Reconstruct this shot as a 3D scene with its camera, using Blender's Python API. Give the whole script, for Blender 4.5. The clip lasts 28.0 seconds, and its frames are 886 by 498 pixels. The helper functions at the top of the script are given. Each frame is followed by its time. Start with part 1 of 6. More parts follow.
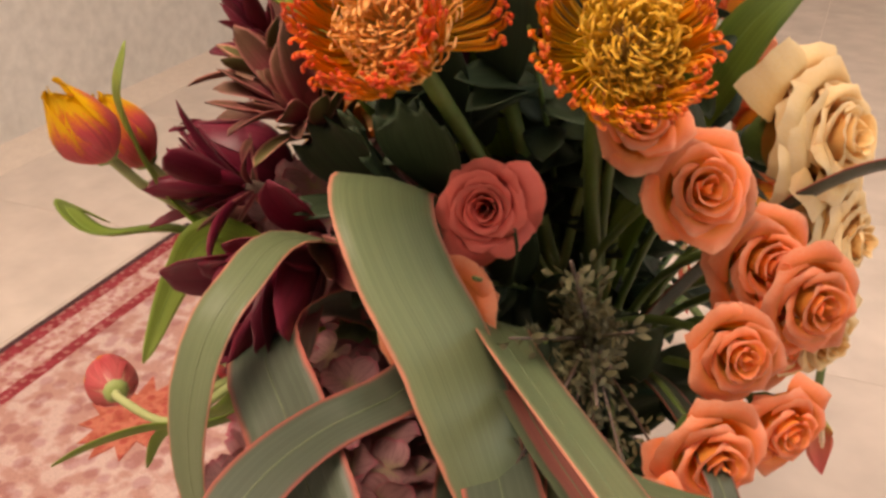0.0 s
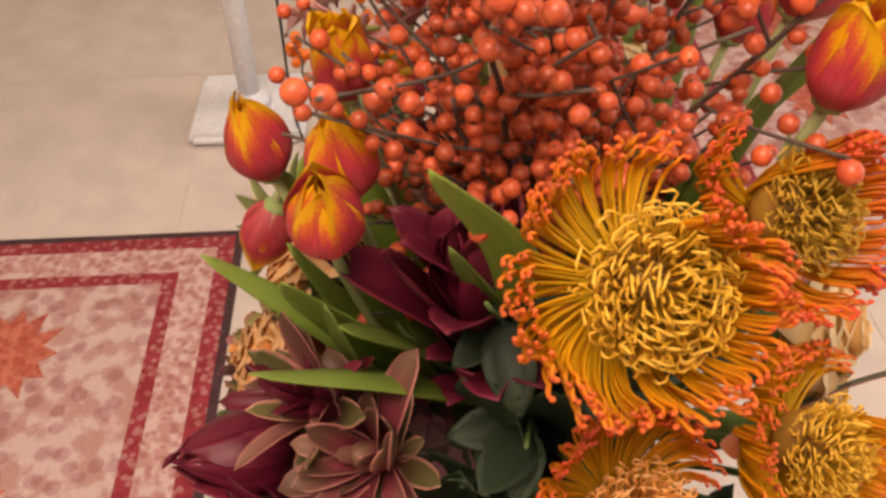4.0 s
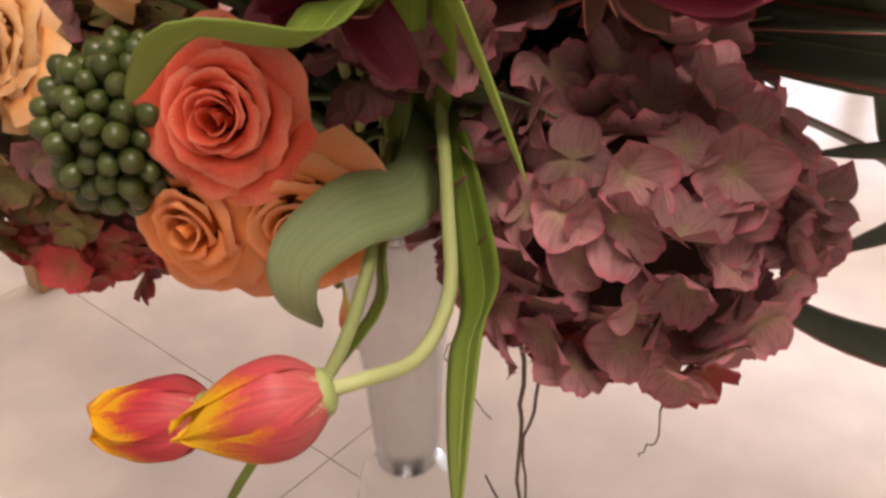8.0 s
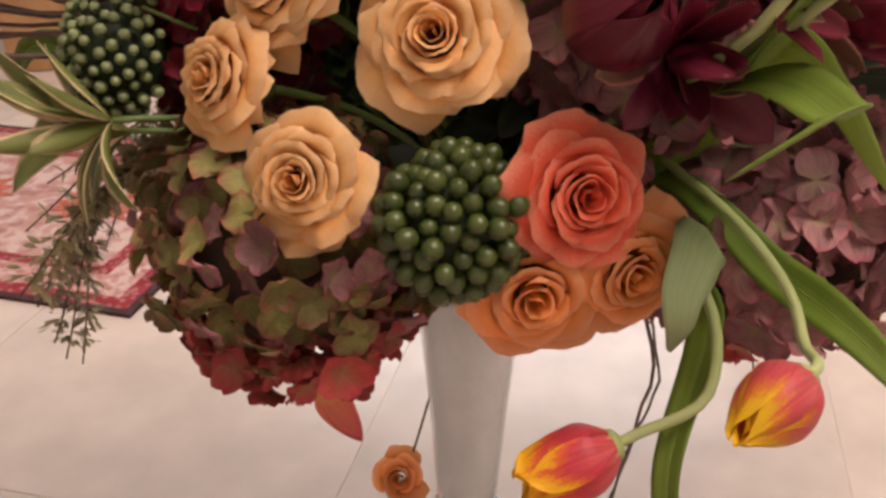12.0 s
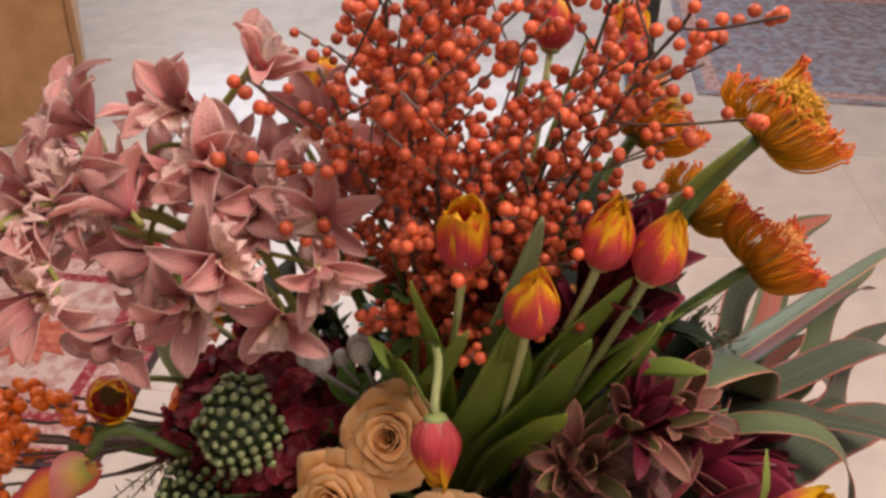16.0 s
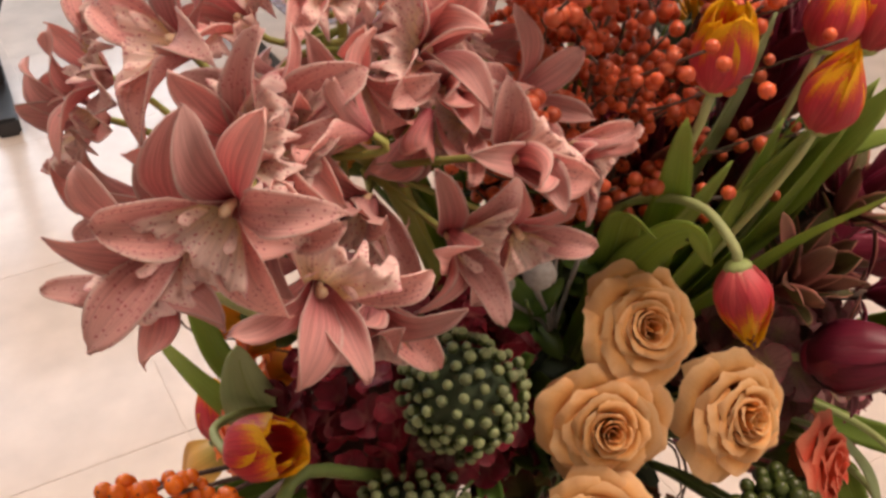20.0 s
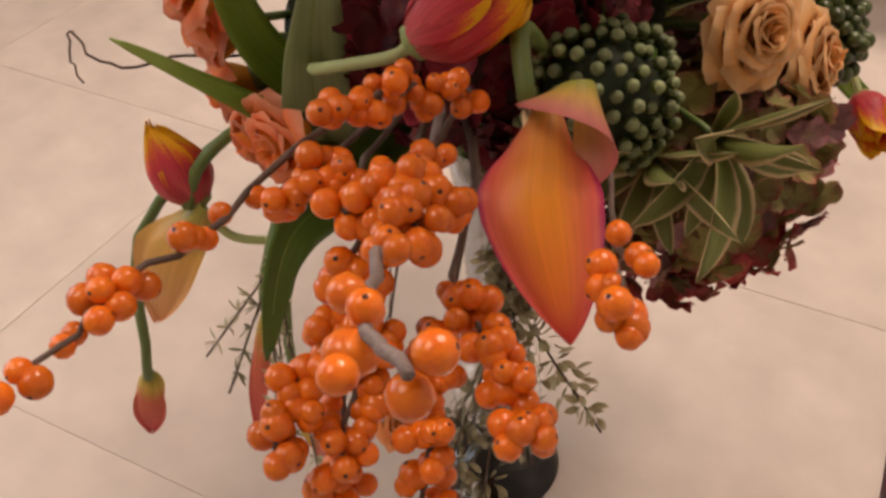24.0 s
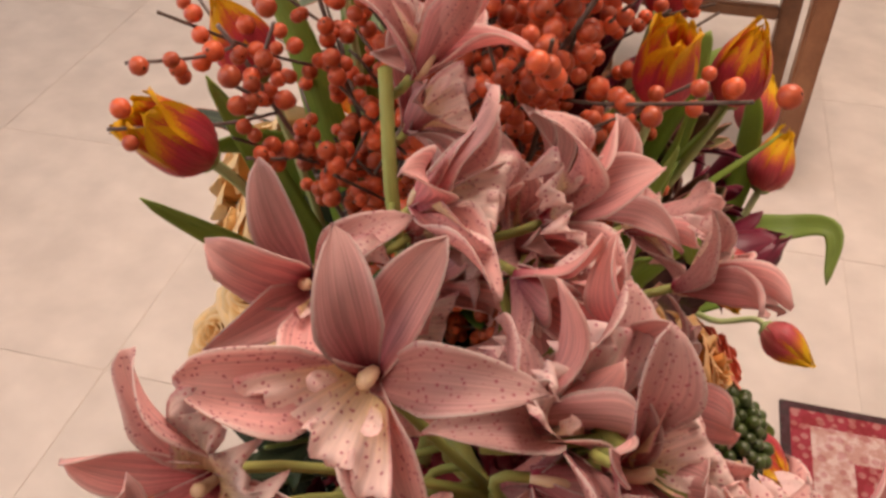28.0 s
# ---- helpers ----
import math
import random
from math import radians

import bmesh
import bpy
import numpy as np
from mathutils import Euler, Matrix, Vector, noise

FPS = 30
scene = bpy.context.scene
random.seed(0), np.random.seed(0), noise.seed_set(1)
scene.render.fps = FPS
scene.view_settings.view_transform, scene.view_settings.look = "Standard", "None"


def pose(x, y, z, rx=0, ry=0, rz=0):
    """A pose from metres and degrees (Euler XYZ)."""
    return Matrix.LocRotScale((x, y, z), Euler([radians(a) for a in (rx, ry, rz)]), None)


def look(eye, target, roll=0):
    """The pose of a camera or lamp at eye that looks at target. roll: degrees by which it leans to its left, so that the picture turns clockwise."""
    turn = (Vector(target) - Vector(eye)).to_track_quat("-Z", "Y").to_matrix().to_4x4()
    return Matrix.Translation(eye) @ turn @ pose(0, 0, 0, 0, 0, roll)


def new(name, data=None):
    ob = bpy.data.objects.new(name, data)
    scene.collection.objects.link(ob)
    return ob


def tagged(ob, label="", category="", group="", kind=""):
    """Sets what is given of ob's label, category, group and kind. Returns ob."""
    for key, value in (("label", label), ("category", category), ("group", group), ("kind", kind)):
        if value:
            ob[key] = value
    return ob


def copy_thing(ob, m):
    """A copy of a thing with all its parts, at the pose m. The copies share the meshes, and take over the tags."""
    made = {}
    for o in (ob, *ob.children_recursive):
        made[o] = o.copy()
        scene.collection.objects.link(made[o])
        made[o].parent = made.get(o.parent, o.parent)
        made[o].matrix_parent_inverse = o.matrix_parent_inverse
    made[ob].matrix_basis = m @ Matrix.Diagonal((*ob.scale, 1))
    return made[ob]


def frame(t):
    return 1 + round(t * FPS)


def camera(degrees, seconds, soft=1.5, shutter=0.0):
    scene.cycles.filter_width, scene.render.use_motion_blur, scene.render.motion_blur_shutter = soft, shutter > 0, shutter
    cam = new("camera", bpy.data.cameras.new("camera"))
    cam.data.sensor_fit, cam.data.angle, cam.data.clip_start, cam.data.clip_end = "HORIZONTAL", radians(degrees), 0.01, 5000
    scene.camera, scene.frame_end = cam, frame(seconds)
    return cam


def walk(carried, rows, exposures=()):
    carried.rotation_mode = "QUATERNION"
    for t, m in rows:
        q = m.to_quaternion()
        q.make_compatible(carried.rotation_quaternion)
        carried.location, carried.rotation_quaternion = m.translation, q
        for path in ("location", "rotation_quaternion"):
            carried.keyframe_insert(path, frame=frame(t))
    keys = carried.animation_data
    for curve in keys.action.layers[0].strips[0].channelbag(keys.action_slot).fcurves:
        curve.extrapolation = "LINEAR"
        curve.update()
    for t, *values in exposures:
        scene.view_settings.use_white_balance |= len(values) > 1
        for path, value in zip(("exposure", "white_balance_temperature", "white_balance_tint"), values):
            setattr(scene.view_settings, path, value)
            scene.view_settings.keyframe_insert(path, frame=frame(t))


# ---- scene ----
PATH = [
    (0, (0.4195, -0.4154, 0.9150), (-0.2903, 0.0996, 0.4345), -1.58),
    (0.5, (0.3879, -0.3847, 0.9809), (-0.2779, 0.0979, 0.4119), -2.10),
    (1, (0.3724, -0.3697, 1.0254), (-0.2628, 0.0948, 0.4083), -3.56),
    (1.5, (0.3411, -0.3736, 1.0822), (-0.2546, 0.1025, 0.4353), -4.00),
    (2, (0.3078, -0.3800, 1.1242), (-0.2438, 0.1222, 0.4581), -4.04),
    (2.5, (0.2768, -0.3824, 1.1626), (-0.2374, 0.1481, 0.4886), -3.32),
    (4.5, (0.1097, -0.4303, 1.1181), (-0.1225, 0.2574, 0.4303), -0.33),
    (5, (0.0983, -0.4463, 1.0723), (-0.0165, 0.2716, 0.3857), -0.25),
    (5.5, (0.0008, -0.4597, 1.0496), (0.0032, 0.2408, 0.3359), -0.01),
    (6, (-0.0366, -0.4833, 1.0053), (0.0508, 0.2513, 0.3323), 0.65),
    (6.5, (-0.0805, -0.5187, 0.9709), (0.1013, 0.2014, 0.3013), -0.19),
    (7, (-0.1204, -0.5498, 0.9023), (0.0880, 0.1220, 0.3408), 0.65),
    (7.5, (-0.1186, -0.5315, 0.8109), (0.1376, 0.2367, 0.2242), -0.49),
    (8, (-0.1661, -0.5440, 0.7446), (0.1287, 0.2494, 0.2120), -1.14),
    (8.5, (-0.2046, -0.5226, 0.7239), (0.1483, 0.2615, 0.2133), -1.08),
    (9, (-0.2545, -0.5033, 0.7106), (0.1435, 0.2674, 0.2131), -1.20),
    (9.5, (-0.2886, -0.4982, 0.7170), (0.1523, 0.2562, 0.2306), -1.34),
    (10, (-0.3082, -0.4899, 0.6921), (0.1685, 0.2416, 0.2046), -1.27),
    (10.5, (-0.3909, -0.4568, 0.6918), (0.1533, 0.2299, 0.2097), -1.41),
    (11, (-0.4391, -0.4345, 0.7097), (0.1450, 0.2228, 0.2334), -0.84),
    (11.5, (-0.4784, -0.4240, 0.7473), (0.1440, 0.1982, 0.2724), -0.77),
    (12, (-0.4754, -0.4094, 0.7830), (0.1702, 0.1863, 0.3052), -0.12),
    (12.5, (-0.4952, -0.3927, 0.8494), (0.1627, 0.1783, 0.3583), 0.73),
    (13, (-0.4788, -0.3917, 0.9480), (0.1470, 0.1708, 0.4076), 0.53),
    (13.5, (-0.4832, -0.4024, 0.9985), (0.1644, 0.1409, 0.4643), 2.40),
    (15.5, (-0.5283, -0.3493, 1.1552), (0.1603, 0.1353, 0.6158), 0.83),
    (16, (-0.5178, -0.3231, 1.1952), (0.1856, 0.1348, 0.6514), 1.45),
    (16.5, (-0.4782, -0.3026, 1.2280), (0.2199, 0.1404, 0.6655), 1.41),
    (17, (-0.4630, -0.2852, 1.2179), (0.2432, 0.1329, 0.6465), 1.45),
    (17.5, (-0.4954, -0.2508, 1.1917), (0.2375, 0.1256, 0.6249), 1.60),
    (18, (-0.5891, -0.1796, 1.1459), (0.1930, 0.1292, 0.6047), 1.16),
    (18.5, (-0.6590, -0.1012, 1.1354), (0.1238, 0.1411, 0.5622), 1.17),
    (19, (-0.6759, -0.0498, 1.1159), (0.1346, 0.0974, 0.5490), 1.24),
    (19.5, (-0.6227, 0.0242, 1.0918), (0.1951, 0.0990, 0.5212), 0.69),
    (20, (-0.5734, 0.0923, 1.0773), (0.2548, 0.0819, 0.5168), 0.12),
    (20.5, (-0.5725, 0.1412, 1.0433), (0.2557, 0.0454, 0.4911), -1.23),
    (21, (-0.5719, 0.2317, 1.0046), (0.2255, 0.0424, 0.4316), -2.27),
    (21.5, (-0.5812, 0.3130, 0.9617), (0.1822, 0.0332, 0.3794), -2.49),
    (22, (-0.5671, 0.3571, 0.9309), (0.1473, 0.0031, 0.3273), -2.19),
    (22.5, (-0.5551, 0.3815, 0.9079), (0.1260, -0.0146, 0.2922), -2.11),
    (24.5, (-0.4911, 0.3923, 0.8699), (0.1338, -0.0146, 0.2036), -1.17),
    (25, (-0.4922, 0.3893, 0.9054), (0.1333, -0.0088, 0.2343), -1.50),
    (25.5, (-0.4860, 0.3788, 0.9500), (0.1472, -0.0173, 0.2851), -2.10),
    (26, (-0.4655, 0.3668, 0.9833), (0.1692, -0.0417, 0.3273), -2.77),
    (26.5, (-0.4379, 0.3547, 1.0043), (0.1930, -0.0884, 0.3673), -2.99),
    (27, (-0.4007, 0.3632, 1.0290), (0.2129, -0.1263, 0.4094), -3.33),
    (27.5, (-0.3470, 0.3526, 1.0681), (0.2198, -0.1914, 0.4494), -2.18),
    (28, (-0.3114, 0.3270, 1.1253), (0.2125, -0.2274, 0.4786), 0.42),
]
cam = camera(51.80, 28.0, soft=3.0)
walk(cam, [(t, look(eye, target, roll)) for t, eye, target, roll in PATH], (
    (0.0, 0.10, 7300, 12), (2.0, -0.06, 7200, 12), (5.0, -0.15, 7100, 12), (6.0, 0.04, 6800, 12), (7.0, 0.16, 6600, 12), (9.0, 0.0, 6300, 12), (11.0, -0.18, 6400, 12), (12.0, -0.04, 6400, 11),
    (13.0, 0.06, 6600, 13), (16.0, -0.25, 6300, 11), (17.0, -0.26, 6700, 12), (18.0, -0.12, 7500, 12), (19.0, -0.10, 7400, 12), (20.0, -0.06, 6800, 12), (22.0, -0.18, 7000, 11), (25.0, -0.30, 6700, 11), (27.0, 0.06, 6600, 12), (28.0, -0.18, 6700, 12)))

# ---- light ----
E1, E2 = Vector((0.87, 0.49, 0)).normalized(), Vector((-0.49, 0.87, 0)).normalized()


def room(a, b, z=0.0):
    """A place in the room's own axes, which the tiles and rugs follow."""
    return E1 * a + E2 * b + Vector((0, 0, z))


world = bpy.data.worlds.new("sky")
scene.world = world
world.use_nodes = True
sky = world.node_tree.nodes.new("ShaderNodeTexSky")
sky.sky_type, sky.sun_disc, sky.sun_elevation, sky.sun_rotation = "NISHITA", False, radians(40), radians(60)
world.node_tree.links.new(sky.outputs[0], world.node_tree.nodes["Background"].inputs[0])
world.node_tree.nodes["Background"].inputs[1].default_value = 0.12


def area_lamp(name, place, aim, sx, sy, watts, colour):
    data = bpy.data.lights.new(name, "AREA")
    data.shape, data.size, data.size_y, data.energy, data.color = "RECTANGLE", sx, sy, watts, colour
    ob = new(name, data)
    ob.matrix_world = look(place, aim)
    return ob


area_lamp("window_daylight", room(3.55, 0.5, 1.55), room(0, 0.2, 0.7), 2.3, 1.9, 46, (0.76, 0.87, 1.0))
# Two fill lamps added at the ceiling, out of view, to light the room.
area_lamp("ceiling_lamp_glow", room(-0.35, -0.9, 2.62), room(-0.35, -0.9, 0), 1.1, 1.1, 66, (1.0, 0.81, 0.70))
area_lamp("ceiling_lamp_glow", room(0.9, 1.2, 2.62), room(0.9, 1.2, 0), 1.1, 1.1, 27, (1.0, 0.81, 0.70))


# ---- materials ----
def nodes_of(name):
    m = bpy.data.materials.new(name)
    m.use_nodes = True
    return m, m.node_tree.nodes, m.node_tree.links, m.node_tree.nodes["Principled BSDF"]


def ramp_node(n, stops):
    r = n.new("ShaderNodeValToRGB")
    while len(r.color_ramp.elements) < len(stops):
        r.color_ramp.elements.new(0.5)
    for e, (p, c) in zip(r.color_ramp.elements, stops):
        e.position, e.color = p, (*c, 1) if len(c) == 3 else c
    return r


def math_node(n, l, op, a, b=None):
    m = n.new("ShaderNodeMath")
    m.operation = op
    for k, v in enumerate((a, b)):
        if v is None:
            continue
        if isinstance(v, (int, float)):
            m.inputs[k].default_value = v
        else:
            l.new(v, m.inputs[k])
    return m.outputs[0]


def mix_node(n, l, fac, a, b, blend="MIX"):
    m = n.new("ShaderNodeMix")
    m.data_type, m.blend_type = "RGBA", blend
    for k, v in ((0, fac), (6, a), (7, b)):
        if isinstance(v, (int, float)):
            m.inputs[k].default_value = v
        elif isinstance(v, tuple):
            m.inputs[k].default_value = (*v, 1)
        else:
            l.new(v, m.inputs[k])
    return m.outputs[2]


def petal_mat(name, along, edge=None, edge_from=0.7, streak=0.25, streak_scale=(26, 2.2), spots=None, rough=0.55, thin=0.25, vary=0.12, bump=0.25, spot_scale=60, edge2=None, edge2_from=0.9, flame=0.0, edge_soft=0.14):
    """Petals and leaves: colour along the blade, an edge colour, fine veins, spots, a little light through."""
    m, n, l, b = nodes_of(name)
    uv = n.new("ShaderNodeUVMap")
    sep = n.new("ShaderNodeSeparateXYZ")
    l.new(uv.outputs[0], sep.inputs[0])
    tex = n.new("ShaderNodeTexCoord")
    soft = n.new("ShaderNodeTexNoise")
    soft.inputs["Scale"].default_value, soft.inputs["Detail"].default_value = 45, 3
    l.new(tex.outputs["Object"], soft.inputs["Vector"])
    wob = math_node(n, l, "MULTIPLY", math_node(n, l, "SUBTRACT", soft.outputs["Fac"], 0.5), 0.28)
    v = math_node(n, l, "ADD", sep.outputs[1], wob)
    if flame:
        rim = math_node(n, l, "ABSOLUTE", math_node(n, l, "SUBTRACT", math_node(n, l, "MULTIPLY", sep.outputs[0], 2), 1.0))
        fine = n.new("ShaderNodeTexNoise")
        fine.inputs["Scale"].default_value, fine.inputs["Detail"].default_value = 1.0, 3
        comb = n.new("ShaderNodeMapping")
        comb.inputs["Scale"].default_value = (15, 1.4, 1)
        l.new(uv.outputs[0], comb.inputs[0])
        l.new(comb.outputs[0], fine.inputs["Vector"])
        lick = math_node(n, l, "MULTIPLY", math_node(n, l, "SUBTRACT", fine.outputs["Fac"], 0.5), 0.45)
        v = math_node(n, l, "ADD", v, math_node(n, l, "ADD", math_node(n, l, "MULTIPLY", math_node(n, l, "POWER", rim, 2.0), flame), lick))
    r = ramp_node(n, along)
    l.new(v, r.inputs[0])
    col = r.outputs[0]
    stretch = n.new("ShaderNodeMapping")
    stretch.inputs["Scale"].default_value = (*streak_scale, 1)
    l.new(uv.outputs[0], stretch.inputs[0])
    vein = n.new("ShaderNodeTexNoise")
    vein.inputs["Scale"].default_value, vein.inputs["Detail"].default_value = 1.0, 4
    l.new(stretch.outputs[0], vein.inputs["Vector"])
    if edge:
        off = math_node(n, l, "ABSOLUTE", math_node(n, l, "SUBTRACT", sep.outputs[0], 0.5))
        off = math_node(n, l, "ADD", math_node(n, l, "MULTIPLY", off, 2), math_node(n, l, "MULTIPLY", wob, 0.6))
        er = ramp_node(n, ((edge_from, (0, 0, 0)), (min(edge_from + edge_soft, 1), (1, 1, 1))))
        l.new(off, er.inputs[0])
        col = mix_node(n, l, er.outputs[0], col, edge)
        if edge2:
            er = ramp_node(n, ((edge2_from, (0, 0, 0)), (min(edge2_from + 0.10, 1), (1, 1, 1))))
            l.new(off, er.inputs[0])
            col = mix_node(n, l, er.outputs[0], col, edge2)
    vr = ramp_node(n, ((0.3, (1 - streak,) * 3), (0.7, (1.0 + streak * 0.3,) * 3)))
    l.new(vein.outputs["Fac"], vr.inputs[0])
    col = mix_node(n, l, 1.0, col, vr.outputs[0], "MULTIPLY")
    info = n.new("ShaderNodeObjectInfo")
    dim = ramp_node(n, ((0, (1 - vary * 1.6, 1 - vary * 1.8, 1 - vary * 1.8)), (1, (1 + vary, 1 + vary * 0.6, 1 + vary * 0.6))))
    l.new(info.outputs["Random"], dim.inputs[0])
    col = mix_node(n, l, 1.0, col, dim.outputs[0], "MULTIPLY")
    if spots:
        sp = n.new("ShaderNodeTexVoronoi")
        sp.inputs["Scale"].default_value = spot_scale
        l.new(tex.outputs["Object"], sp.inputs["Vector"])
        sr = ramp_node(n, ((0.16, (1, 1, 1)), (0.30, (0, 0, 0))))
        l.new(sp.outputs["Distance"], sr.inputs[0])
        col = mix_node(n, l, math_node(n, l, "MULTIPLY", sr.outputs[0], 0.75), col, spots)
    l.new(col, b.inputs["Base Color"])
    b.inputs["Roughness"].default_value = rough
    b.inputs["Specular IOR Level"].default_value = 0.3
    bp = n.new("ShaderNodeBump")
    bp.inputs["Strength"].default_value, bp.inputs["Distance"].default_value = bump, 0.001
    l.new(vein.outputs["Fac"], bp.inputs["Height"])
    l.new(bp.outputs[0], b.inputs["Normal"])
    if thin:
        t = n.new("ShaderNodeBsdfTranslucent")
        l.new(col, t.inputs[0])
        mx = n.new("ShaderNodeMixShader")
        mx.inputs[0].default_value = thin
        l.new(b.outputs[0], mx.inputs[1])
        l.new(t.outputs[0], mx.inputs[2])
        l.new(mx.outputs[0], n["Material Output"].inputs[0])
    return m


def solid_mat(name, colour, rough=0.5, metal=0.0, second=None, scale=20, vary=0.1, bump=0.1, spec=0.5, detail=5):
    """A surface with mottling at two scales and a fine relief."""
    m, n, l, b = nodes_of(name)
    tex = n.new("ShaderNodeTexCoord")
    a = n.new("ShaderNodeTexNoise")
    a.inputs["Scale"].default_value, a.inputs["Detail"].default_value = scale, detail
    l.new(tex.outputs["Object"], a.inputs["Vector"])
    f = n.new("ShaderNodeTexNoise")
    f.inputs["Scale"].default_value, f.inputs["Detail"].default_value = scale * 9, 3
    l.new(tex.outputs["Object"], f.inputs["Vector"])
    r = ramp_node(n, ((0.35, colour), (0.68, second or tuple(c * 0.75 for c in colour))))
    l.new(a.outputs["Fac"], r.inputs[0])
    fr = ramp_node(n, ((0.3, (0.88,) * 3), (0.7, (1.06,) * 3)))
    l.new(f.outputs["Fac"], fr.inputs[0])
    col = mix_node(n, l, 1.0, r.outputs[0], fr.outputs[0], "MULTIPLY")
    info = n.new("ShaderNodeObjectInfo")
    dim = ramp_node(n, ((0, (1 - vary,) * 3), (1, (1 + vary,) * 3)))
    l.new(info.outputs["Random"], dim.inputs[0])
    col = mix_node(n, l, 1.0, col, dim.outputs[0], "MULTIPLY")
    l.new(col, b.inputs["Base Color"])
    b.inputs["Roughness"].default_value, b.inputs["Metallic"].default_value, b.inputs["Specular IOR Level"].default_value = rough, metal, spec
    bp = n.new("ShaderNodeBump")
    bp.inputs["Strength"].default_value, bp.inputs["Distance"].default_value = bump, 0.002
    l.new(f.outputs["Fac"], bp.inputs["Height"])
    l.new(bp.outputs[0], b.inputs["Normal"])
    return m


def glass_mat(name, tint=(1, 1, 1), rough=0.02):
    m, n, l, b = nodes_of(name)
    b.inputs["Base Color"].default_value = (*tint, 1)
    b.inputs["Transmission Weight"].default_value, b.inputs["IOR"].default_value, b.inputs["Roughness"].default_value = 1.0, 1.46, rough
    return m


TAN = petal_mat("tan_rose_petal", ((0.25, (0.36, 0.09, 0.015)), (0.60, (0.68, 0.27, 0.06)), (0.82, (0.84, 0.45, 0.15)), (1.0, (0.90, 0.62, 0.33))), streak=0.06, streak_scale=(14, 2), bump=0.08, thin=0.30, vary=0.14)
BEIGE = petal_mat("beige_rose_petal", ((0.3, (0.78, 0.38, 0.09)), (0.66, (0.88, 0.54, 0.19)), (0.86, (0.91, 0.66, 0.31)), (1.0, (0.92, 0.72, 0.42))), streak=0.06, streak_scale=(14, 2), bump=0.08, thin=0.26, vary=0.08)
CORAL = petal_mat("coral_rose_petal", ((0.25, (0.78, 0.24, 0.09)), (0.60, (0.74, 0.11, 0.05)), (0.86, (0.82, 0.13, 0.07)), (0.98, (0.88, 0.30, 0.19))), streak=0.06, streak_scale=(14, 2), bump=0.08, thin=0.26, vary=0.10)
ORANGE = petal_mat("orange_rose_petal", ((0.3, (0.78, 0.34, 0.04)), (0.66, (0.83, 0.31, 0.07)), (0.86, (0.87, 0.33, 0.11)), (1.0, (0.89, 0.44, 0.22))), streak=0.06, streak_scale=(14, 2), bump=0.08, thin=0.24, vary=0.14)
SALMON = petal_mat("salmon_rose_petal", ((0.3, (0.92, 0.46, 0.05)), (0.66, (0.91, 0.34, 0.08)), (0.86, (0.92, 0.27, 0.11)), (1.0, (0.93, 0.42, 0.25))), streak=0.06, streak_scale=(14, 2), bump=0.08, thin=0.34, vary=0.16)
REDROSE = petal_mat("rosy_red_petal", ((0.0, (0.50, 0.07, 0.05)), (0.5, (0.74, 0.12, 0.10)), (1.0, (0.84, 0.22, 0.18))), streak=0.06, streak_scale=(14, 2), bump=0.08, thin=0.26, vary=0.12)
TULIP = petal_mat("tulip_petal", ((0.0, (0.80, 0.62, 0.40)), (0.09, (0.70, 0.15, 0.15)), (0.62, (0.66, 0.055, 0.085)), (0.78, (0.80, 0.17, 0.04)), (0.90, (0.90, 0.50, 0.015))), streak=0.26, streak_scale=(26, 1.2), rough=0.42, thin=0.30, vary=0.08, flame=0.30)
TULIP_OPEN = petal_mat("tulip_petal_flamed", ((0.0, (0.80, 0.62, 0.40)), (0.12, (0.74, 0.20, 0.19)), (0.56, (0.72, 0.10, 0.12)), (0.72, (0.84, 0.26, 0.04)), (0.84, (0.90, 0.55, 0.015))), streak=0.26, streak_scale=(26, 1.2), rough=0.42, thin=0.30, vary=0.08, flame=0.22)
TUSTEM = petal_mat("tulip_stem_skin", ((0.0, (0.26, 0.36, 0.10)), (1.0, (0.46, 0.52, 0.24))), streak=0.1, thin=0.0)
TULEAF = petal_mat("tulip_leaf", ((0.0, (0.16, 0.28, 0.035)), (0.5, (0.27, 0.42, 0.065)), (1.0, (0.36, 0.50, 0.12))), streak=0.26, streak_scale=(46, 1.0), rough=0.45, thin=0.42, vary=0.18)
SAGE = petal_mat("sage_leaf", ((0.0, (0.28, 0.39, 0.16)), (1.0, (0.42, 0.53, 0.29))), streak=0.2, streak_scale=(46, 1.0), rough=0.5, thin=0.32)
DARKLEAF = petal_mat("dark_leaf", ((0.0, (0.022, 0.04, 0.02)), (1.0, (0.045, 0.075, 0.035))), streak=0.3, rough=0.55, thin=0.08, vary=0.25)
GREENLEAF = petal_mat("green_leaf", ((0.0, (0.06, 0.13, 0.02)), (1.0, (0.11, 0.21, 0.035))), streak=0.2, rough=0.4, thin=0.15, vary=0.2)
STRAP = petal_mat("flax_leaf", ((0.0, (0.11, 0.155, 0.07)), (0.5, (0.15, 0.20, 0.10)), (1.0, (0.19, 0.235, 0.135))), edge=(0.66, 0.28, 0.19), edge_from=0.90, edge_soft=0.08, streak=0.22, streak_scale=(60, 0.8), rough=0.42, thin=0.08, vary=0.12)
RIB = petal_mat("flax_midrib", ((0.0, (0.10, 0.14, 0.07)), (1.0, (0.16, 0.20, 0.11))), streak=0.1, rough=0.45, thin=0.0)
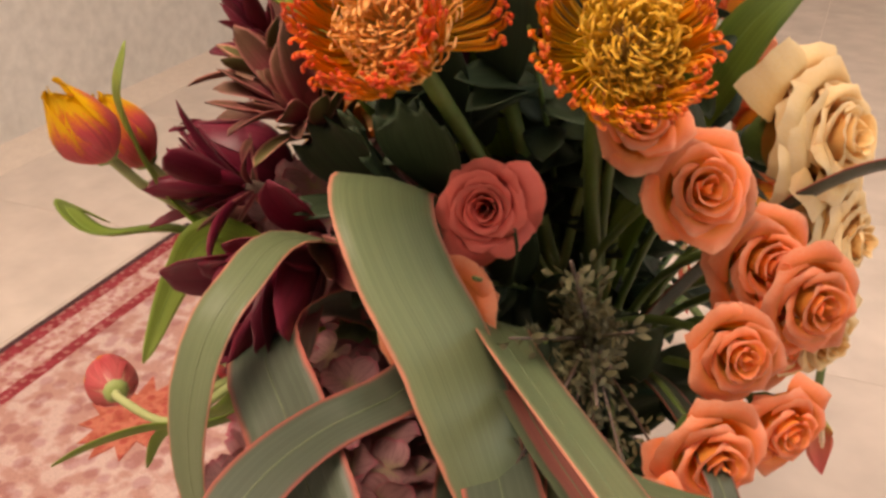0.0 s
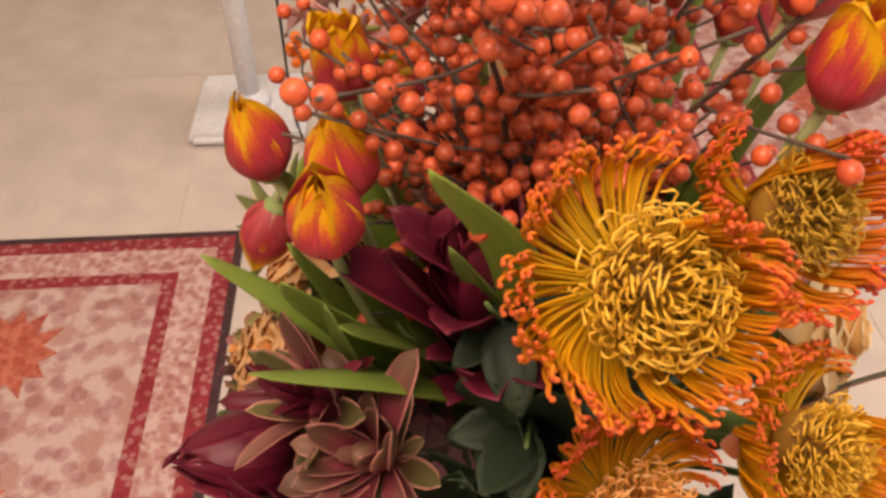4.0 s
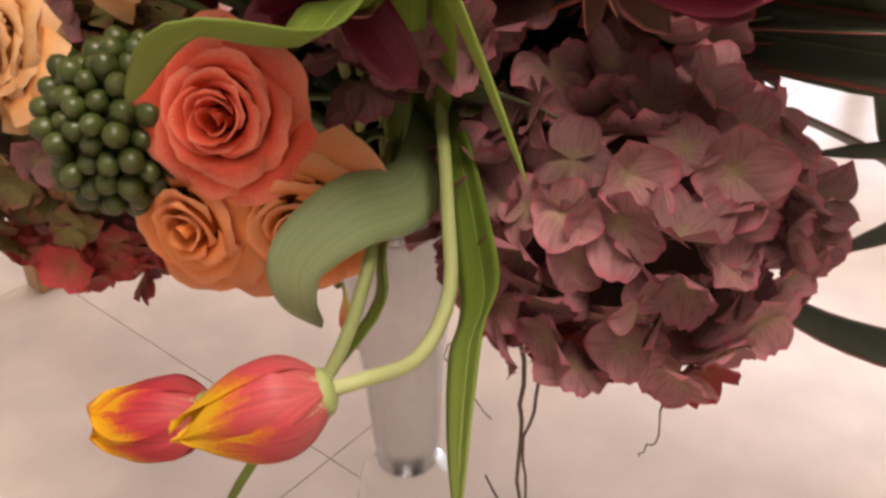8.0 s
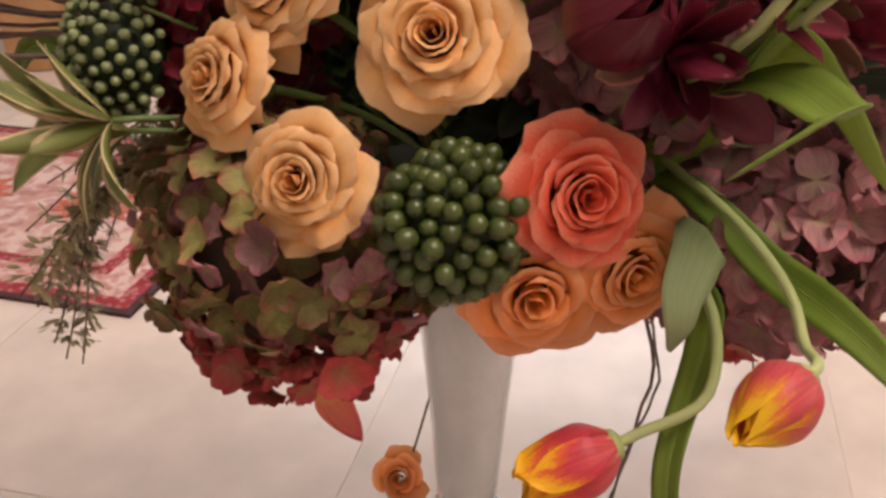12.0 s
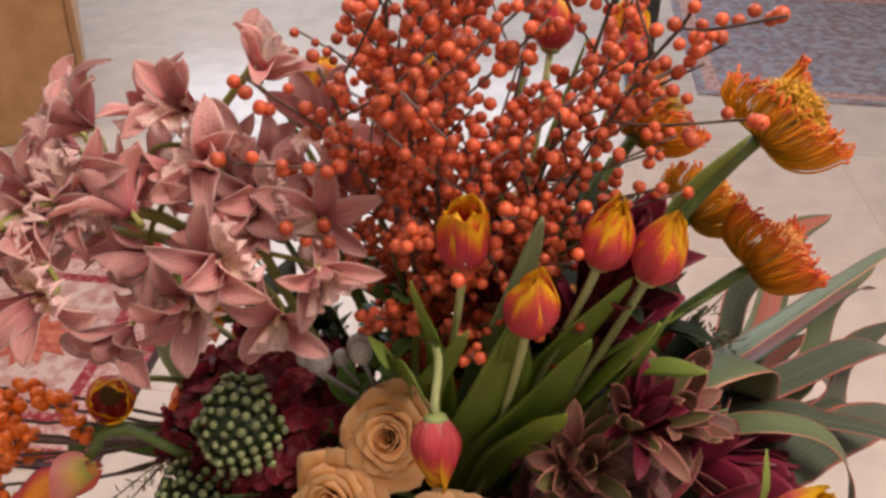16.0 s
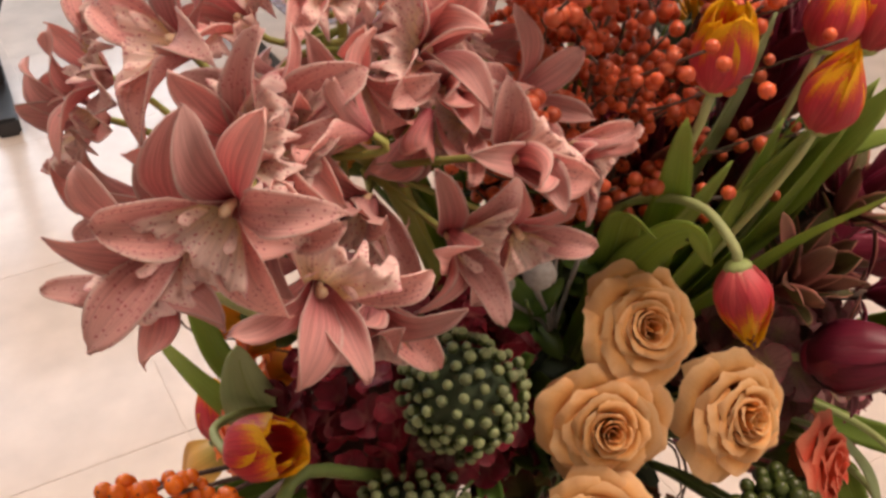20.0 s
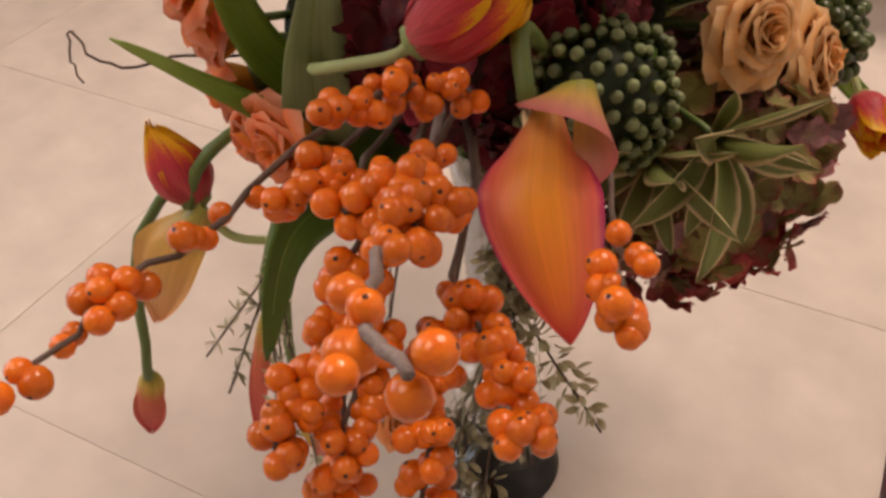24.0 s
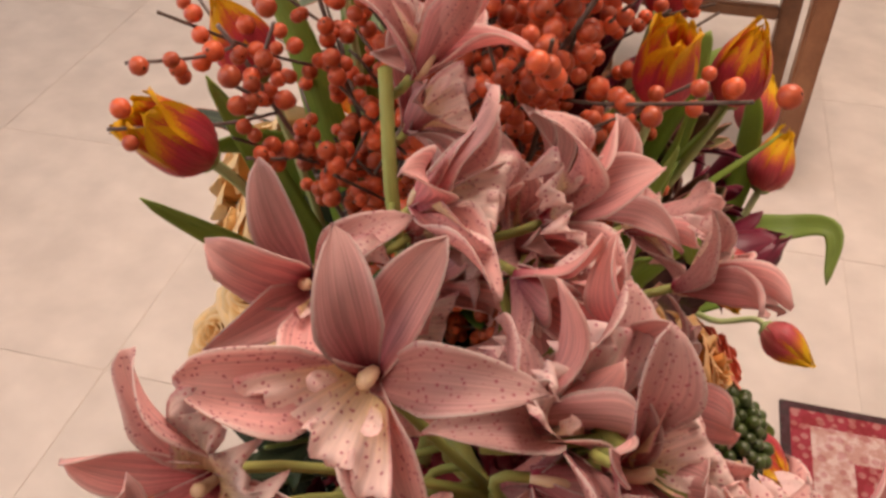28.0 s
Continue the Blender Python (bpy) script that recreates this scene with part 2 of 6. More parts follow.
GREENRIB = petal_mat("tulip_leaf_midrib", ((0.0, (0.14, 0.25, 0.03)), (1.0, (0.26, 0.40, 0.08))), streak=0.1, rough=0.45, thin=0.0)
STRAP_DARK = petal_mat("dark_flax_leaf", ((0.0, (0.055, 0.075, 0.05)), (1.0, (0.09, 0.115, 0.08))), edge=(0.40, 0.12, 0.09), edge_from=0.84, streak=0.28, streak_scale=(44, 1.0), rough=0.4, thin=0.05, vary=0.15)
STRAP_RED = petal_mat("red_flax_leaf", ((0.0, (0.20, 0.06, 0.05)), (1.0, (0.42, 0.14, 0.10))), edge=(0.10, 0.13, 0.07), edge_from=0.55, streak=0.3, streak_scale=(44, 1.0), rough=0.42, thin=0.08)
ORCHID = petal_mat("orchid_petal", ((0.0, (0.48, 0.06, 0.12)), (0.14, (0.72, 0.27, 0.29)), (0.5, (0.82, 0.44, 0.42)), (1.0, (0.87, 0.55, 0.50))), edge=(0.92, 0.74, 0.68), edge_from=0.88, streak=0.36, streak_scale=(30, 0.9), rough=0.6, thin=0.45, vary=0.16, bump=0.3)
ORCHID_SPOT = petal_mat("speckled_orchid_petal", ((0.0, (0.60, 0.16, 0.20)), (0.2, (0.80, 0.42, 0.40)), (1.0, (0.88, 0.58, 0.53))), edge=(0.92, 0.76, 0.70), edge_from=0.86, streak=0.24, streak_scale=(24, 1.0), rough=0.6, thin=0.45, vary=0.14, bump=0.3, spots=(0.40, 0.07, 0.11), spot_scale=26)
ORCHID_LIP = petal_mat("orchid_lip", ((0.0, (0.84, 0.66, 0.36)), (0.35, (0.92, 0.74, 0.66)), (1.0, (0.92, 0.68, 0.64))), edge=(0.84, 0.46, 0.47), edge_from=0.90, streak=0.25, spots=(0.46, 0.05, 0.10), spot_scale=20, thin=0.35)
ORCHID_COL = solid_mat("orchid_column", (0.80, 0.62, 0.36), 0.45, second=(0.72, 0.46, 0.34), scale=120)
ORSTEM = petal_mat("orchid_stem_skin", ((0.0, (0.22, 0.26, 0.06)), (1.0, (0.34, 0.36, 0.10))), streak=0.15, thin=0.0)
HY_MAUVE = petal_mat("mauve_hydrangea", ((0.0, (0.36, 0.30, 0.16)), (0.30, (0.35, 0.20, 0.19)), (0.85, (0.37, 0.19, 0.20)), (1.0, (0.46, 0.13, 0.17))), edge=(0.47, 0.16, 0.19), edge_from=0.90, streak=0.34, streak_scale=(14, 2), rough=0.7, thin=0.25, vary=0.26)
HY_GREEN = petal_mat("green_hydrangea", ((0.0, (0.32, 0.36, 0.12)), (0.5, (0.29, 0.29, 0.10)), (0.85, (0.29, 0.20, 0.10)), (1.0, (0.40, 0.12, 0.09))), edge=(0.40, 0.15, 0.11), edge_from=0.90, streak=0.34, streak_scale=(14, 2), rough=0.65, thin=0.25, vary=0.40)
HY_RED = petal_mat("burgundy_hydrangea", ((0.0, (0.30, 0.10, 0.09)), (0.3, (0.19, 0.010, 0.028)), (1.0, (0.25, 0.022, 0.042))), edge=(0.36, 0.09, 0.10), edge_from=0.90, streak=0.4, rough=0.5, thin=0.15, vary=0.42)
HY_RIM = petal_mat("crimson_hydrangea", ((0.0, (0.34, 0.18, 0.09)), (0.5, (0.40, 0.085, 0.07)), (1.0, (0.44, 0.06, 0.07))), streak=0.3, rough=0.6, thin=0.18, vary=0.32)
LEUC = petal_mat("variegated_bract", ((0.0, (0.26, 0.05, 0.065)), (0.35, (0.16, 0.12, 0.05)), (1.0, (0.19, 0.19, 0.07))), edge=(0.62, 0.30, 0.22), edge_from=0.80, streak=0.2, rough=0.5, thin=0.15, vary=0.2)
LEUC_PINK = petal_mat("pink_bract", ((0.0, (0.22, 0.03, 0.05)), (0.45, (0.26, 0.05, 0.07)), (0.8, (0.20, 0.11, 0.07))), edge=(0.50, 0.21, 0.18), edge_from=0.84, streak=0.28, rough=0.5, thin=0.15, vary=0.25)
WINE = petal_mat("wine_bract", ((0.0, (0.08, 0.008, 0.02)), (0.5, (0.16, 0.013, 0.035)), (1.0, (0.21, 0.028, 0.055))), streak=0.25, rough=0.38, thin=0.15, vary=0.25)
DUSK = petal_mat("dusky_bract", ((0.0, (0.12, 0.018, 0.028)), (0.5, (0.20, 0.075, 0.065)), (1.0, (0.24, 0.14, 0.09))), edge=(0.46, 0.19, 0.15), edge_from=0.80, streak=0.22, rough=0.5, thin=0.15, vary=0.25)
CREAMEDGE = petal_mat("cream_edged_leaf", ((0.0, (0.20, 0.24, 0.06)), (1.0, (0.25, 0.29, 0.10))), edge=(0.76, 0.64, 0.36), edge_from=0.74, streak=0.2, rough=0.5, thin=0.25, vary=0.12)
CALLA = petal_mat("calla_spathe", ((0.0, (0.62, 0.46, 0.10)), (0.16, (0.78, 0.36, 0.10)), (0.45, (0.82, 0.30, 0.03)), (0.80, (0.76, 0.20, 0.035)), (1.0, (0.62, 0.09, 0.07))), edge=(0.66, 0.12, 0.09), edge_from=0.20, edge_soft=0.62, edge2=(0.40, 0.02, 0.10), edge2_from=0.88, streak=0.12, streak_scale=(22, 1.0), rough=0.4, thin=0.2, vary=0.06)
CALLA_THROAT = petal_mat("calla_rolled_throat", ((0.0, (0.42, 0.46, 0.08)), (0.35, (0.76, 0.50, 0.13)), (0.7, (0.74, 0.32, 0.22)), (1.0, (0.66, 0.20, 0.20))), streak=0.14, streak_scale=(16, 1.0), rough=0.42, thin=0.2)
CALLA_PALE = petal_mat("pale_calla_spathe", ((0.0, (0.34, 0.36, 0.08)), (0.35, (0.76, 0.46, 0.12)), (1.0, (0.80, 0.42, 0.20))), streak=0.16, streak_scale=(16, 1.0), rough=0.45, thin=0.2)
CALLA_RED = petal_mat("red_calla_spathe", ((0.0, (0.20, 0.26, 0.05)), (0.22, (0.62, 0.46, 0.10)), (0.42, (0.68, 0.18, 0.10)), (1.0, (0.62, 0.11, 0.11))), streak=0.16, streak_scale=(16, 1.0), rough=0.45, thin=0.15)
STYLE = petal_mat("pincushion_style", ((0.0, (0.70, 0.46, 0.02)), (0.5, (0.90, 0.50, 0.02)), (0.82, (0.90, 0.36, 0.03)), (0.96, (0.88, 0.22, 0.06))), streak=0.05, rough=0.4, thin=0.40, vary=0.15)
STYLE_RED = petal_mat("orange_pincushion_style", ((0.0, (0.74, 0.42, 0.02)), (0.5, (0.90, 0.40, 0.02)), (0.82, (0.89, 0.26, 0.035)), (0.96, (0.86, 0.15, 0.06))), streak=0.05, rough=0.4, thin=0.40, vary=0.15)
FLORET = petal_mat("pincushion_floret", ((0.0, (0.40, 0.24, 0.02)), (0.6, (0.76, 0.45, 0.03)), (1.0, (0.86, 0.60, 0.10))), streak=0.05, rough=0.45, thin=0.15, vary=0.25)
FLORET_PINK = petal_mat("peach_pincushion_floret", ((0.0, (0.60, 0.25, 0.03)), (0.6, (0.86, 0.42, 0.10)), (1.0, (0.88, 0.56, 0.24))), streak=0.05, rough=0.4, thin=0.15, vary=0.25)
CORE = solid_mat("pincushion_core", (0.40, 0.20, 0.02), 0.7, second=(0.26, 0.13, 0.02), scale=6)
BERRY = solid_mat("orange_berry_skin", (0.80, 0.19, 0.012), 0.24, second=(0.72, 0.13, 0.010), scale=1.2, vary=0.16, bump=0.02)
BERRY_DEEP = solid_mat("red_orange_berry_skin", (0.62, 0.115, 0.035), 0.40, second=(0.48, 0.07, 0.03), scale=1.2, vary=0.30, bump=0.02)
BERRY_TIP = solid_mat("berry_calyx", (0.06, 0.02, 0.01), 0.8)
GREENBALL = solid_mat("green_fruit_skin", (0.055, 0.075, 0.014), 0.36, second=(0.035, 0.055, 0.010), scale=1.5, vary=0.28, bump=0.03)
GREENTIP = solid_mat("pale_green_bud", (0.24, 0.28, 0.13), 0.5, second=(0.15, 0.19, 0.08), scale=2, vary=0.3)
SILVER = solid_mat("silver_brunia_skin", (0.42, 0.40, 0.38), 0.75, second=(0.30, 0.29, 0.27), scale=220, bump=0.4)
# Twig bark; its dark tone also gives the shade inside hydrangea heads.
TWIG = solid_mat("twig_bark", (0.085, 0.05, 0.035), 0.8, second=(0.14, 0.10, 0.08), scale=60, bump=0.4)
GREYTWIG = solid_mat("grey_twig_bark", (0.24, 0.19, 0.17), 0.75, second=(0.15, 0.11, 0.10), scale=60, bump=0.4)
GREENSTEM = solid_mat("green_stem_skin", (0.13, 0.19, 0.05), 0.5, second=(0.09, 0.14, 0.03), scale=30)
HERB = petal_mat("grey_green_herb", ((0.0, (0.26, 0.26, 0.14)), (1.0, (0.46, 0.46, 0.29))), streak=0.1, thin=0.3, vary=0.3)
BROWNHERB = petal_mat("brownish_herb", ((0.0, (0.07, 0.07, 0.03)), (1.0, (0.15, 0.15, 0.07))), streak=0.1, thin=0.05, vary=0.3)


def thin_glass(name):
    """Thin clear glass: light passes straight through, the surface gleams."""
    m, n, l, b = nodes_of(name)
    clear, gloss, mx, fr = n.new("ShaderNodeBsdfTransparent"), n.new("ShaderNodeBsdfGlossy"), n.new("ShaderNodeMixShader"), n.new("ShaderNodeLayerWeight")
    clear.inputs[0].default_value = (0.95, 0.96, 0.97, 1)
    gloss.inputs["Roughness"].default_value = 0.03
    fr.inputs[0].default_value = 0.25
    rim = math_node(n, l, "ADD", math_node(n, l, "MULTIPLY", fr.outputs["Facing"], 0.7), 0.05)
    l.new(rim, mx.inputs[0])
    l.new(clear.outputs[0], mx.inputs[1])
    l.new(gloss.outputs[0], mx.inputs[2])
    l.new(mx.outputs[0], n["Material Output"].inputs[0])
    return m


THINGLASS = thin_glass("thin_clear_glass")
GLASS = glass_mat("clear_glass", (0.97, 0.98, 0.98))
LINER = solid_mat("frosted_liner", (0.88, 0.86, 0.85), 0.35, second=(0.80, 0.78, 0.77), scale=24, bump=0.3)
LINER.node_tree.nodes["Principled BSDF"].inputs["Transmission Weight"].default_value = 0.2
# Glowing face for the added ceiling lamps.
ADDED_LAMP_FACE, _n, _l, _b = nodes_of("added_lamp_face")
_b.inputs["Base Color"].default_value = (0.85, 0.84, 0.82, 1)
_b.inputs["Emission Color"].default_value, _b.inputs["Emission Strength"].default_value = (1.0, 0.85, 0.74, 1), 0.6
SEED = solid_mat("wooden_leg_stain", (0.30, 0.13, 0.06), 0.4, second=(0.20, 0.08, 0.035), scale=14)
TANWOOD = solid_mat("light_wood_stain", (0.46, 0.26, 0.12), 0.45, second=(0.36, 0.19, 0.08), scale=14)
BLACKMETAL = solid_mat("black_metal", (0.02, 0.02, 0.022), 0.4, scale=30)
WHITEPLASTIC = solid_mat("white_plastic", (0.72, 0.72, 0.74), 0.4, second=(0.66, 0.66, 0.68), scale=12)
WALLPAINT = solid_mat("wall_paint", (0.70, 0.66, 0.60), 0.8, second=(0.66, 0.62, 0.56), scale=3, bump=0.15)
CEILPAINT = solid_mat("ceiling_paint", (0.78, 0.77, 0.74), 0.85, second=(0.75, 0.74, 0.71), scale=3)
TILE = solid_mat("cream_marble", (0.65, 0.565, 0.50), 0.2, second=(0.61, 0.52, 0.455), scale=1.1, vary=0.03, bump=0.006, detail=4)
GROUT = solid_mat("tile_grout", (0.68, 0.59, 0.51), 0.8, second=(0.63, 0.54, 0.47), scale=30)


def rug_mat(name, field, ink, scale):
    """Woven wool with a small all-over pattern."""
    m, n, l, b = nodes_of(name)
    tex = n.new("ShaderNodeTexCoord")
    v = n.new("ShaderNodeTexVoronoi")
    v.inputs["Scale"].default_value = scale
    l.new(tex.outputs["Object"], v.inputs["Vector"])
    a = n.new("ShaderNodeTexNoise")
    a.inputs["Scale"].default_value, a.inputs["Detail"].default_value = scale * 0.9, 6
    l.new(tex.outputs["Object"], a.inputs["Vector"])
    w = n.new("ShaderNodeTexNoise")
    w.inputs["Scale"].default_value = 420
    l.new(tex.outputs["Object"], w.inputs["Vector"])
    r1 = ramp_node(n, ((0.34, ink), (0.46, field)))
    l.new(v.outputs["Distance"], r1.inputs[0])
    r2 = ramp_node(n, ((0.44, (1, 1, 1)), (0.56, (0.80, 0.62, 0.58))))
    l.new(a.outputs["Fac"], r2.inputs[0])
    col = mix_node(n, l, 1.0, r1.outputs[0], r2.outputs[0], "MULTIPLY")
    r3 = ramp_node(n, ((0.3, (0.8,) * 3), (0.7, (1.1,) * 3)))
    l.new(w.outputs["Fac"], r3.inputs[0])
    col = mix_node(n, l, 1.0, col, r3.outputs[0], "MULTIPLY")
    l.new(col, b.inputs["Base Color"])
    b.inputs["Roughness"].default_value = 0.95
    bp = n.new("ShaderNodeBump")
    bp.inputs["Strength"].default_value, bp.inputs["Distance"].default_value = 0.5, 0.002
    l.new(w.outputs["Fac"], bp.inputs["Height"])
    l.new(bp.outputs[0], b.inputs["Normal"])
    return m


RUG_FIELD = rug_mat("rug_field", (0.58, 0.42, 0.38), (0.47, 0.28, 0.27), 30)
RUG_PALE = rug_mat("rug_pale_band", (0.60, 0.42, 0.38), (0.50, 0.26, 0.25), 60)
RUG_RED = rug_mat("rug_red_band", (0.30, 0.03, 0.045), (0.42, 0.16, 0.15), 70)
RUG_DARK = rug_mat("rug_dark_edge", (0.07, 0.03, 0.035), (0.05, 0.03, 0.03), 50)
RUG_BLUE = rug_mat("blue_grey_rug", (0.36, 0.34, 0.38), (0.26, 0.26, 0.32), 26)
RUG_MED = rug_mat("rug_medallion", (0.52, 0.16, 0.10), (0.45, 0.10, 0.07), 60)


# ---- mesh helpers ----
def mesh_of(name, verts, faces, uvs=None, smooth=True):
    me = bpy.data.meshes.new(name)
    me.from_pydata([tuple(v) for v in verts], [], faces)
    if uvs is not None:
        lay = me.uv_layers.new(name="UVMap")
        idx = np.empty(len(me.loops), dtype=np.int32)
        me.loops.foreach_get("vertex_index", idx)
        lay.data.foreach_set("uv", np.asarray(uvs, dtype=np.float32)[idx].ravel())
    if smooth:
        me.polygons.foreach_set("use_smooth", [True] * len(me.polygons))
    me.update()
    return me


class Bag:
    """Gathers pieces into one mesh."""

    def __init__(self):
        self.v, self.f, self.t, self.n = [], [], [], 0

    def add(self, piece, m=None):
        v, f, t = piece
        v = np.asarray(v, float)
        if m is not None:
            a = np.array(m)
            v = v @ a[:3, :3].T + a[:3, 3]
        self.v.append(v)
        self.f += [tuple(i + self.n for i in q) for q in f]
        self.t.append(np.asarray(t, float))
        self.n += len(v)
        return self

    def mesh(self, name, smooth=True):
        return mesh_of(name, np.concatenate(self.v), self.f, np.concatenate(self.t), smooth)


def sheet(nu, nv, fn, thick=0.0):
    """A curved sheet from fn(u in -1..1, v in 0..1); with thick, both sides and a rim."""
    us, vs = np.linspace(-1, 1, nu + 1), np.linspace(0, 1, nv + 1)
    p = np.array([[fn(u, v) for u in us] for v in vs], float)
    uv = np.array([[((u + 1) / 2, v) for u in us] for v in vs], float)
    w = nu + 1
    faces = [(j * w + i, j * w + i + 1, (j + 1) * w + i + 1, (j + 1) * w + i) for j in range(nv) for i in range(nu)]
    if not thick:
        return p.reshape(-1, 3), faces, uv.reshape(-1, 2)
    du, dv = np.gradient(p, axis=1), np.gradient(p, axis=0)
    nn = np.cross(du, dv)
    nn /= np.linalg.norm(nn, axis=2, keepdims=True) + 1e-9
    q = p - nn * thick
    k = w * (nv + 1)
    faces += [tuple(k + i for i in reversed(f)) for f in list(faces)]
    for j in range(nv):
        faces.append((j * w, (j + 1) * w, k + (j + 1) * w, k + j * w))
        faces.append((j * w + nu, k + j * w + nu, k + (j + 1) * w + nu, (j + 1) * w + nu))
    for i in range(nu):
        faces.append((nv * w + i, nv * w + i + 1, k + nv * w + i + 1, k + nv * w + i))
        faces.append((i, k + i, k + i + 1, i + 1))
    return np.concatenate([p.reshape(-1, 3), q.reshape(-1, 3)]), faces, np.concatenate([uv.reshape(-1, 2)] * 2)


def tube(points, radii, sides=6):
    """A round tube along points, closed at both ends."""
    pts = np.asarray(points, float)
    rad = np.broadcast_to(radii, len(pts)) if np.ndim(radii) == 0 else np.asarray(radii, float)
    tan = np.gradient(pts, axis=0)
    tan /= np.linalg.norm(tan, axis=1, keepdims=True) + 1e-12
    side = np.cross(tan[0], (0.31, 0.52, 0.79))
    side /= np.linalg.norm(side)
    ang = np.arange(sides) * 2 * np.pi / sides
    v, t = [], []
    for k, (p, d) in enumerate(zip(pts, tan)):
        side = side - d * (side @ d)
        side /= np.linalg.norm(side) + 1e-12
        up = np.cross(d, side)
        v += [p + rad[k] * (math.cos(a) * side + math.sin(a) * up) for a in ang]
        t += [(a / 6.2832, k / (len(pts) - 1)) for a in ang]
    f = [(k * sides + i, k * sides + (i + 1) % sides, (k + 1) * sides + (i + 1) % sides, (k + 1) * sides + i) for k in range(len(pts) - 1) for i in range(sides)]
    f.append(tuple(reversed(range(sides))))
    f.append(tuple((len(pts) - 1) * sides + i for i in range(sides)))
    return np.array(v), f, np.array(t)


def ball(r, rings=6, sides=9, squash=1.0):
    return lathe([(r * math.sin(math.pi * k / rings), -r * squash * math.cos(math.pi * k / rings)) for k in range(rings + 1)], sides)


def lathe(profile, sides=32):
    """A turned solid from (radius, height) pairs."""
    v, t, f = [], [], []
    for k, (r, z) in enumerate(profile):
        for i in range(sides):
            a = 2 * math.pi * i / sides
            v.append((max(r, 1e-5) * math.cos(a), max(r, 1e-5) * math.sin(a), z))
            t.append((i / sides, k / (len(profile) - 1)))
    for k in range(len(profile) - 1):
        for i in range(sides):
            j = (i + 1) % sides
            f.append((k * sides + i, k * sides + j, (k + 1) * sides + j, (k + 1) * sides + i))
    return np.array(v), f, np.array(t)


def bezier(p0, p1, p2, p3, n=10):
    p0, p1, p2, p3 = (np.asarray(p, float) for p in (p0, p1, p2, p3))
    return [(1 - t) ** 3 * p0 + 3 * (1 - t) ** 2 * t * p1 + 3 * (1 - t) * t * t * p2 + t**3 * p3 for t in np.linspace(0, 1, n)]


def smooth_line(points, n=14):
    """A smooth line through the points (Catmull-Rom)."""
    p = [np.asarray(q, float) for q in points]
    p = [2 * p[0] - p[1], *p, 2 * p[-1] - p[-2]]
    out = []
    for s in np.linspace(0, len(points) - 1, n):
        k = min(int(s), len(points) - 2)
        t, (a, b, c, d) = s - k, p[k : k + 4]
        out.append(0.5 * (2 * b + (c - a) * t + (2 * a - 5 * b + 4 * c - d) * t * t + (3 * b - a - 3 * c + d) * t**3))
    return out


def ribbon(points, width, normal, n=18, fold=0.15, twist=0.0, thick=0.0006, nu=4, taper=0.35, blunt=0.25, grow=4.0):
    """A long blade along points, facing normal, with a shallow fold."""
    pts = np.array(smooth_line(points, n + 1))
    tan = np.gradient(pts, axis=0)
    tan /= np.linalg.norm(tan, axis=1, keepdims=True)
    nor, frames = np.asarray(normal, float), []
    for d in tan:
        nor = nor - d * (nor @ d)
        nor /= np.linalg.norm(nor) + 1e-9
        frames.append((np.cross(d, nor), nor.copy()))

    def at(u, v):
        k = int(round(v * n))
        a = twist * v
        s, m = frames[k]
        s, m = s * math.cos(a) + m * math.sin(a), m * math.cos(a) - s * math.sin(a)
        w = width / 2 * min(1.0, taper + (1 - taper) * v * grow) * min(1.0, ((1 - v) / blunt) ** 0.6 + 0.02)
        return pts[k] + s * u * w + m * abs(u) * w * fold

    return sheet(nu, n, at, thick)


def leaf_piece(length, width, bend=0.6, cup=0.25, fold=0.0, wave=0.0, peak=0.45, nu=4, nv=8, thick=0.0, point=1.0):
    """A blade that starts at the origin along +y, faces +z, and bends towards -z (bend in radians)."""

    def at(u, v):
        w = width / 2 * max(0.03, math.sin(math.pi * v ** (math.log(0.5) / math.log(peak))) ** (0.75 * point))
        a = bend * v
        r = length / bend if abs(bend) > 1e-3 else 1e3
        y, z = (r * math.sin(a), -r * (1 - math.cos(a))) if abs(bend) > 1e-3 else (length * v, 0.0)
        lift = cup * w * u * u + fold * w * abs(u) + wave * width * math.sin(9 * v + 3 * u) * abs(u)
        return (u * w, y + math.sin(a) * lift, z + math.cos(a) * lift)

    return sheet(nu, nv, at, thick)


def frame_of(pos, axis, spin=0.0, size=1.0):
    """A pose at pos whose +z is along axis."""
    q = Vector(axis).normalized().to_track_quat("Z", "Y").to_matrix().to_4x4()
    return Matrix.Translation(pos) @ q @ Matrix.Rotation(spin, 4, "Z") @ Matrix.Diagonal((size, size, size, 1))


def part(name, mesh, material, parent, label="", m=None):
    """One mesh object under a thing or a part."""
    ob = new(name, mesh)
    if not mesh.materials:
        mesh.materials.append(material)
    ob.parent = parent
    if m is not None:
        ob.matrix_basis = m
    return tagged(ob, label) if label else ob


def thing(name, label, category, group="", m=None, kind=""):
    ob = tagged(new(name), label, category, group, kind)
    ob.empty_display_size = 0.02
    if m is not None:
        ob.matrix_basis = m
    return ob


STEMS = []
VASE_TOP = 0.455


def stem_for(ob, pos, axis, radius, material, lead=0.05, base=0.0):
    STEMS.append((ob, Vector(pos), Vector(axis).normalized(), radius, material, lead, base))


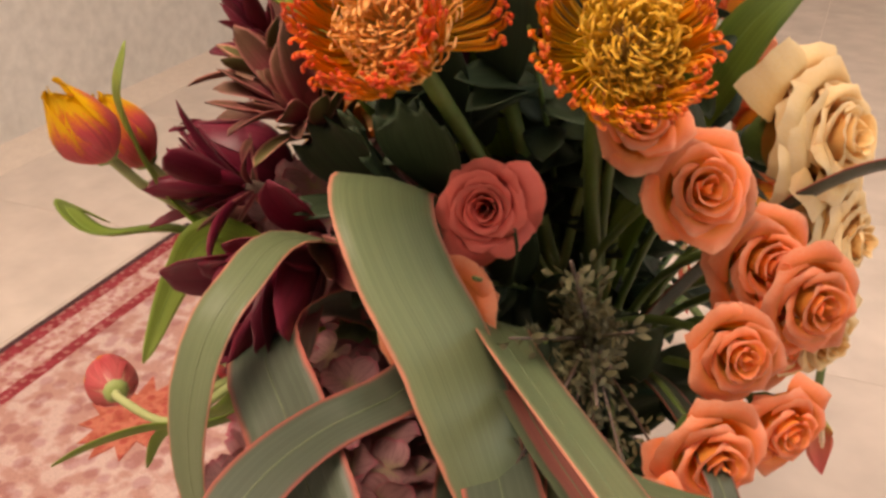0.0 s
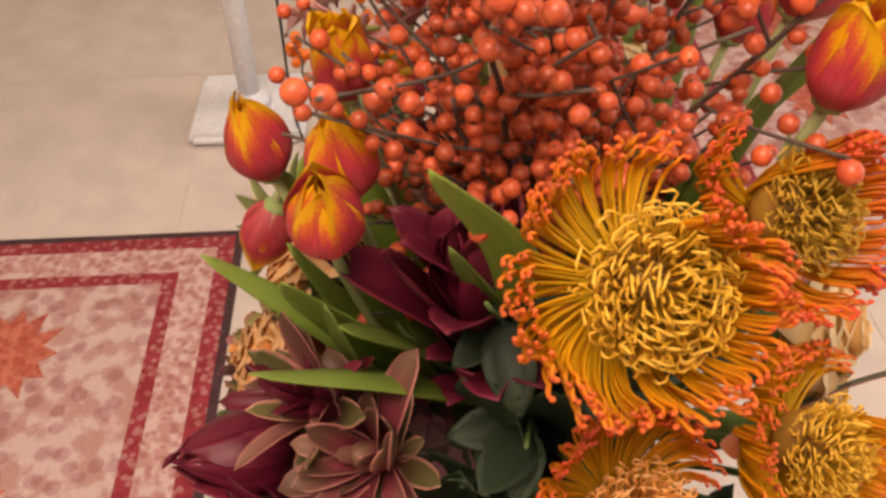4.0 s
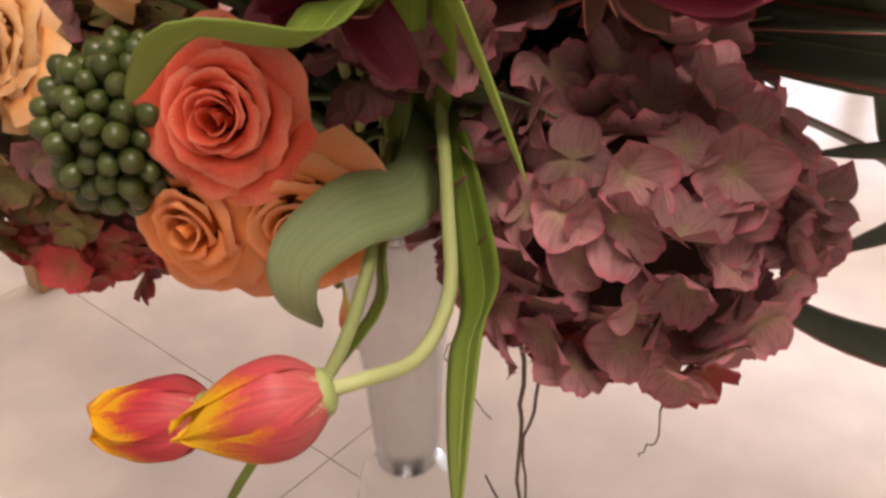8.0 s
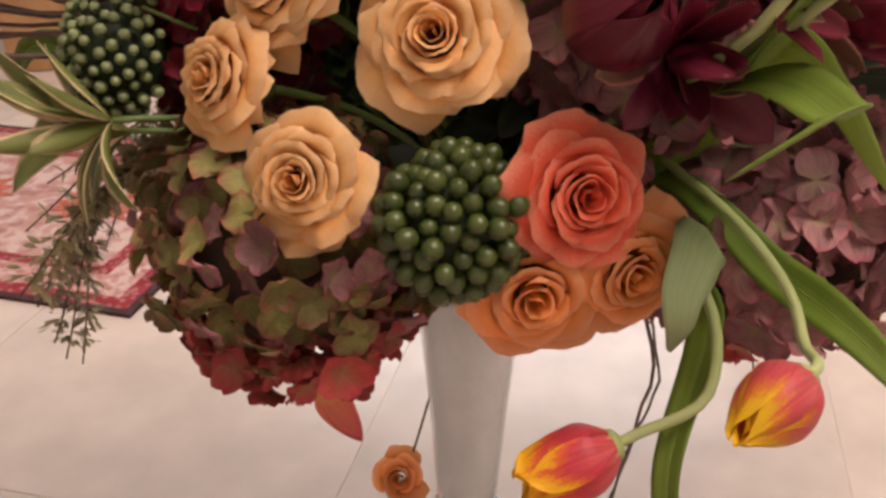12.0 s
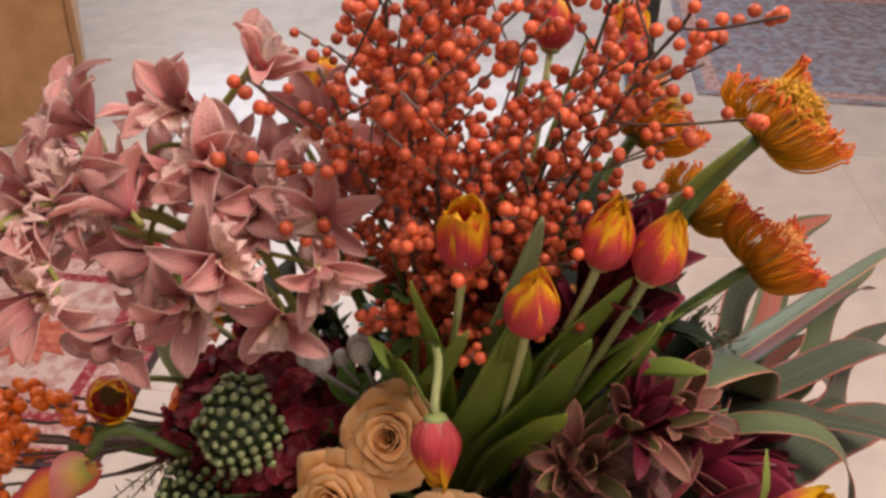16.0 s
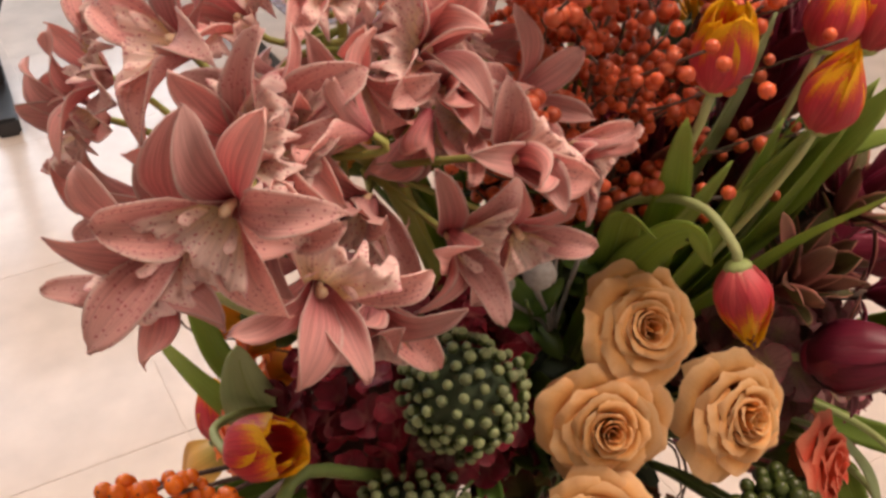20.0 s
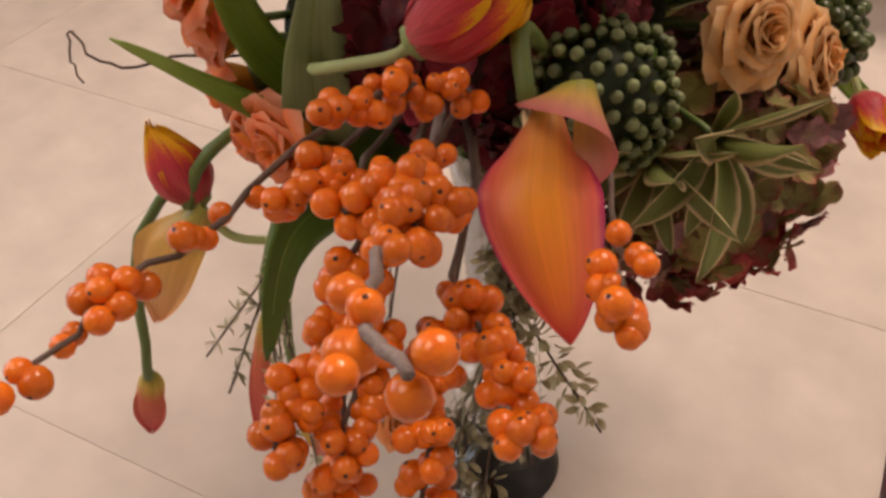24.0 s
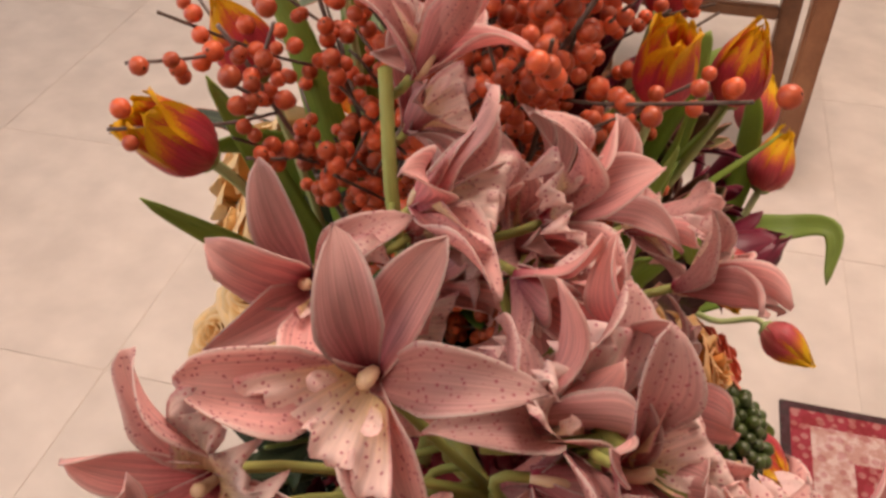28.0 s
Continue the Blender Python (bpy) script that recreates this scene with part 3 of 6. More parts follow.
def grow_stems():
    """A stem from the back of each bloom into the mouth of the vase."""
    rnd = random.Random(5)
    for ob, pos, axis, radius, material, lead, base in STEMS:
        a = rnd.uniform(0, 6.28)
        foot = Vector((0.026 * math.cos(a), 0.026 * math.sin(a), VASE_TOP - 0.09))
        p0 = pos - axis * base
        p1 = p0 - axis * lead
        mouth = Vector((foot.x * 1.2 + 0.12 * p0.x, foot.y * 1.2 + 0.12 * p0.y, VASE_TOP + 0.10))
        me = Bag().add(tube(bezier(foot, mouth, p1, p0, 12), [radius * 1.1] * 6 + [radius] * 6, 6)).mesh("stem")
        st = part("stem", me, material, ob)
        st.matrix_parent_inverse = ob.matrix_basis.inverted()


# ---- floor, walls ----
def structure(name, mesh, material):
    ob = new(name, mesh)
    mesh.materials.append(material)
    return tagged(ob, kind="structure")


def box_piece(lo, hi, basis=True):
    (x0, y0, z0), (x1, y1, z1) = lo, hi
    v = [(x, y, z) for z in (z0, z1) for y in (y0, y1) for x in (x0, x1)]
    if basis:
        v = [tuple(room(*p)) for p in v]
    f = [(0, 2, 3, 1), (4, 5, 7, 6), (0, 1, 5, 4), (2, 6, 7, 3), (0, 4, 6, 2), (1, 3, 7, 5)]
    return np.array(v), f, np.array([(p % 2, p // 4) for p in range(8)], float)


AX0, AX1, BX0, BX1, CEIL = -1.9, 3.7, -3.2, 3.6, 2.7
floor = structure("floor", Bag().add(box_piece((AX0, BX0, -0.12), (AX1, BX1, -0.0015))).mesh("floor", False), GROUT)
structure("ceiling", Bag().add(box_piece((AX0, BX0, CEIL), (AX1, BX1, CEIL + 0.15))).mesh("ceiling", False), CEILPAINT)
structure("wall_west", Bag().add(box_piece((AX0 - 0.15, BX0 - 0.15, -0.12), (AX0, BX1 + 0.15, CEIL + 0.15))).mesh("wall", False), WALLPAINT)
structure("wall_south", Bag().add(box_piece((AX0, BX0 - 0.15, -0.12), (AX1, BX0, CEIL + 0.15))).mesh("wall", False), WALLPAINT)
structure("wall_north", Bag().add(box_piece((AX0, BX1, -0.12), (AX1, BX1 + 0.15, CEIL + 0.15))).mesh("wall", False), WALLPAINT)
WB0, WB1, WZ0, WZ1 = -0.75, 1.75, 0.45, 2.35
east = Bag()
for lo, hi in (((AX1, BX0 - 0.15, -0.12), (AX1 + 0.15, WB0, CEIL + 0.15)), ((AX1, WB1, -0.12), (AX1 + 0.15, BX1 + 0.15, CEIL + 0.15)), ((AX1, WB0, -0.12), (AX1 + 0.15, WB1, WZ0)), ((AX1, WB0, WZ1), (AX1 + 0.15, WB1, CEIL + 0.15))):
    east.add(box_piece(lo, hi))
structure("wall_east", east.mesh("wall", False), WALLPAINT)
window = tagged(new("window_1"), kind="structure")
for lo, hi in (((AX1 + 0.04, WB0, WZ0), (AX1 + 0.10, WB0 + 0.06, WZ1)), ((AX1 + 0.04, WB1 - 0.06, WZ0), (AX1 + 0.10, WB1, WZ1)), ((AX1 + 0.04, 0.47, WZ0 + 0.06), (AX1 + 0.10, 0.53, WZ1 - 0.06)), ((AX1 + 0.04, WB0 + 0.06, WZ0), (AX1 + 0.10, WB1 - 0.06, WZ0 + 0.06)), ((AX1 + 0.04, WB0 + 0.06, WZ1 - 0.06), (AX1 + 0.10, WB1 - 0.06, WZ1))):
    part("window_frame", Bag().add(box_piece(lo, hi)).mesh("window_frame", False), WHITEPLASTIC, window)
for b0, b1 in ((WB0 + 0.06, 0.47), (0.53, WB1 - 0.06)):
    pane = part("pane", Bag().add(box_piece((AX1 + 0.066, b0, WZ0 + 0.06), (AX1 + 0.072, b1, WZ1 - 0.06))).mesh("pane", False), GLASS, window)
    pane.visible_shadow = False

# ---- rugs ----
def rug(label, a, b, c, bands, field, medallion=True):
    """A rug with corner a, short edge to b and long edge to c; bands: (width, material) from the edge inwards."""
    a, b, c = (Vector((*p, 0)) for p in (a, b, c))
    ex, ey = (b - a), (c - a)
    wx, wy = ex.length, ey.length
    ex, ey = ex.normalized(), ey.normalized()
    rot = Matrix(((ex.x, ey.x, 0, a.x), (ex.y, ey.y, 0, a.y), (0, 0, 1, 0), (0, 0, 0, 1)))
    ob = thing("rug", label, "rug", "rugs on the tiles")
    ob.matrix_basis = rot if ex.cross(ey).z > 0 else rot
    inset, z = 0.0, 0.007
    for w, mat in bands:
        bag = Bag()
        x0, y0, x1, y1 = inset, inset, wx - inset, wy - inset
        for lo, hi in (((x0, y0), (x1, y0 + w)), ((x0, y1 - w), (x1, y1)), ((x0, y0 + w), (x0 + w, y1 - w)), ((x1 - w, y0 + w), (x1, y1 - w))):
            bag.add(box_piece((*lo, 0.0), (*hi, z), False))
        part("border_band", bag.mesh("border_band", False), mat, ob)
        inset += w
    field_ob = part("field", Bag().add(box_piece((inset, inset, 0.0), (wx - inset, wy - inset, z - 0.0005), False)).mesh("field", False), field, ob)
    if medallion:
        rnd = random.Random(3)
        for k in range(4):
            cy = inset + (k + 0.5) * (wy - 2 * inset) / 4
            pts = []
            for q in range(24):
                r = (0.055 if q % 2 else 0.085) * rnd.uniform(0.9, 1.1)
                pts.append((wx / 2 + r * math.cos(q * 0.2618), cy + r * 1.2 * math.sin(q * 0.2618), z + 0.0012))
            low = [(x, y, 0.004) for x, y, _ in pts]
            f = [tuple(range(24))] + [(i, 24 + i, 24 + (i + 1) % 24, (i + 1) % 24) for i in range(24)]
            part("medallion", mesh_of("medallion", pts + low, f, np.zeros((48, 2)), False), RUG_MED, field_ob)
    return ob


BANDS = [(0.014, RUG_DARK), (0.03, RUG_RED), (0.06, RUG_PALE), (0.026, RUG_RED)]
rug("small red and pink patterned wool rug with a dark edge", (-1.38, 0.19), (-0.77, 0.55), (-0.69, -1.10), BANDS, RUG_FIELD)
rug("small faded red patterned wool rug on the tiles", (0.08, 0.775), (0.68, 1.08), (-0.62, 2.02), BANDS, RUG_FIELD)
rug("blue-grey bordered rug lying near the window", (2.30, 0.52), (2.85, -0.55), (3.35, 1.06), [(0.03, RUG_BLUE), (0.05, RUG_PALE), (0.02, RUG_BLUE)], RUG_BLUE, False)


# ---- vase ----
vase = thing("trumpet_vase", "tall clear glass trumpet vase standing on cream floor tiles", "vase")
foot = [(0.0, 0.0), (0.072, 0.0), (0.074, 0.004), (0.066, 0.010), (0.030, 0.022), (0.016, 0.042), (0.015, 0.064), (0.024, 0.076), (0.038, 0.092), (0.046, 0.114), (0.0475, 0.132), (0.043, 0.154), (0.034, 0.169), (0.0275, 0.1795), (0.0, 0.1795)]
hollow = [(0.0, 0.174), (0.024, 0.1715), (0.038, 0.155), (0.0445, 0.132), (0.0430, 0.114), (0.0350, 0.095), (0.020, 0.080), (0.0, 0.076)]
part("glass_foot", Bag().add(lathe(foot, 40)).add(lathe(hollow, 40)).mesh("glass_foot"), GLASS, vase, "clear glass foot with a hollow round ball")
wall = [(0.0265, 0.180), (0.0285, 0.21), (0.033, 0.28), (0.040, 0.36), (0.049, 0.42), (0.060, VASE_TOP)]
inside = [(r - 0.0018, z) for r, z in reversed(wall)]
part("glass_trumpet", Bag().add(lathe([(0.0, 0.180)] + wall + inside + [(0.0, 0.182)], 40)).mesh("glass_trumpet"), THINGLASS, vase, "thin clear glass trumpet")
part("frosted_liner", Bag().add(lathe([(0.0, 0.183), (0.0240, 0.184), (0.0258, 0.21), (0.0300, 0.28), (0.0365, 0.36), (0.0455, 0.415), (0.0425, 0.416), (0.034, 0.36), (0.0, 0.355)], 32)).mesh("frosted_liner"), LINER, vase, "whitish frosted liner holding the water")


# ---- blooms ----
def rose_meshes(count, radius, height, seed, lip=0.35, ruffle=0.05, tight=0.10):
    """Wrapped petals from the bud outwards: the inner ones upright, the outer ones rolled back with a soft point."""
    rnd, out = random.Random(seed), []
    for k in range(count):
        f = k / (count - 1)
        rt = radius * (tight + (0.90 - tight) * f**0.95) * (1 + rnd.uniform(-0.06, 0.06) * f)
        zt = height * (0.95 - 0.36 * f**1.5) * rnd.uniform(0.93, 1.05)
        rb, half = rt * 0.28, math.radians(96 - 42 * f) * rnd.uniform(0.86, 1.14)
        sway, ph, nip = rnd.uniform(-0.10, 0.10), rnd.uniform(0, 6.28), rnd.uniform(0.03, 0.12) * f
        drop = lip * f**1.3 * rnd.uniform(0.6, 1.4)

        def at(u, v, rt=rt, zt=zt, rb=rb, half=half, sway=sway, ph=ph, drop=drop, nip=nip, f=f):
            w = half * (0.50 + 0.50 * math.sin(min(1.0, v * 1.2) * math.pi / 2)) * (1 - 0.36 * (max(0, v - 0.70) / 0.30) ** 2)
            a = u * w
            r = rb + (rt - rb) * v**0.62
            r *= 1 + 0.07 * u + ruffle * 0.7 * v * v * math.sin(2.3 * u + ph)
            z = zt * math.sin(v * math.pi / 2) ** 0.9
            c = max(0.0, v - 0.66) / 0.34
            r += drop * radius * 0.34 * c * c
            z -= drop * height * 0.34 * c * c * (0.55 + 0.45 * abs(u))
            z -= height * 0.17 * (u * u) * (v**2) * (0.4 + 0.6 * f)
            edge = v**5 * (0.3 + 0.7 * f)
            r += radius * (edge * (0.016 * math.sin(6.3 * u + ph) + 0.010 * math.sin(15 * u + 2 * ph)) + nip * v**8 * (1 - abs(u)) ** 2)
            z += height * edge * (0.026 * math.sin(4.2 * u + 1.7 * ph) + 0.012 * math.sin(14 * u + ph))
            return (r * math.cos(a), r * math.sin(a), z + sway * height * v * u - 0.35 * height)

        out.append((Bag().add(sheet(18, 11, at)).mesh("petal"), k * 2.399 + rnd.uniform(-0.25, 0.25)))
    return out


ROSES = {}


def rose(kind, label, pos, axis, size, material, count=24, spin=0.0, lip=0.35, seed=1, height=1.35, tight=0.10, group="roses in the bouquet"):
    key = (kind, seed)
    size *= 1.02
    pos = Vector(pos) - Vector(axis).normalized() * (0.50 * height * size)
    m = frame_of(pos, axis, spin, size)
    if key not in ROSES:
        ob = thing("rose", label, "rose", group, m)
        for me, turn in rose_meshes(count, 1.0, height, seed, lip, 0.06, tight):
            part("petal", me, material, ob, "", Matrix.Rotation(turn, 4, "Z"))
        cup = Bag().add(lathe([(0.0, -0.62 * height), (0.12, -0.60 * height), (0.30, -0.42 * height), (0.34, -0.25 * height)], 12)).mesh("calyx")
        part("calyx", cup, GREENSTEM, ob, "green calyx")
        ROSES[key] = ob
    else:
        ob = copy_thing(ROSES[key], frame_of(pos, axis, spin, size / ROSES[key].scale.x))
        tagged(ob, label)
    stem_for(ob, pos, axis, 0.0028, GREENSTEM, base=0.55 * height * size)
    return ob


OUT = Vector((-0.03, 0.0, 0.60))


def away(p, lift=0.0):
    d = Vector(p) - OUT
    d.z += lift
    return d.normalized()


def tan_rose(p, size, axis=None, spin=0.0, seed=1, label="tan and peach open garden rose in the bouquet", mat=TAN):
    rose("tan" + mat.name, label, p, axis or away(p, 0.02), size, mat, 33, spin, 0.55, seed, 1.20, 0.07)


tan_rose((-0.148, -0.039, 0.733), 0.036, (-0.75, -0.22, 0.62), 0.3)
tan_rose((-0.187, -0.014, 0.682), 0.038, (-0.86, -0.05, 0.5), 1.4, 2)
tan_rose((-0.223, -0.005, 0.635), 0.034, (-0.93, 0.05, 0.36), 2.2)
tan_rose((-0.159, -0.110, 0.665), 0.041, (-0.74, -0.48, 0.47), 0.9, 2)
tan_rose((-0.222, -0.074, 0.596), 0.034, (-0.84, -0.42, 0.34), 3.3)
tan_rose((0.191, 0.014, 0.735), 0.046, (0.95, 0.12, 0.3), 0.5, 3, "pale beige open rose seen beside coral roses", BEIGE)
tan_rose((0.197, 0.036, 0.668), 0.040, (0.95, 0.25, 0.05), 1.5, 4, "pale beige open rose seen beside coral roses", BEIGE)
tan_rose((0.150, 0.060, 0.715), 0.036, (0.75, 0.6, 0.3), 1.9, 3, "pale beige open rose seen beside coral roses", BEIGE)
rose("coral", "coral orange open rose above the hydrangea", (-0.134, -0.192, 0.594), (-0.5, -0.80, 0.30), 0.038, CORAL, 26, 0.4, 0.5, 5, 1.1)
rose("orange", "orange open rose hanging over the vase rim", (-0.152, -0.176, 0.536), (-0.66, -0.70, 0.02), 0.042, ORANGE, 22, 1.2, 0.7, 6, 1.0)
rose("orange", "orange open rose hanging over the vase rim", (-0.108, -0.208, 0.544), (-0.45, -0.88, 0.05), 0.038, ORANGE, 22, 2.6, 0.7, 6, 1.0)
rose("rosy", "dusky red rose below the pincushion blooms", (0.106, -0.163, 0.716), (0.62, -0.70, 0.38), 0.027, REDROSE, 22, 0.0, 0.4, 7, 1.1)
rose("salmon", "salmon coral spray rose between flax leaves", (0.108, -0.200, 0.662), (0.50, -0.80, 0.30), 0.036, SALMON, 18, 0.7, 0.5, 8, 1.2)
for p, s, sp in (((0.205, -0.058, 0.689), 0.030, 0.2), ((0.221, -0.097, 0.660), 0.026, 1.5), ((0.190, -0.098, 0.738), 0.028, 2.8), ((0.213, -0.049, 0.640), 0.024, 4.0), ((0.165, -0.118, 0.770), 0.024, 4.0)):
    rose("salmon", "salmon coral spray rose in a cluster", p, away(p) + Vector((0.4, -0.2, 0.1)), s, SALMON, 18, sp, 0.5, 8, 1.2)
rose("salmon", "salmon coral spray rose in a cluster", (0.228, -0.048, 0.672), (0.90, -0.30, 0.15), 0.030, SALMON, 18, 0.9, 0.5, 8, 1.2)
tan_rose((0.225, -0.025, 0.640), 0.030, (0.95, -0.10, -0.1), 2.1, 4, "pale beige open rose seen beside coral roses", BEIGE)
for p, s, sp in (((-0.008, 0.150, 0.812), 0.029, 0.4), ((-0.036, 0.178, 0.796), 0.028, 1.7), ((0.006, 0.168, 0.782), 0.028, 3.1)):
    tan_rose(p, s, away(p), sp, 4, "peach yellow open rose beside the orchids", BEIGE)
for p, s, sp in (((0.235, -0.125, 0.618), 0.030, 0.6), ((0.240, -0.075, 0.615), 0.026, 2.4), ((0.225, -0.165, 0.600), 0.022, 3.4)):
    rose("salmon", "salmon coral spray rose in a cluster", p, away(p) + Vector((0.4, -0.2, 0.0)), s, SALMON, 18, sp, 0.5, 8, 1.2)
for p, s, sp in (((-0.008, 0.246, 0.619), 0.034, 0.2), ((-0.040, 0.262, 0.665), 0.030, 1.5), ((0.012, 0.235, 0.560), 0.030, 2.8), ((-0.062, 0.246, 0.566), 0.032, 3.9), ((-0.034, 0.236, 0.725), 0.03, 0.9), ((-0.105, 0.249, 0.588), 0.030, 2.0)):
    rose("coralb", "coral rose facing outward at the bouquet's side", p, away(p), s, SALMON, 18, sp, 0.6, 9, 1.2)


TULIPS = {}


def tulip(pos, axis, size=0.05, flare=0.0, mat=TULIP, spin=0.0, label="red and yellow tulip in bloom", lead=0.07, stem=True):
    """A bloom of six petals about pos; size: its length."""
    key = (flare, mat.name)
    m = frame_of(pos, axis, spin, size)
    if key not in TULIPS:
        ob = thing("tulip", label, "tulip", "tulips in the bouquet", m)
        for k in range(6):
            ring, turn = k % 2, k * math.pi / 3 + 0.08 * math.sin(3 * k + len(TULIPS))
            tall = 1.0 + 0.05 * math.sin(k * 1.7 + len(TULIPS)) - 0.04 * ring
            lean = 0.05 * math.sin(2.3 * k + 1.1 * len(TULIPS))

            def at(u, v, ring=ring, k=k, tall=tall, lean=lean):
                r = (0.30 + 0.012 * (1 - ring)) * math.sin(math.pi * min(1.0, 0.06 + 0.50 * (v / 0.42) if v < 0.42 else 0.56 + (0.36 if flare < 0.1 else 0.26) * (v - 0.42) / 0.58)) ** 0.85
                r *= 1 - (0.62 if flare < 0.1 else 0.40) * max(0.0, (v - 0.5) / 0.5) ** 1.6
                r += (flare * 0.75 + lean) * v**3 - 0.03 * max(0.0, v - 0.8) * (flare < 0.05)
                tip = max(0.0, (v - 0.52) / 0.48)
                w = 1.12 * (0.62 + 0.38 * math.sin(min(1.0, v / 0.5) * math.pi / 2)) * max(0.0, 1 - tip**3.4) ** 0.75 + 0.015
                a = u * w
                fold = 0.035 * math.exp(-((u / 0.16) ** 2)) * v
                rr = r - fold + 0.030 * u * u * (0.3 + v) + 0.012 * math.sin(6 * u + 2 * k) * v * v
                z = -0.5 + v * tall - 0.05 * u * u * v * v + 0.010 * math.sin(8 * u + k) * v**3
                return (rr * math.cos(a), rr * math.sin(a), z)

            part("petal", Bag().add(sheet(12, 16, at)).mesh("petal"), mat, ob, "", Matrix.Rotation(turn, 4, "Z"))
        part("receptacle", Bag().add(ball(0.16, 6, 10, 0.55)).mesh("receptacle"), TUSTEM if mat is not WINE else mat, ob, "pale base where the stem joins", Matrix.Translation((0, 0, -0.44)))
        TULIPS[key] = ob
    else:
        ob = copy_thing(TULIPS[key], frame_of(pos, axis, spin, size / TULIPS[key].scale.x))
        tagged(ob, label)
    if stem:
        stem_for(ob, pos, axis, 0.0030, TUSTEM, lead, 0.46 * size)
    return ob


tulip((-0.101, -0.067, 0.888), (-0.10, -0.05, 1), 0.052, 0.12, TULIP, 0.2)
tulip((-0.117, -0.127, 0.871), (-0.15, -0.15, 1), 0.053, 0.0, TULIP, 0.6)
tulip((-0.054, -0.146, 0.895), (0.0, -0.2, 1), 0.054, 0.0, TULIP, 1.2)
tulip((-0.043, -0.177, 0.890), (0.12, -0.25, 1), 0.054, 0.0, TULIP, 1.9)
tulip((0.078, 0.077, 0.893), (0.25, 0.30, 1), 0.054, 0.0, TULIP, 0.4)
tulip((0.029, 0.153, 0.888), (0.15, 0.65, 0.8), 0.052, 0.12, TULIP, 0.4)
tulip((0.139, -0.062, 0.950), (0.2, 0.0, 1), 0.052, 0.12, TULIP, 1.4)
tulip((0.115, -0.01, 0.960), (0.3, 0.1, 1), 0.054, 0.0, TULIP, 1.1)
tulip((-0.107, 0.253, 0.757), (-0.15, 0.4, 0.85), 0.050, 0.0, TULIP, 1.4)
tulip((-0.097, -0.270, 0.724), (-0.02, -0.42, 0.9), 0.052, 0.04, TULIP_OPEN, 0.5, lead=0.10)
tulip((-0.062, -0.301, 0.746), (0.18, -0.45, 0.88), 0.054, 0.04, TULIP_OPEN, 1.2, lead=0.10)


def drooping_tulip(pos, axis, via, size, flare, mat, spin, label):
    """A tulip whose stem arches over: via are the places its stem passes from the vase side on."""
    ob = tulip(pos, axis, size, flare, mat, spin, label, stem=False)
    base = Vector(pos) - Vector(axis).normalized() * size * 0.46
    line = smooth_line([*via, base - Vector(axis).normalized() * size * 0.22, base], 26)
    st = part("stem", Bag().add(tube(line, 0.0030, 8)).mesh("stem"), TUSTEM, ob, "arching green stem")
    st.matrix_parent_inverse = ob.matrix_basis.inverted()
    return ob


drooping_tulip((-0.157, -0.087, 0.756), (-0.30, -0.25, -0.92), [(0, 0, 0.46), (-0.06, -0.01, 0.65), (-0.084, -0.018, 0.765), (-0.098, -0.040, 0.792), (-0.122, -0.064, 0.800)], 0.053, 0.0, TULIP, 0.3, "red tulip hanging head down on an arching stem")
drooping_tulip((-0.146, -0.300, 0.531), (-0.93, 0.10, -0.15), [(0, 0, 0.46), (-0.01, -0.12, 0.572), (-0.033, -0.188, 0.571), (-0.050, -0.238, 0.558), (-0.062, -0.270, 0.539), (-0.082, -0.288, 0.527)], 0.056, 0.0, TULIP_OPEN, 0.3, "red and yellow tulip drooping sideways below the bouquet")
drooping_tulip((-0.180, -0.221, 0.473), (-0.78, 0.45, -0.28), [(0, 0, 0.46), (-0.05, -0.16, 0.55), (-0.085, -0.235, 0.535), (-0.115, -0.258, 0.500)], 0.056, 0.12, TULIP, 0.3, "red and yellow tulip drooping sideways below the bouquet")
drooping_tulip((-0.2085, 0.189, 0.6965), (-0.45, -0.70, 0.55), [(0, 0, 0.46), (-0.05, 0.12, 0.56), (-0.105, 0.205, 0.625), (-0.15, 0.232, 0.655)], 0.058, 0.14, TULIP, 0.9, "red and yellow tulip leaning out over orange berries")
drooping_tulip((-0.014, 0.274, 0.537), (0.42, 0.20, 0.86), [(0, 0, 0.46), (-0.04, 0.12, 0.53), (-0.06, 0.21, 0.490), (-0.045, 0.250, 0.485)], 0.060, 0.0, TULIP, 0.35, "red tulip bud with yellow tip at the bouquet's edge")


PINS = {}


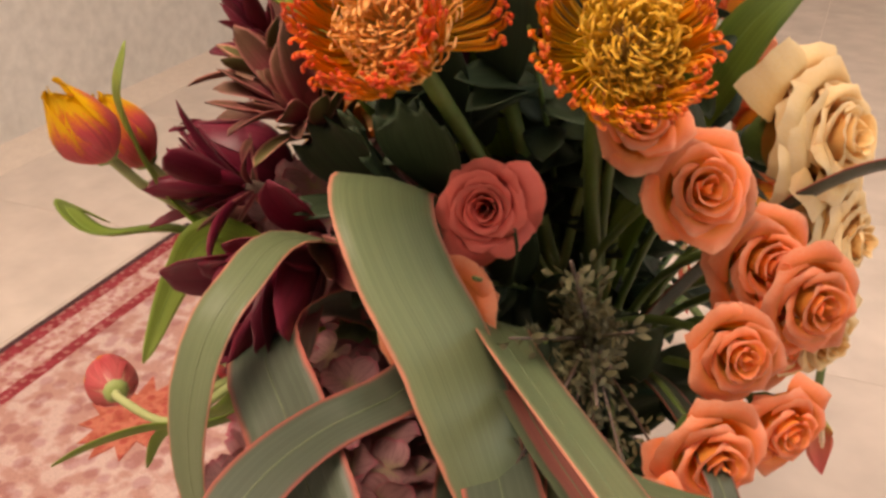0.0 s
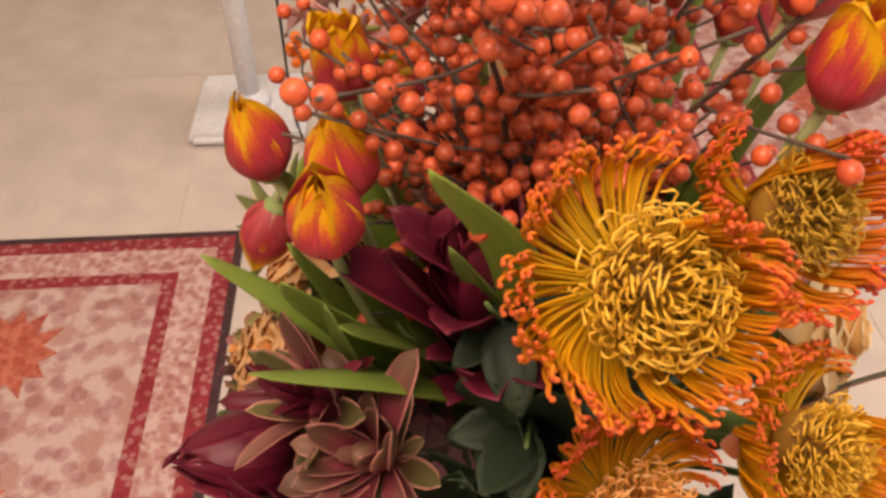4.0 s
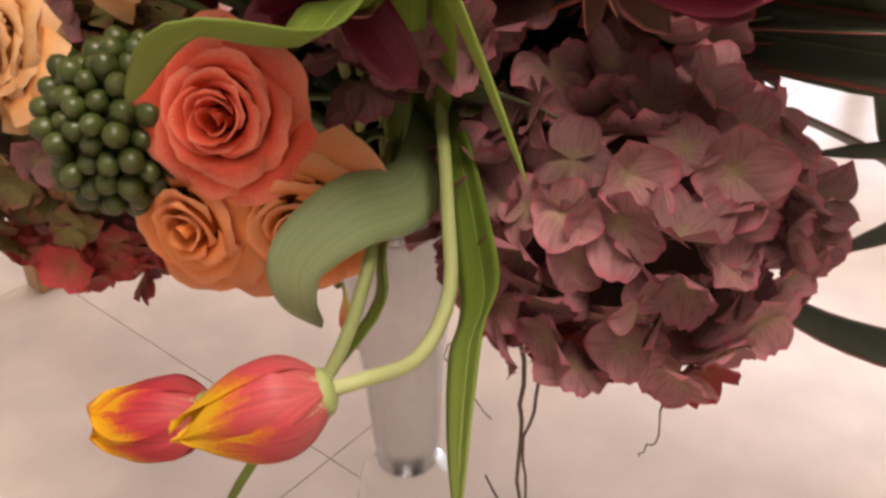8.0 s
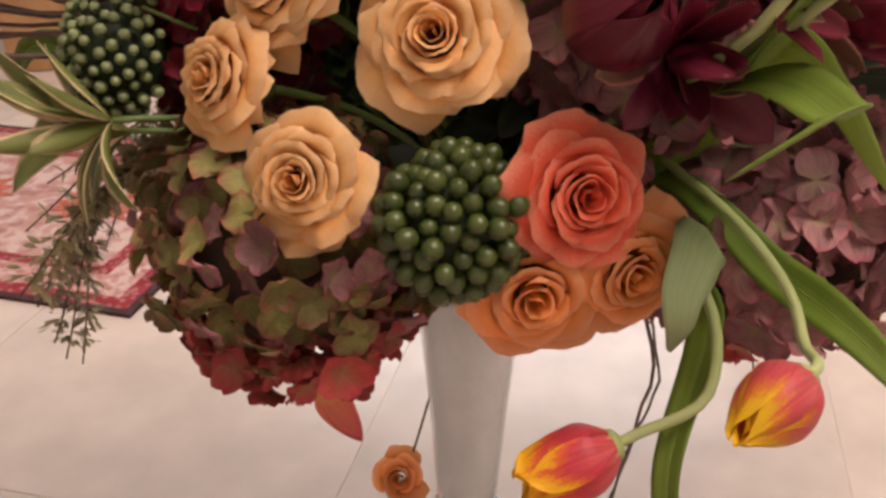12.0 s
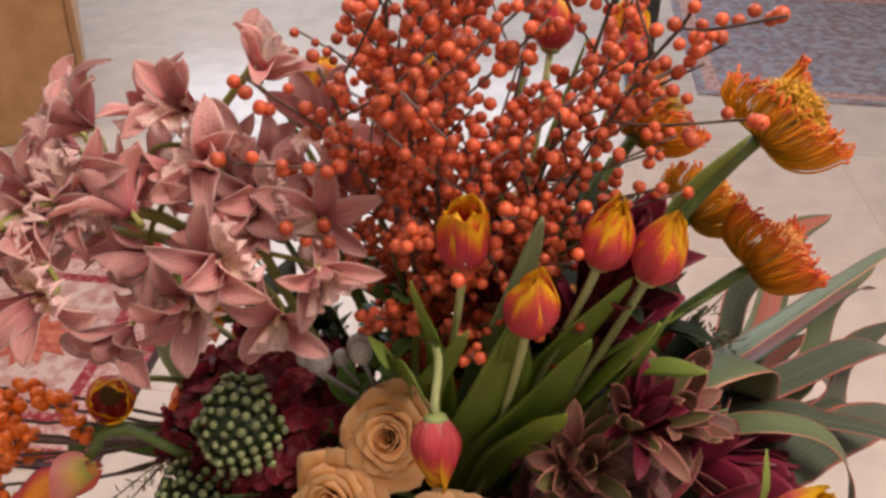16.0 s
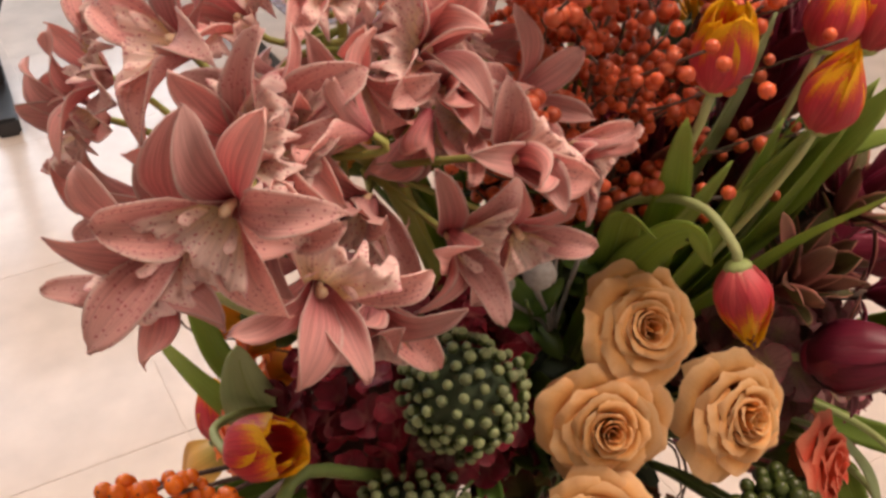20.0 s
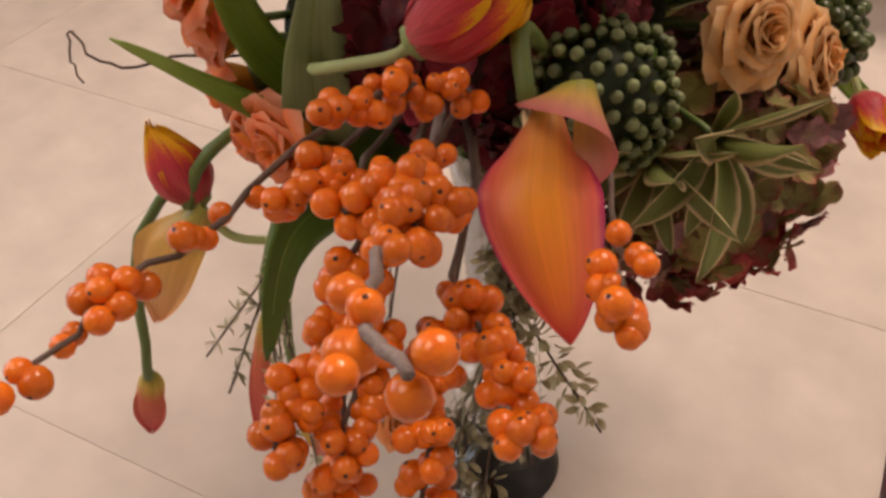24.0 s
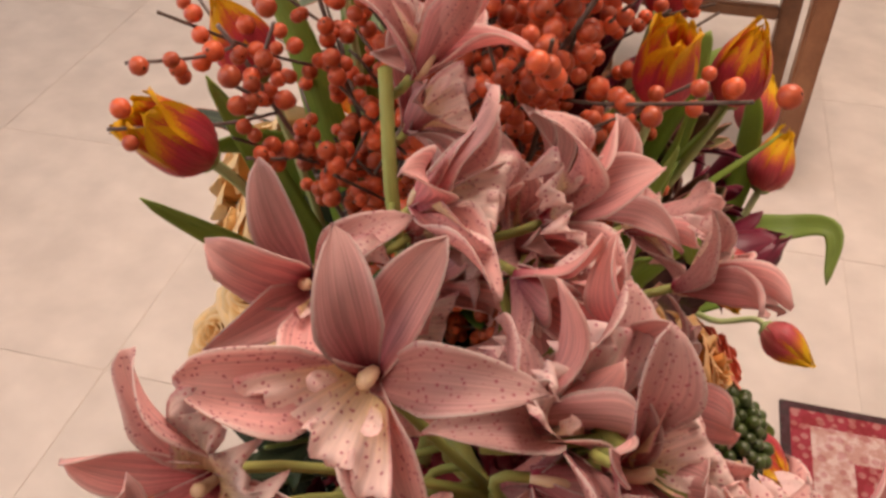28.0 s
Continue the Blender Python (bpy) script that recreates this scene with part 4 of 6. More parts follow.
def pincushion(pos, axis, size, style_mat, floret_mat, seed, label, spin=0.0):
    """A pincushion protea: a dome of florets inside rings of long hooked styles."""
    m = frame_of(pos, axis, spin, size)
    rnd = random.Random(seed)
    ob = thing("pincushion_protea", label, "protea", "pincushion proteas", m)
    part("flower_core", Bag().add(ball(0.34, 10, 18, 0.95)).mesh("flower_core"), CORE, ob, "golden brown core", Matrix.Translation((0, 0, -0.10)))
    if seed not in PINS:
        styles = []
        for k in range(12):
            phi = 0.50 + 1.30 * k / 11
            tip = np.array((1.02 * math.sin(phi), 0.0, 0.02 + 0.76 * math.cos(phi)))
            base = np.array((0.12, 0.0, -0.42))
            out = np.array((math.sin(phi), 0.0, math.cos(phi)))
            hook = np.array((0.0, 0.055 * (-1) ** k, 0.0))
            line = [tuple(q) for q in bezier(base, base + np.array((0.74 * math.sin(phi), 0, -0.05)), tip + np.array((-0.02, 0, -0.28)), tip, 8)] + [tuple(tip + out * 0.05 + hook * 0.4 + np.array((0, 0, 0.02))), tuple(tip + out * 0.045 + hook + np.array((0, 0, 0.05)))]
            pts = smooth_line(line, 14)
            bag = Bag().add(tube(pts, [0.018] * 11 + [0.017, 0.016, 0.014], 5))
            v, f, t = ball(0.023, 5, 6, 1.4)
            bag.add((v, f, np.ones_like(t) * 0.99), Matrix.Translation(pts[-1]))
            styles.append(bag.mesh("style"))
        PINS[seed] = styles
    for k in range(230):
        which = min(11, int(12 * ((k * 0.6180339) % 1.0) ** 1.1))
        lean = Matrix.Rotation(rnd.uniform(-0.10, 0.10), 4, "Y") @ Matrix.Rotation(rnd.uniform(-0.10, 0.10), 4, "X")
        scale = rnd.uniform(0.88, 1.07)
        mm = Matrix.Rotation(k * 2.39996 + rnd.uniform(-0.1, 0.1), 4, "Z") @ lean @ Matrix.Diagonal((scale, scale, scale, 1))
        part("style", PINS[seed][which], style_mat, ob, "", mm)
    bag = Bag()
    for k in range(300):
        z = 1 - 0.78 * (k + 0.5) / 300
        turn, r = k * 2.39996, math.sqrt(max(0, 1 - z * z))
        d = Vector((r * math.cos(turn), r * math.sin(turn), z))
        side = Vector((-math.sin(turn), math.cos(turn), 0))
        hgt = rnd.uniform(0.50, 0.70)
        p = [d * 0.30, d * (hgt * 0.8) + side * rnd.uniform(-0.05, 0.05), d * hgt + side * rnd.uniform(-0.10, 0.10), d * (hgt - 0.03) + side * rnd.uniform(-0.14, 0.14) - Vector((0, 0, 0.05))]
        bag.add(tube(smooth_line([tuple(q) for q in p], 6), [0.009, 0.009, 0.009, 0.010, 0.013, 0.009], 5))
    fl = part("centre_fluff", bag.mesh("centre_fluff"), floret_mat, ob, "curled pale centre florets")
    tagged(fl, kind="stuff")
    stem_for(ob, pos, axis, 0.005, GREENSTEM, 0.08, 0.3 * size)
    return ob


pincushion((0.112, -0.212, 0.815), (0.56, -0.60, 0.56), 0.042, STYLE_RED, FLORET_PINK, 11, "orange pincushion protea with peach pink centre")
pincushion((0.172, -0.140, 0.808), (0.80, -0.40, 0.48), 0.041, STYLE, FLORET, 12, "yellow orange pincushion protea with hooked styles", 0.5)
pincushion((0.100, -0.200, 0.930), (0.50, -0.54, 0.66), 0.046, STYLE, FLORET, 13, "large yellow orange pincushion protea with hooked styles", 1.1)
pincushion((0.135, -0.092, 0.890), (0.74, -0.22, 0.60), 0.044, STYLE_RED, FLORET, 14, "orange pincushion protea behind the yellow ones", 1.7)


# ---- orchids ----
def tepal_piece(width, forward, recurve, cup, twist, wave, seed):
    """A long pointed tepal along +y that swings forward (+z) and then recurves, cupped and a little twisted."""

    def at(u, v):
        w = width / 2 * max(0.02, min(1.0, 0.34 + 1.5 * v) * max(0.0, 1 - v**4.2) ** 0.6 * (1.02 - 0.10 * v))
        y = v - 0.10 * forward * v * v
        z = forward * math.sin(v * 2.0) * 0.42 - recurve * v**3 * 0.5
        a = twist * v * v
        s, h = u * w, cup * w * u * u + wave * math.sin(7 * v + seed + 2 * u) * abs(u) * 0.5
        return (s * math.cos(a) - h * math.sin(a), y, z + s * math.sin(a) + h * math.cos(a))

    return sheet(8, 14, at, 0.010)


def orchid_template(seed):
    """Five tepals round a frilled three-lobed lip and a short column."""
    rnd = random.Random(seed)
    ob = thing("cymbidium_orchid", "dusty pink veined cymbidium orchid bloom with frilly spotted lip", "orchid", "orchid blooms on the spray")
    closed = (0.0, 0.35, 0.15, -0.1)[seed % 4]
    for turn, tilt, w in ((0.05, 0.72, 0.38), (1.00, 0.45, 0.33), (-0.98, 0.52, 0.33), (2.15, 0.18, 0.36), (-2.20, 0.06, 0.36)):
        skin = ORCHID_SPOT if abs(turn) > 2 or (seed % 3 == 0 and turn < 0) else ORCHID
        me = Bag().add(tepal_piece(w * rnd.uniform(0.95, 1.25), rnd.uniform(0.2, 0.9), rnd.uniform(-0.2, 0.8), rnd.uniform(0.4, 0.9), rnd.uniform(-0.8, 0.8), rnd.uniform(0.05, 0.13), rnd.uniform(0, 6))).mesh("tepal")
        s = rnd.uniform(0.92, 1.12)
        part("tepal", me, skin, ob, "", Matrix.Rotation(turn + rnd.uniform(-0.15, 0.15), 4, "Z") @ Matrix.Translation((0, 0.03, 0)) @ Matrix.Rotation(tilt + closed + rnd.uniform(-0.15, 0.2), 4, "X") @ Matrix.Rotation(rnd.uniform(-0.35, 0.35), 4, "Y") @ Matrix.Diagonal((s, s, s, 1)))

    def lip(u, v):
        w = 0.52 * (0.40 + 0.75 * math.sin(math.pi * min(1, v * 0.72)))
        frill = v * v * (0.08 * math.sin(12 * u + seed) + 0.06 * math.sin(21 * u + 5 * v))
        y = -0.04 - 0.42 * math.sin(v * 1.9)
        z = 0.08 + 0.56 * v - 0.95 * max(0, v - 0.5) ** 1.4 + 0.24 * u * u * (1.15 - v)
        return (u * w * (1 - 0.10 * v * v * u * u), y + frill, z + frill)

    lip_ob = part("lip", Bag().add(sheet(30, 14, lip)).mesh("lip"), ORCHID_LIP, ob, "spotted frilly pale lip", Matrix.Diagonal((0.88, 0.95, 1.0, 1)))
    for side in (-1, 1):

        def lobe(u, v, side=side):
            h = 0.20 * math.sin(math.pi * (0.1 + 0.8 * v)) * (0.5 + 0.5 * u)
            return (side * (0.11 + 0.06 * v + 0.6 * h), -0.06 - 0.16 * v, 0.10 + 0.34 * v + h + 0.02 * math.sin(14 * v + seed))

        part("side_lobe", Bag().add(sheet(5, 9, lobe)).mesh("side_lobe"), ORCHID_LIP, lip_ob, "spotted pale side lobe")
    part("column", Bag().add(tube(smooth_line([(0, 0.02, 0), (0, 0.05, 0.12), (0, 0.02, 0.22), (0, -0.04, 0.29)], 8), [0.036, 0.036, 0.04, 0.042, 0.045, 0.05, 0.05, 0.03], 8)).mesh("column"), ORCHID_COL, ob, "cream column")
    return ob


ORCHIDS = {}
SPRAYS = []


def orchid(pos, axis, size, spin):
    size *= 0.90
    which = len(SPRAYS) % 6
    m = frame_of(pos, axis, spin, size)
    if which not in ORCHIDS:
        ob = ORCHIDS[which] = orchid_template(200 + which)
        ob.matrix_basis = m
    else:
        ob = copy_thing(ORCHIDS[which], frame_of(pos, axis, spin, size / ORCHIDS[which].scale.x))
    SPRAYS.append((ob, Vector(pos), Vector(axis).normalized()))
    return ob


for p, a, s, r in (
    ((-0.200, 0.210, 0.838), (-0.66, 0.34, 0.25), 0.060, 0.3),
    ((-0.185, 0.125, 0.845), (-0.85, 0.05, 0.30), 0.060, -0.4),
    ((-0.262, 0.192, 0.875), (-0.80, 0.25, 0.45), 0.062, 0.7),
    ((-0.143, 0.260, 0.868), (-0.40, 0.75, 0.35), 0.058, 1.0),
    ((-0.165, 0.205, 0.912), (-0.45, 0.45, 0.70), 0.062, -0.7),
    ((-0.121, 0.090, 0.872), (-0.70, -0.25, 0.45), 0.056, 2.1),
    ((-0.105, 0.048, 0.862), (-0.60, -0.60, 0.35), 0.056, -1.2),
    ((-0.125, 0.145, 0.925), (-0.50, -0.20, 0.75), 0.060, 0.2),
    ((-0.115, 0.185, 0.905), (-0.30, 0.55, 0.70), 0.052, 1.4),
    ((-0.262, 0.140, 0.850), (-0.90, -0.15, 0.25), 0.056, 2.6),
    ((-0.165, 0.150, 0.800), (-0.80, -0.10, -0.10), 0.054, 0.9),
    ((-0.222, 0.122, 0.808), (-0.85, -0.25, 0.05), 0.054, -0.3),
    ((-0.150, 0.050, 0.805), (-0.80, -0.35, 0.10), 0.050, 0.2),
    ((-0.090, 0.110, 0.950), (-0.40, -0.35, 0.8), 0.056, 2.2),
    ((-0.165, 0.240, 0.832), (-0.35, 0.80, 0.05), 0.056, 0.5),
    ((-0.105, 0.150, 0.850), (-0.60, 0.10, 0.30), 0.056, 1.0),
    ((-0.205, 0.165, 0.885), (-0.75, -0.10, 0.55), 0.060, 3.0),
    ((-0.150, 0.100, 0.905), (-0.65, -0.40, 0.55), 0.058, -2.0),
    ((-0.235, 0.170, 0.900), (-0.75, 0.10, 0.45), 0.054, 1.8),
    ((-0.175, 0.185, 0.835), (-0.75, 0.25, 0.15), 0.056, -1.6),
    ((-0.195, 0.085, 0.830), (-0.80, -0.35, 0.20), 0.054, 1.2),
    ((-0.060, 0.085, 0.900), (-0.30, -0.20, 0.70), 0.058, 0.4),
    ((-0.290, 0.165, 0.905), (-0.85, 0.0, 0.35), 0.052, -0.6),
    ((-0.190, 0.060, 0.870), (-0.75, -0.45, 0.35), 0.054, 2.2),
    ((-0.148, 0.252, 0.893), (-0.30, 0.70, 0.45), 0.054, 2.5),
    ((-0.140, 0.020, 0.850), (-0.65, -0.60, 0.30), 0.050, 0.5),
    ((-0.130, 0.205, 0.800), (-0.50, 0.65, 0.0), 0.054, -0.9),
):
    orchid(p, a, s, r)
gap = random.Random(77)
for k in range(14):
    s = k / 13
    p = Vector((-0.08 - 0.17 * s + gap.uniform(-0.02, 0.02), 0.09 + 0.09 * s + gap.uniform(-0.04, 0.04), 0.90 - 0.04 * s + gap.uniform(-0.045, 0.03)))
    orchid(p, (gap.uniform(-1, 0.1), gap.uniform(-0.8, 0.8), gap.uniform(-0.3, 0.6)), gap.uniform(0.046, 0.056), gap.uniform(0, 6))
for line, lo, hi in (([(0, 0, 0.40), (-0.05, 0.06, 0.62), (-0.10, 0.11, 0.80), (-0.11, 0.14, 0.90), (-0.085, 0.12, 0.955)], 0, 0), ([(0.01, 0.02, 0.40), (-0.06, 0.07, 0.64), (-0.15, 0.12, 0.84), (-0.23, 0.160, 0.895), (-0.275, 0.165, 0.895)], 0, 0), ([(0.01, 0.01, 0.40), (-0.06, 0.08, 0.62), (-0.13, 0.14, 0.80), (-0.19, 0.175, 0.85), (-0.24, 0.19, 0.86)], 0, 0)):
    ob = thing("orchid_stem", "arching yellow-green orchid stem among the blooms", "stem")
    part("main_stalk", Bag().add(tube(smooth_line(line, 24), [0.0042] * 16 + [0.003] * 8, 8)).mesh("main_stalk"), ORSTEM, ob)
SPINE = [np.array(p) for p in smooth_line([(-0.05, 0.06, 0.62), (-0.10, 0.11, 0.80), (-0.11, 0.14, 0.90), (-0.085, 0.12, 0.955)], 20)] + [np.array(p) for p in smooth_line([(-0.13, 0.14, 0.80), (-0.19, 0.175, 0.85), (-0.24, 0.19, 0.86)], 12)] + [np.array(p) for p in smooth_line([(-0.15, 0.12, 0.84), (-0.23, 0.160, 0.895), (-0.275, 0.165, 0.895)], 12)]
for ob, p, a in SPRAYS:
    near = min(SPINE, key=lambda q: np.linalg.norm(q - np.array(p)))
    st = part("flower_stalk", Bag().add(tube(bezier(near, (near + np.array(p)) / 2 - np.array(a) * 0.01, p - a * 0.02, p, 7), 0.0020, 6)).mesh("flower_stalk"), ORSTEM, ob, "short yellow-green stalk")
    st.matrix_parent_inverse = ob.matrix_basis.inverted()


# ---- hydrangeas ----
def floret_mesh(seed, curl):
    """Four broad rounded petals that overlap round a small eye."""
    rnd, bag = random.Random(seed), Bag()
    for k in range(4):
        lift, size, ph, skew = rnd.uniform(-0.2, 0.6), rnd.uniform(0.88, 1.12), rnd.uniform(0, 6.28), rnd.uniform(-0.15, 0.15)

        def at(u, v, lift=lift, size=size, ph=ph, skew=skew):
            w = 0.62 * max(0.06, math.sin(math.pi * (0.10 + 0.82 * v**0.9))) ** 0.55 * min(1.0, v * 9)
            y = size * v * (1 - 0.10 * u * u * v + 0.04 * v * math.exp(-((u / 0.3) ** 2)))
            z = lift * v - curl * 0.34 * v * v + 0.20 * u * u * v + 0.05 * math.sin(3.5 * u + ph) * v * v + 0.03 * math.sin(7 * u + ph) * v**3
            return (u * w * size + skew * v * v, y, z)

        bag.add(sheet(8, 6, at), Matrix.Rotation(k * math.pi / 2 + rnd.uniform(-0.12, 0.12), 4, "Z"))
    v, t = np.concatenate(bag.v), np.concatenate(bag.t)
    eye = np.hypot(v[:, 0], v[:, 1]) < 1e-6
    first = int(np.argmax(eye))
    keep = [k for k in range(len(v)) if not eye[k] or k == first]
    place = {k: n for n, k in enumerate(keep)}
    faces = []
    for f in bag.f:
        g = list(dict.fromkeys(place[first if eye[k] else k] for k in f))
        if len(g) > 2:
            faces.append(tuple(g))
    return mesh_of("floret", v[keep], faces, t[keep])


FLORETS = [floret_mesh(k, c) for k, c in enumerate((0.5, 0.9, -0.5, 1.3, 0.2, 0.8))]


def hydrangea(label, pos, radii, axis, count, size, pick, seed):
    """A head of four-petalled florets on an egg of the given radii."""
    rnd = random.Random(seed)
    ob = thing("hydrangea", label, "hydrangea", "hydrangea heads", frame_of(pos, axis))
    # Dark ball added inside: its colour stands in for shade between the florets.
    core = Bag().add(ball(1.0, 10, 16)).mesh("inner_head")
    part("inner_head", core, TWIG, ob, "added dark ball standing in for shade inside the head", Matrix.Diagonal((radii[0] * 0.72, radii[1] * 0.72, radii[2] * 0.72, 1)))
    meshes = {}
    for k in range(count):
        z = 1 - 1.86 * (k + 0.5) / count
        r, a = math.sqrt(max(0, 1 - z * z)), k * 2.39996
        d = Vector((r * math.cos(a), r * math.sin(a), z))
        p = Vector((d.x * radii[0], d.y * radii[1], d.z * radii[2])) * rnd.uniform(0.80, 1.10)
        nrm = (d + Vector((rnd.uniform(-0.75, 0.75), rnd.uniform(-0.75, 0.75), rnd.uniform(-0.75, 0.75)))).normalized()
        world_p = ob.matrix_basis @ p
        mat = pick(world_p, rnd)
        which = rnd.randrange(6)
        if (which, mat.name) not in meshes:
            meshes[which, mat.name] = FLORETS[which].copy()
        part("floret", meshes[which, mat.name], mat, ob, "", frame_of(p, nrm, rnd.uniform(0, 6.28), size * rnd.uniform(0.85, 1.2)))
    stem_for(ob, pos, axis, 0.004, GREENSTEM, 0.05, radii[2] * 0.6)
    return ob


hydrangea("dried mauve brown hydrangea head with pink edges", (0.055, -0.205, 0.520), (0.088, 0.082, 0.085), (0.3, -0.85, -0.25), 185, 0.0168, lambda p, r: HY_RIM if p.z < 0.465 and r.random() < 0.35 else HY_MAUVE, 21)
hydrangea("green and burgundy hydrangea head beside the vase", (-0.185, -0.010, 0.520), (0.088, 0.085, 0.072), (-0.85, -0.2, -0.1), 265, 0.0128, lambda p, r: HY_RIM if p.z < 0.480 + r.uniform(-0.02, 0.03) else HY_MAUVE if r.random() < 0.16 else HY_GREEN, 22)
hydrangea("dark burgundy hydrangea head under the orchids", (-0.115, 0.108, 0.640), (0.080, 0.080, 0.080), (-0.75, 0.45, 0.2), 250, 0.0120, lambda p, r: HY_RED, 23)
hydrangea("dusky mauve hydrangea head deep in the bouquet", (-0.035, -0.150, 0.640), (0.060, 0.055, 0.055), (-0.3, -0.9, 0.2), 70, 0.017, lambda p, r: HY_MAUVE, 24)


# ---- bracts and proteas ----
def frame_yz(pos, y, z):
    """A pose at pos with +y along y and +z near z."""
    y = Vector(y).normalized()
    z = Vector(z)
    z = (z - y * z.dot(y)).normalized()
    x = y.cross(z)
    return Matrix(((x.x, y.x, z.x, pos[0]), (x.y, y.y, z.y, pos[1]), (x.z, y.z, z.z, pos[2]), (0, 0, 0, 1)))


BRACTS = [Bag().add(leaf_piece(1.0, w, b, c, 0.05, 0.02, p, 6, 9, 0.01, 0.62)).mesh("bract") for w, b, c, p in ((0.25, 0.3, 0.5, 0.56), (0.22, 0.6, 0.4, 0.60), (0.27, -0.5, 0.7, 0.56), (0.20, -0.2, 0.5, 0.52))]


def bract_bloom(name, label, pos, axis, length, count, mats, seed, spread=1.35, inner=0.15, wide=1.0, drop=0.0):
    """A rosette of pointed bracts round an axis: upright inside, spreading outside."""
    rnd = random.Random(seed)
    ob = thing(name, label, "leucadendron", "leucadendron heads", frame_of(pos, axis))
    part("bud", Bag().add(ball(0.16 * length, 7, 10, 1.7)).mesh("bud"), mats[0], ob, "closed inner bud", Matrix.Translation((0, 0, 0.12 * length)))
    cache = {}
    for k in range(count):
        f = (k + 0.5) / count
        tilt = inner + (spread - inner) * f**0.8 + rnd.uniform(-0.28, 0.28)
        s = length * (0.62 + 0.45 * math.sin(math.pi * (0.15 + 0.8 * f))) * rnd.uniform(0.65, 1.18)
        mat = mats[0] if f < 0.35 or rnd.random() < 0.3 else mats[1] if f < 0.7 else mats[2 % len(mats)]
        w = rnd.randrange(4)
        if (w, mat.name) not in cache:
            cache[w, mat.name] = BRACTS[w].copy()
        m = Matrix.Rotation(k * 2.39996 + rnd.uniform(-0.55, 0.55), 4, "Z") @ Matrix.Translation((0, 0.05 * length, -f * (0.35 + drop) * length)) @ Matrix.Rotation(math.pi / 2 - tilt, 4, "X") @ Matrix.Rotation(rnd.uniform(-0.4, 0.4), 4, "Y") @ Matrix.Diagonal((s * wide, s, s, 1))
        part("bract", cache[w, mat.name], mat, ob, "", m)
    stem_for(ob, pos, axis, 0.004, TWIG, 0.06, 0.2 * length)
    return ob


bract_bloom("leucadendron", "dusky leucadendron with pink-edged green bracts", (-0.020, -0.192, 0.742), (-0.20, -0.55, 0.75), 0.054, 30, (LEUC_PINK, LEUC_PINK, LEUC), 31, 1.15, 0.1, 1.35)
bract_bloom("leucadendron", "dusky leucadendron with pink-edged green bracts", (-0.072, -0.150, 0.710), (-0.45, -0.45, 0.80), 0.054, 30, (DUSK, LEUC, LEUC), 32, 1.0, 0.1, 1.2)
bract_bloom("leucadendron", "upright dark wine red leucadendron bracts", (0.004, -0.128, 0.815), (0.0, -0.22, 1), 0.088, 44, (WINE, WINE, WINE), 33, 0.52, 0.04, 1.25, 0.9)
bract_bloom("leucadendron", "dark wine red leucadendron hanging outward", (0.022, -0.225, 0.672), (0.35, -0.88, -0.05), 0.074, 24, (WINE, WINE, LEUC_PINK), 34, 0.85, 0.1, 1.8)
bract_bloom("leucadendron", "dusky leucadendron tips behind the tulips", (-0.022, -0.055, 0.775), (-0.15, 0.05, 1), 0.06, 26, (WINE, DUSK, DUSK), 35, 0.9, 0.1, 1.0, 0.4)
bract_bloom("leucadendron", "dark wine red leucadendron beside tan roses", (-0.085, -0.205, 0.655), (-0.55, -0.80, 0.1), 0.056, 14, (WINE, WINE, DUSK), 36, 1.1, 0.3, 1.5)
tulip((-0.119, -0.193, 0.682), (-0.50, -0.72, 0.42), 0.082, 0.0, WINE, 0.5, "deep burgundy closed cup of broad glossy petals")

bract_bloom("leucadendron", "dusky leucadendron with pink-edged green bracts", (-0.055, -0.185, 0.760), (-0.35, -0.40, 0.85), 0.054, 26, (WINE, DUSK, LEUC), 37, 0.9, 0.1)
bract_bloom("leucadendron", "dark wine red leucadendron beside tan roses", (-0.062, -0.225, 0.690), (-0.45, -0.85, 0.25), 0.056, 18, (WINE, WINE, LEUC_PINK), 38, 1.2, 0.2)


def protea_leaf(base, tip, face, width):
    """A broad leathery leaf with three blunt teeth at its end."""
    base, tip = Vector(base), Vector(tip)
    length = (tip - base).length

    def at(u, v):
        w = width / 2 * (0.30 + 0.70 * math.sin(min(1.0, v * 1.25) * math.pi / 2))
        tooth = 0.16 * abs(math.sin(1.5 * math.pi * (u + 1) / 1.0)) * v**6
        return (u * w * (1 - 0.12 * v**5), length * (v - tooth - 0.10 * u * u * v**4), 0.25 * w * u * u - 0.10 * length * v * v + 0.04 * width * math.sin(5 * v + 2 * u))

    ob = thing("protea_leaf", "broad dark green leathery leaf with toothed end", "leaf", "protea leaves", frame_yz(base, tip - base, face))
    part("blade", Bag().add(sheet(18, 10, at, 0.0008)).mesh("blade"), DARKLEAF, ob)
    return ob


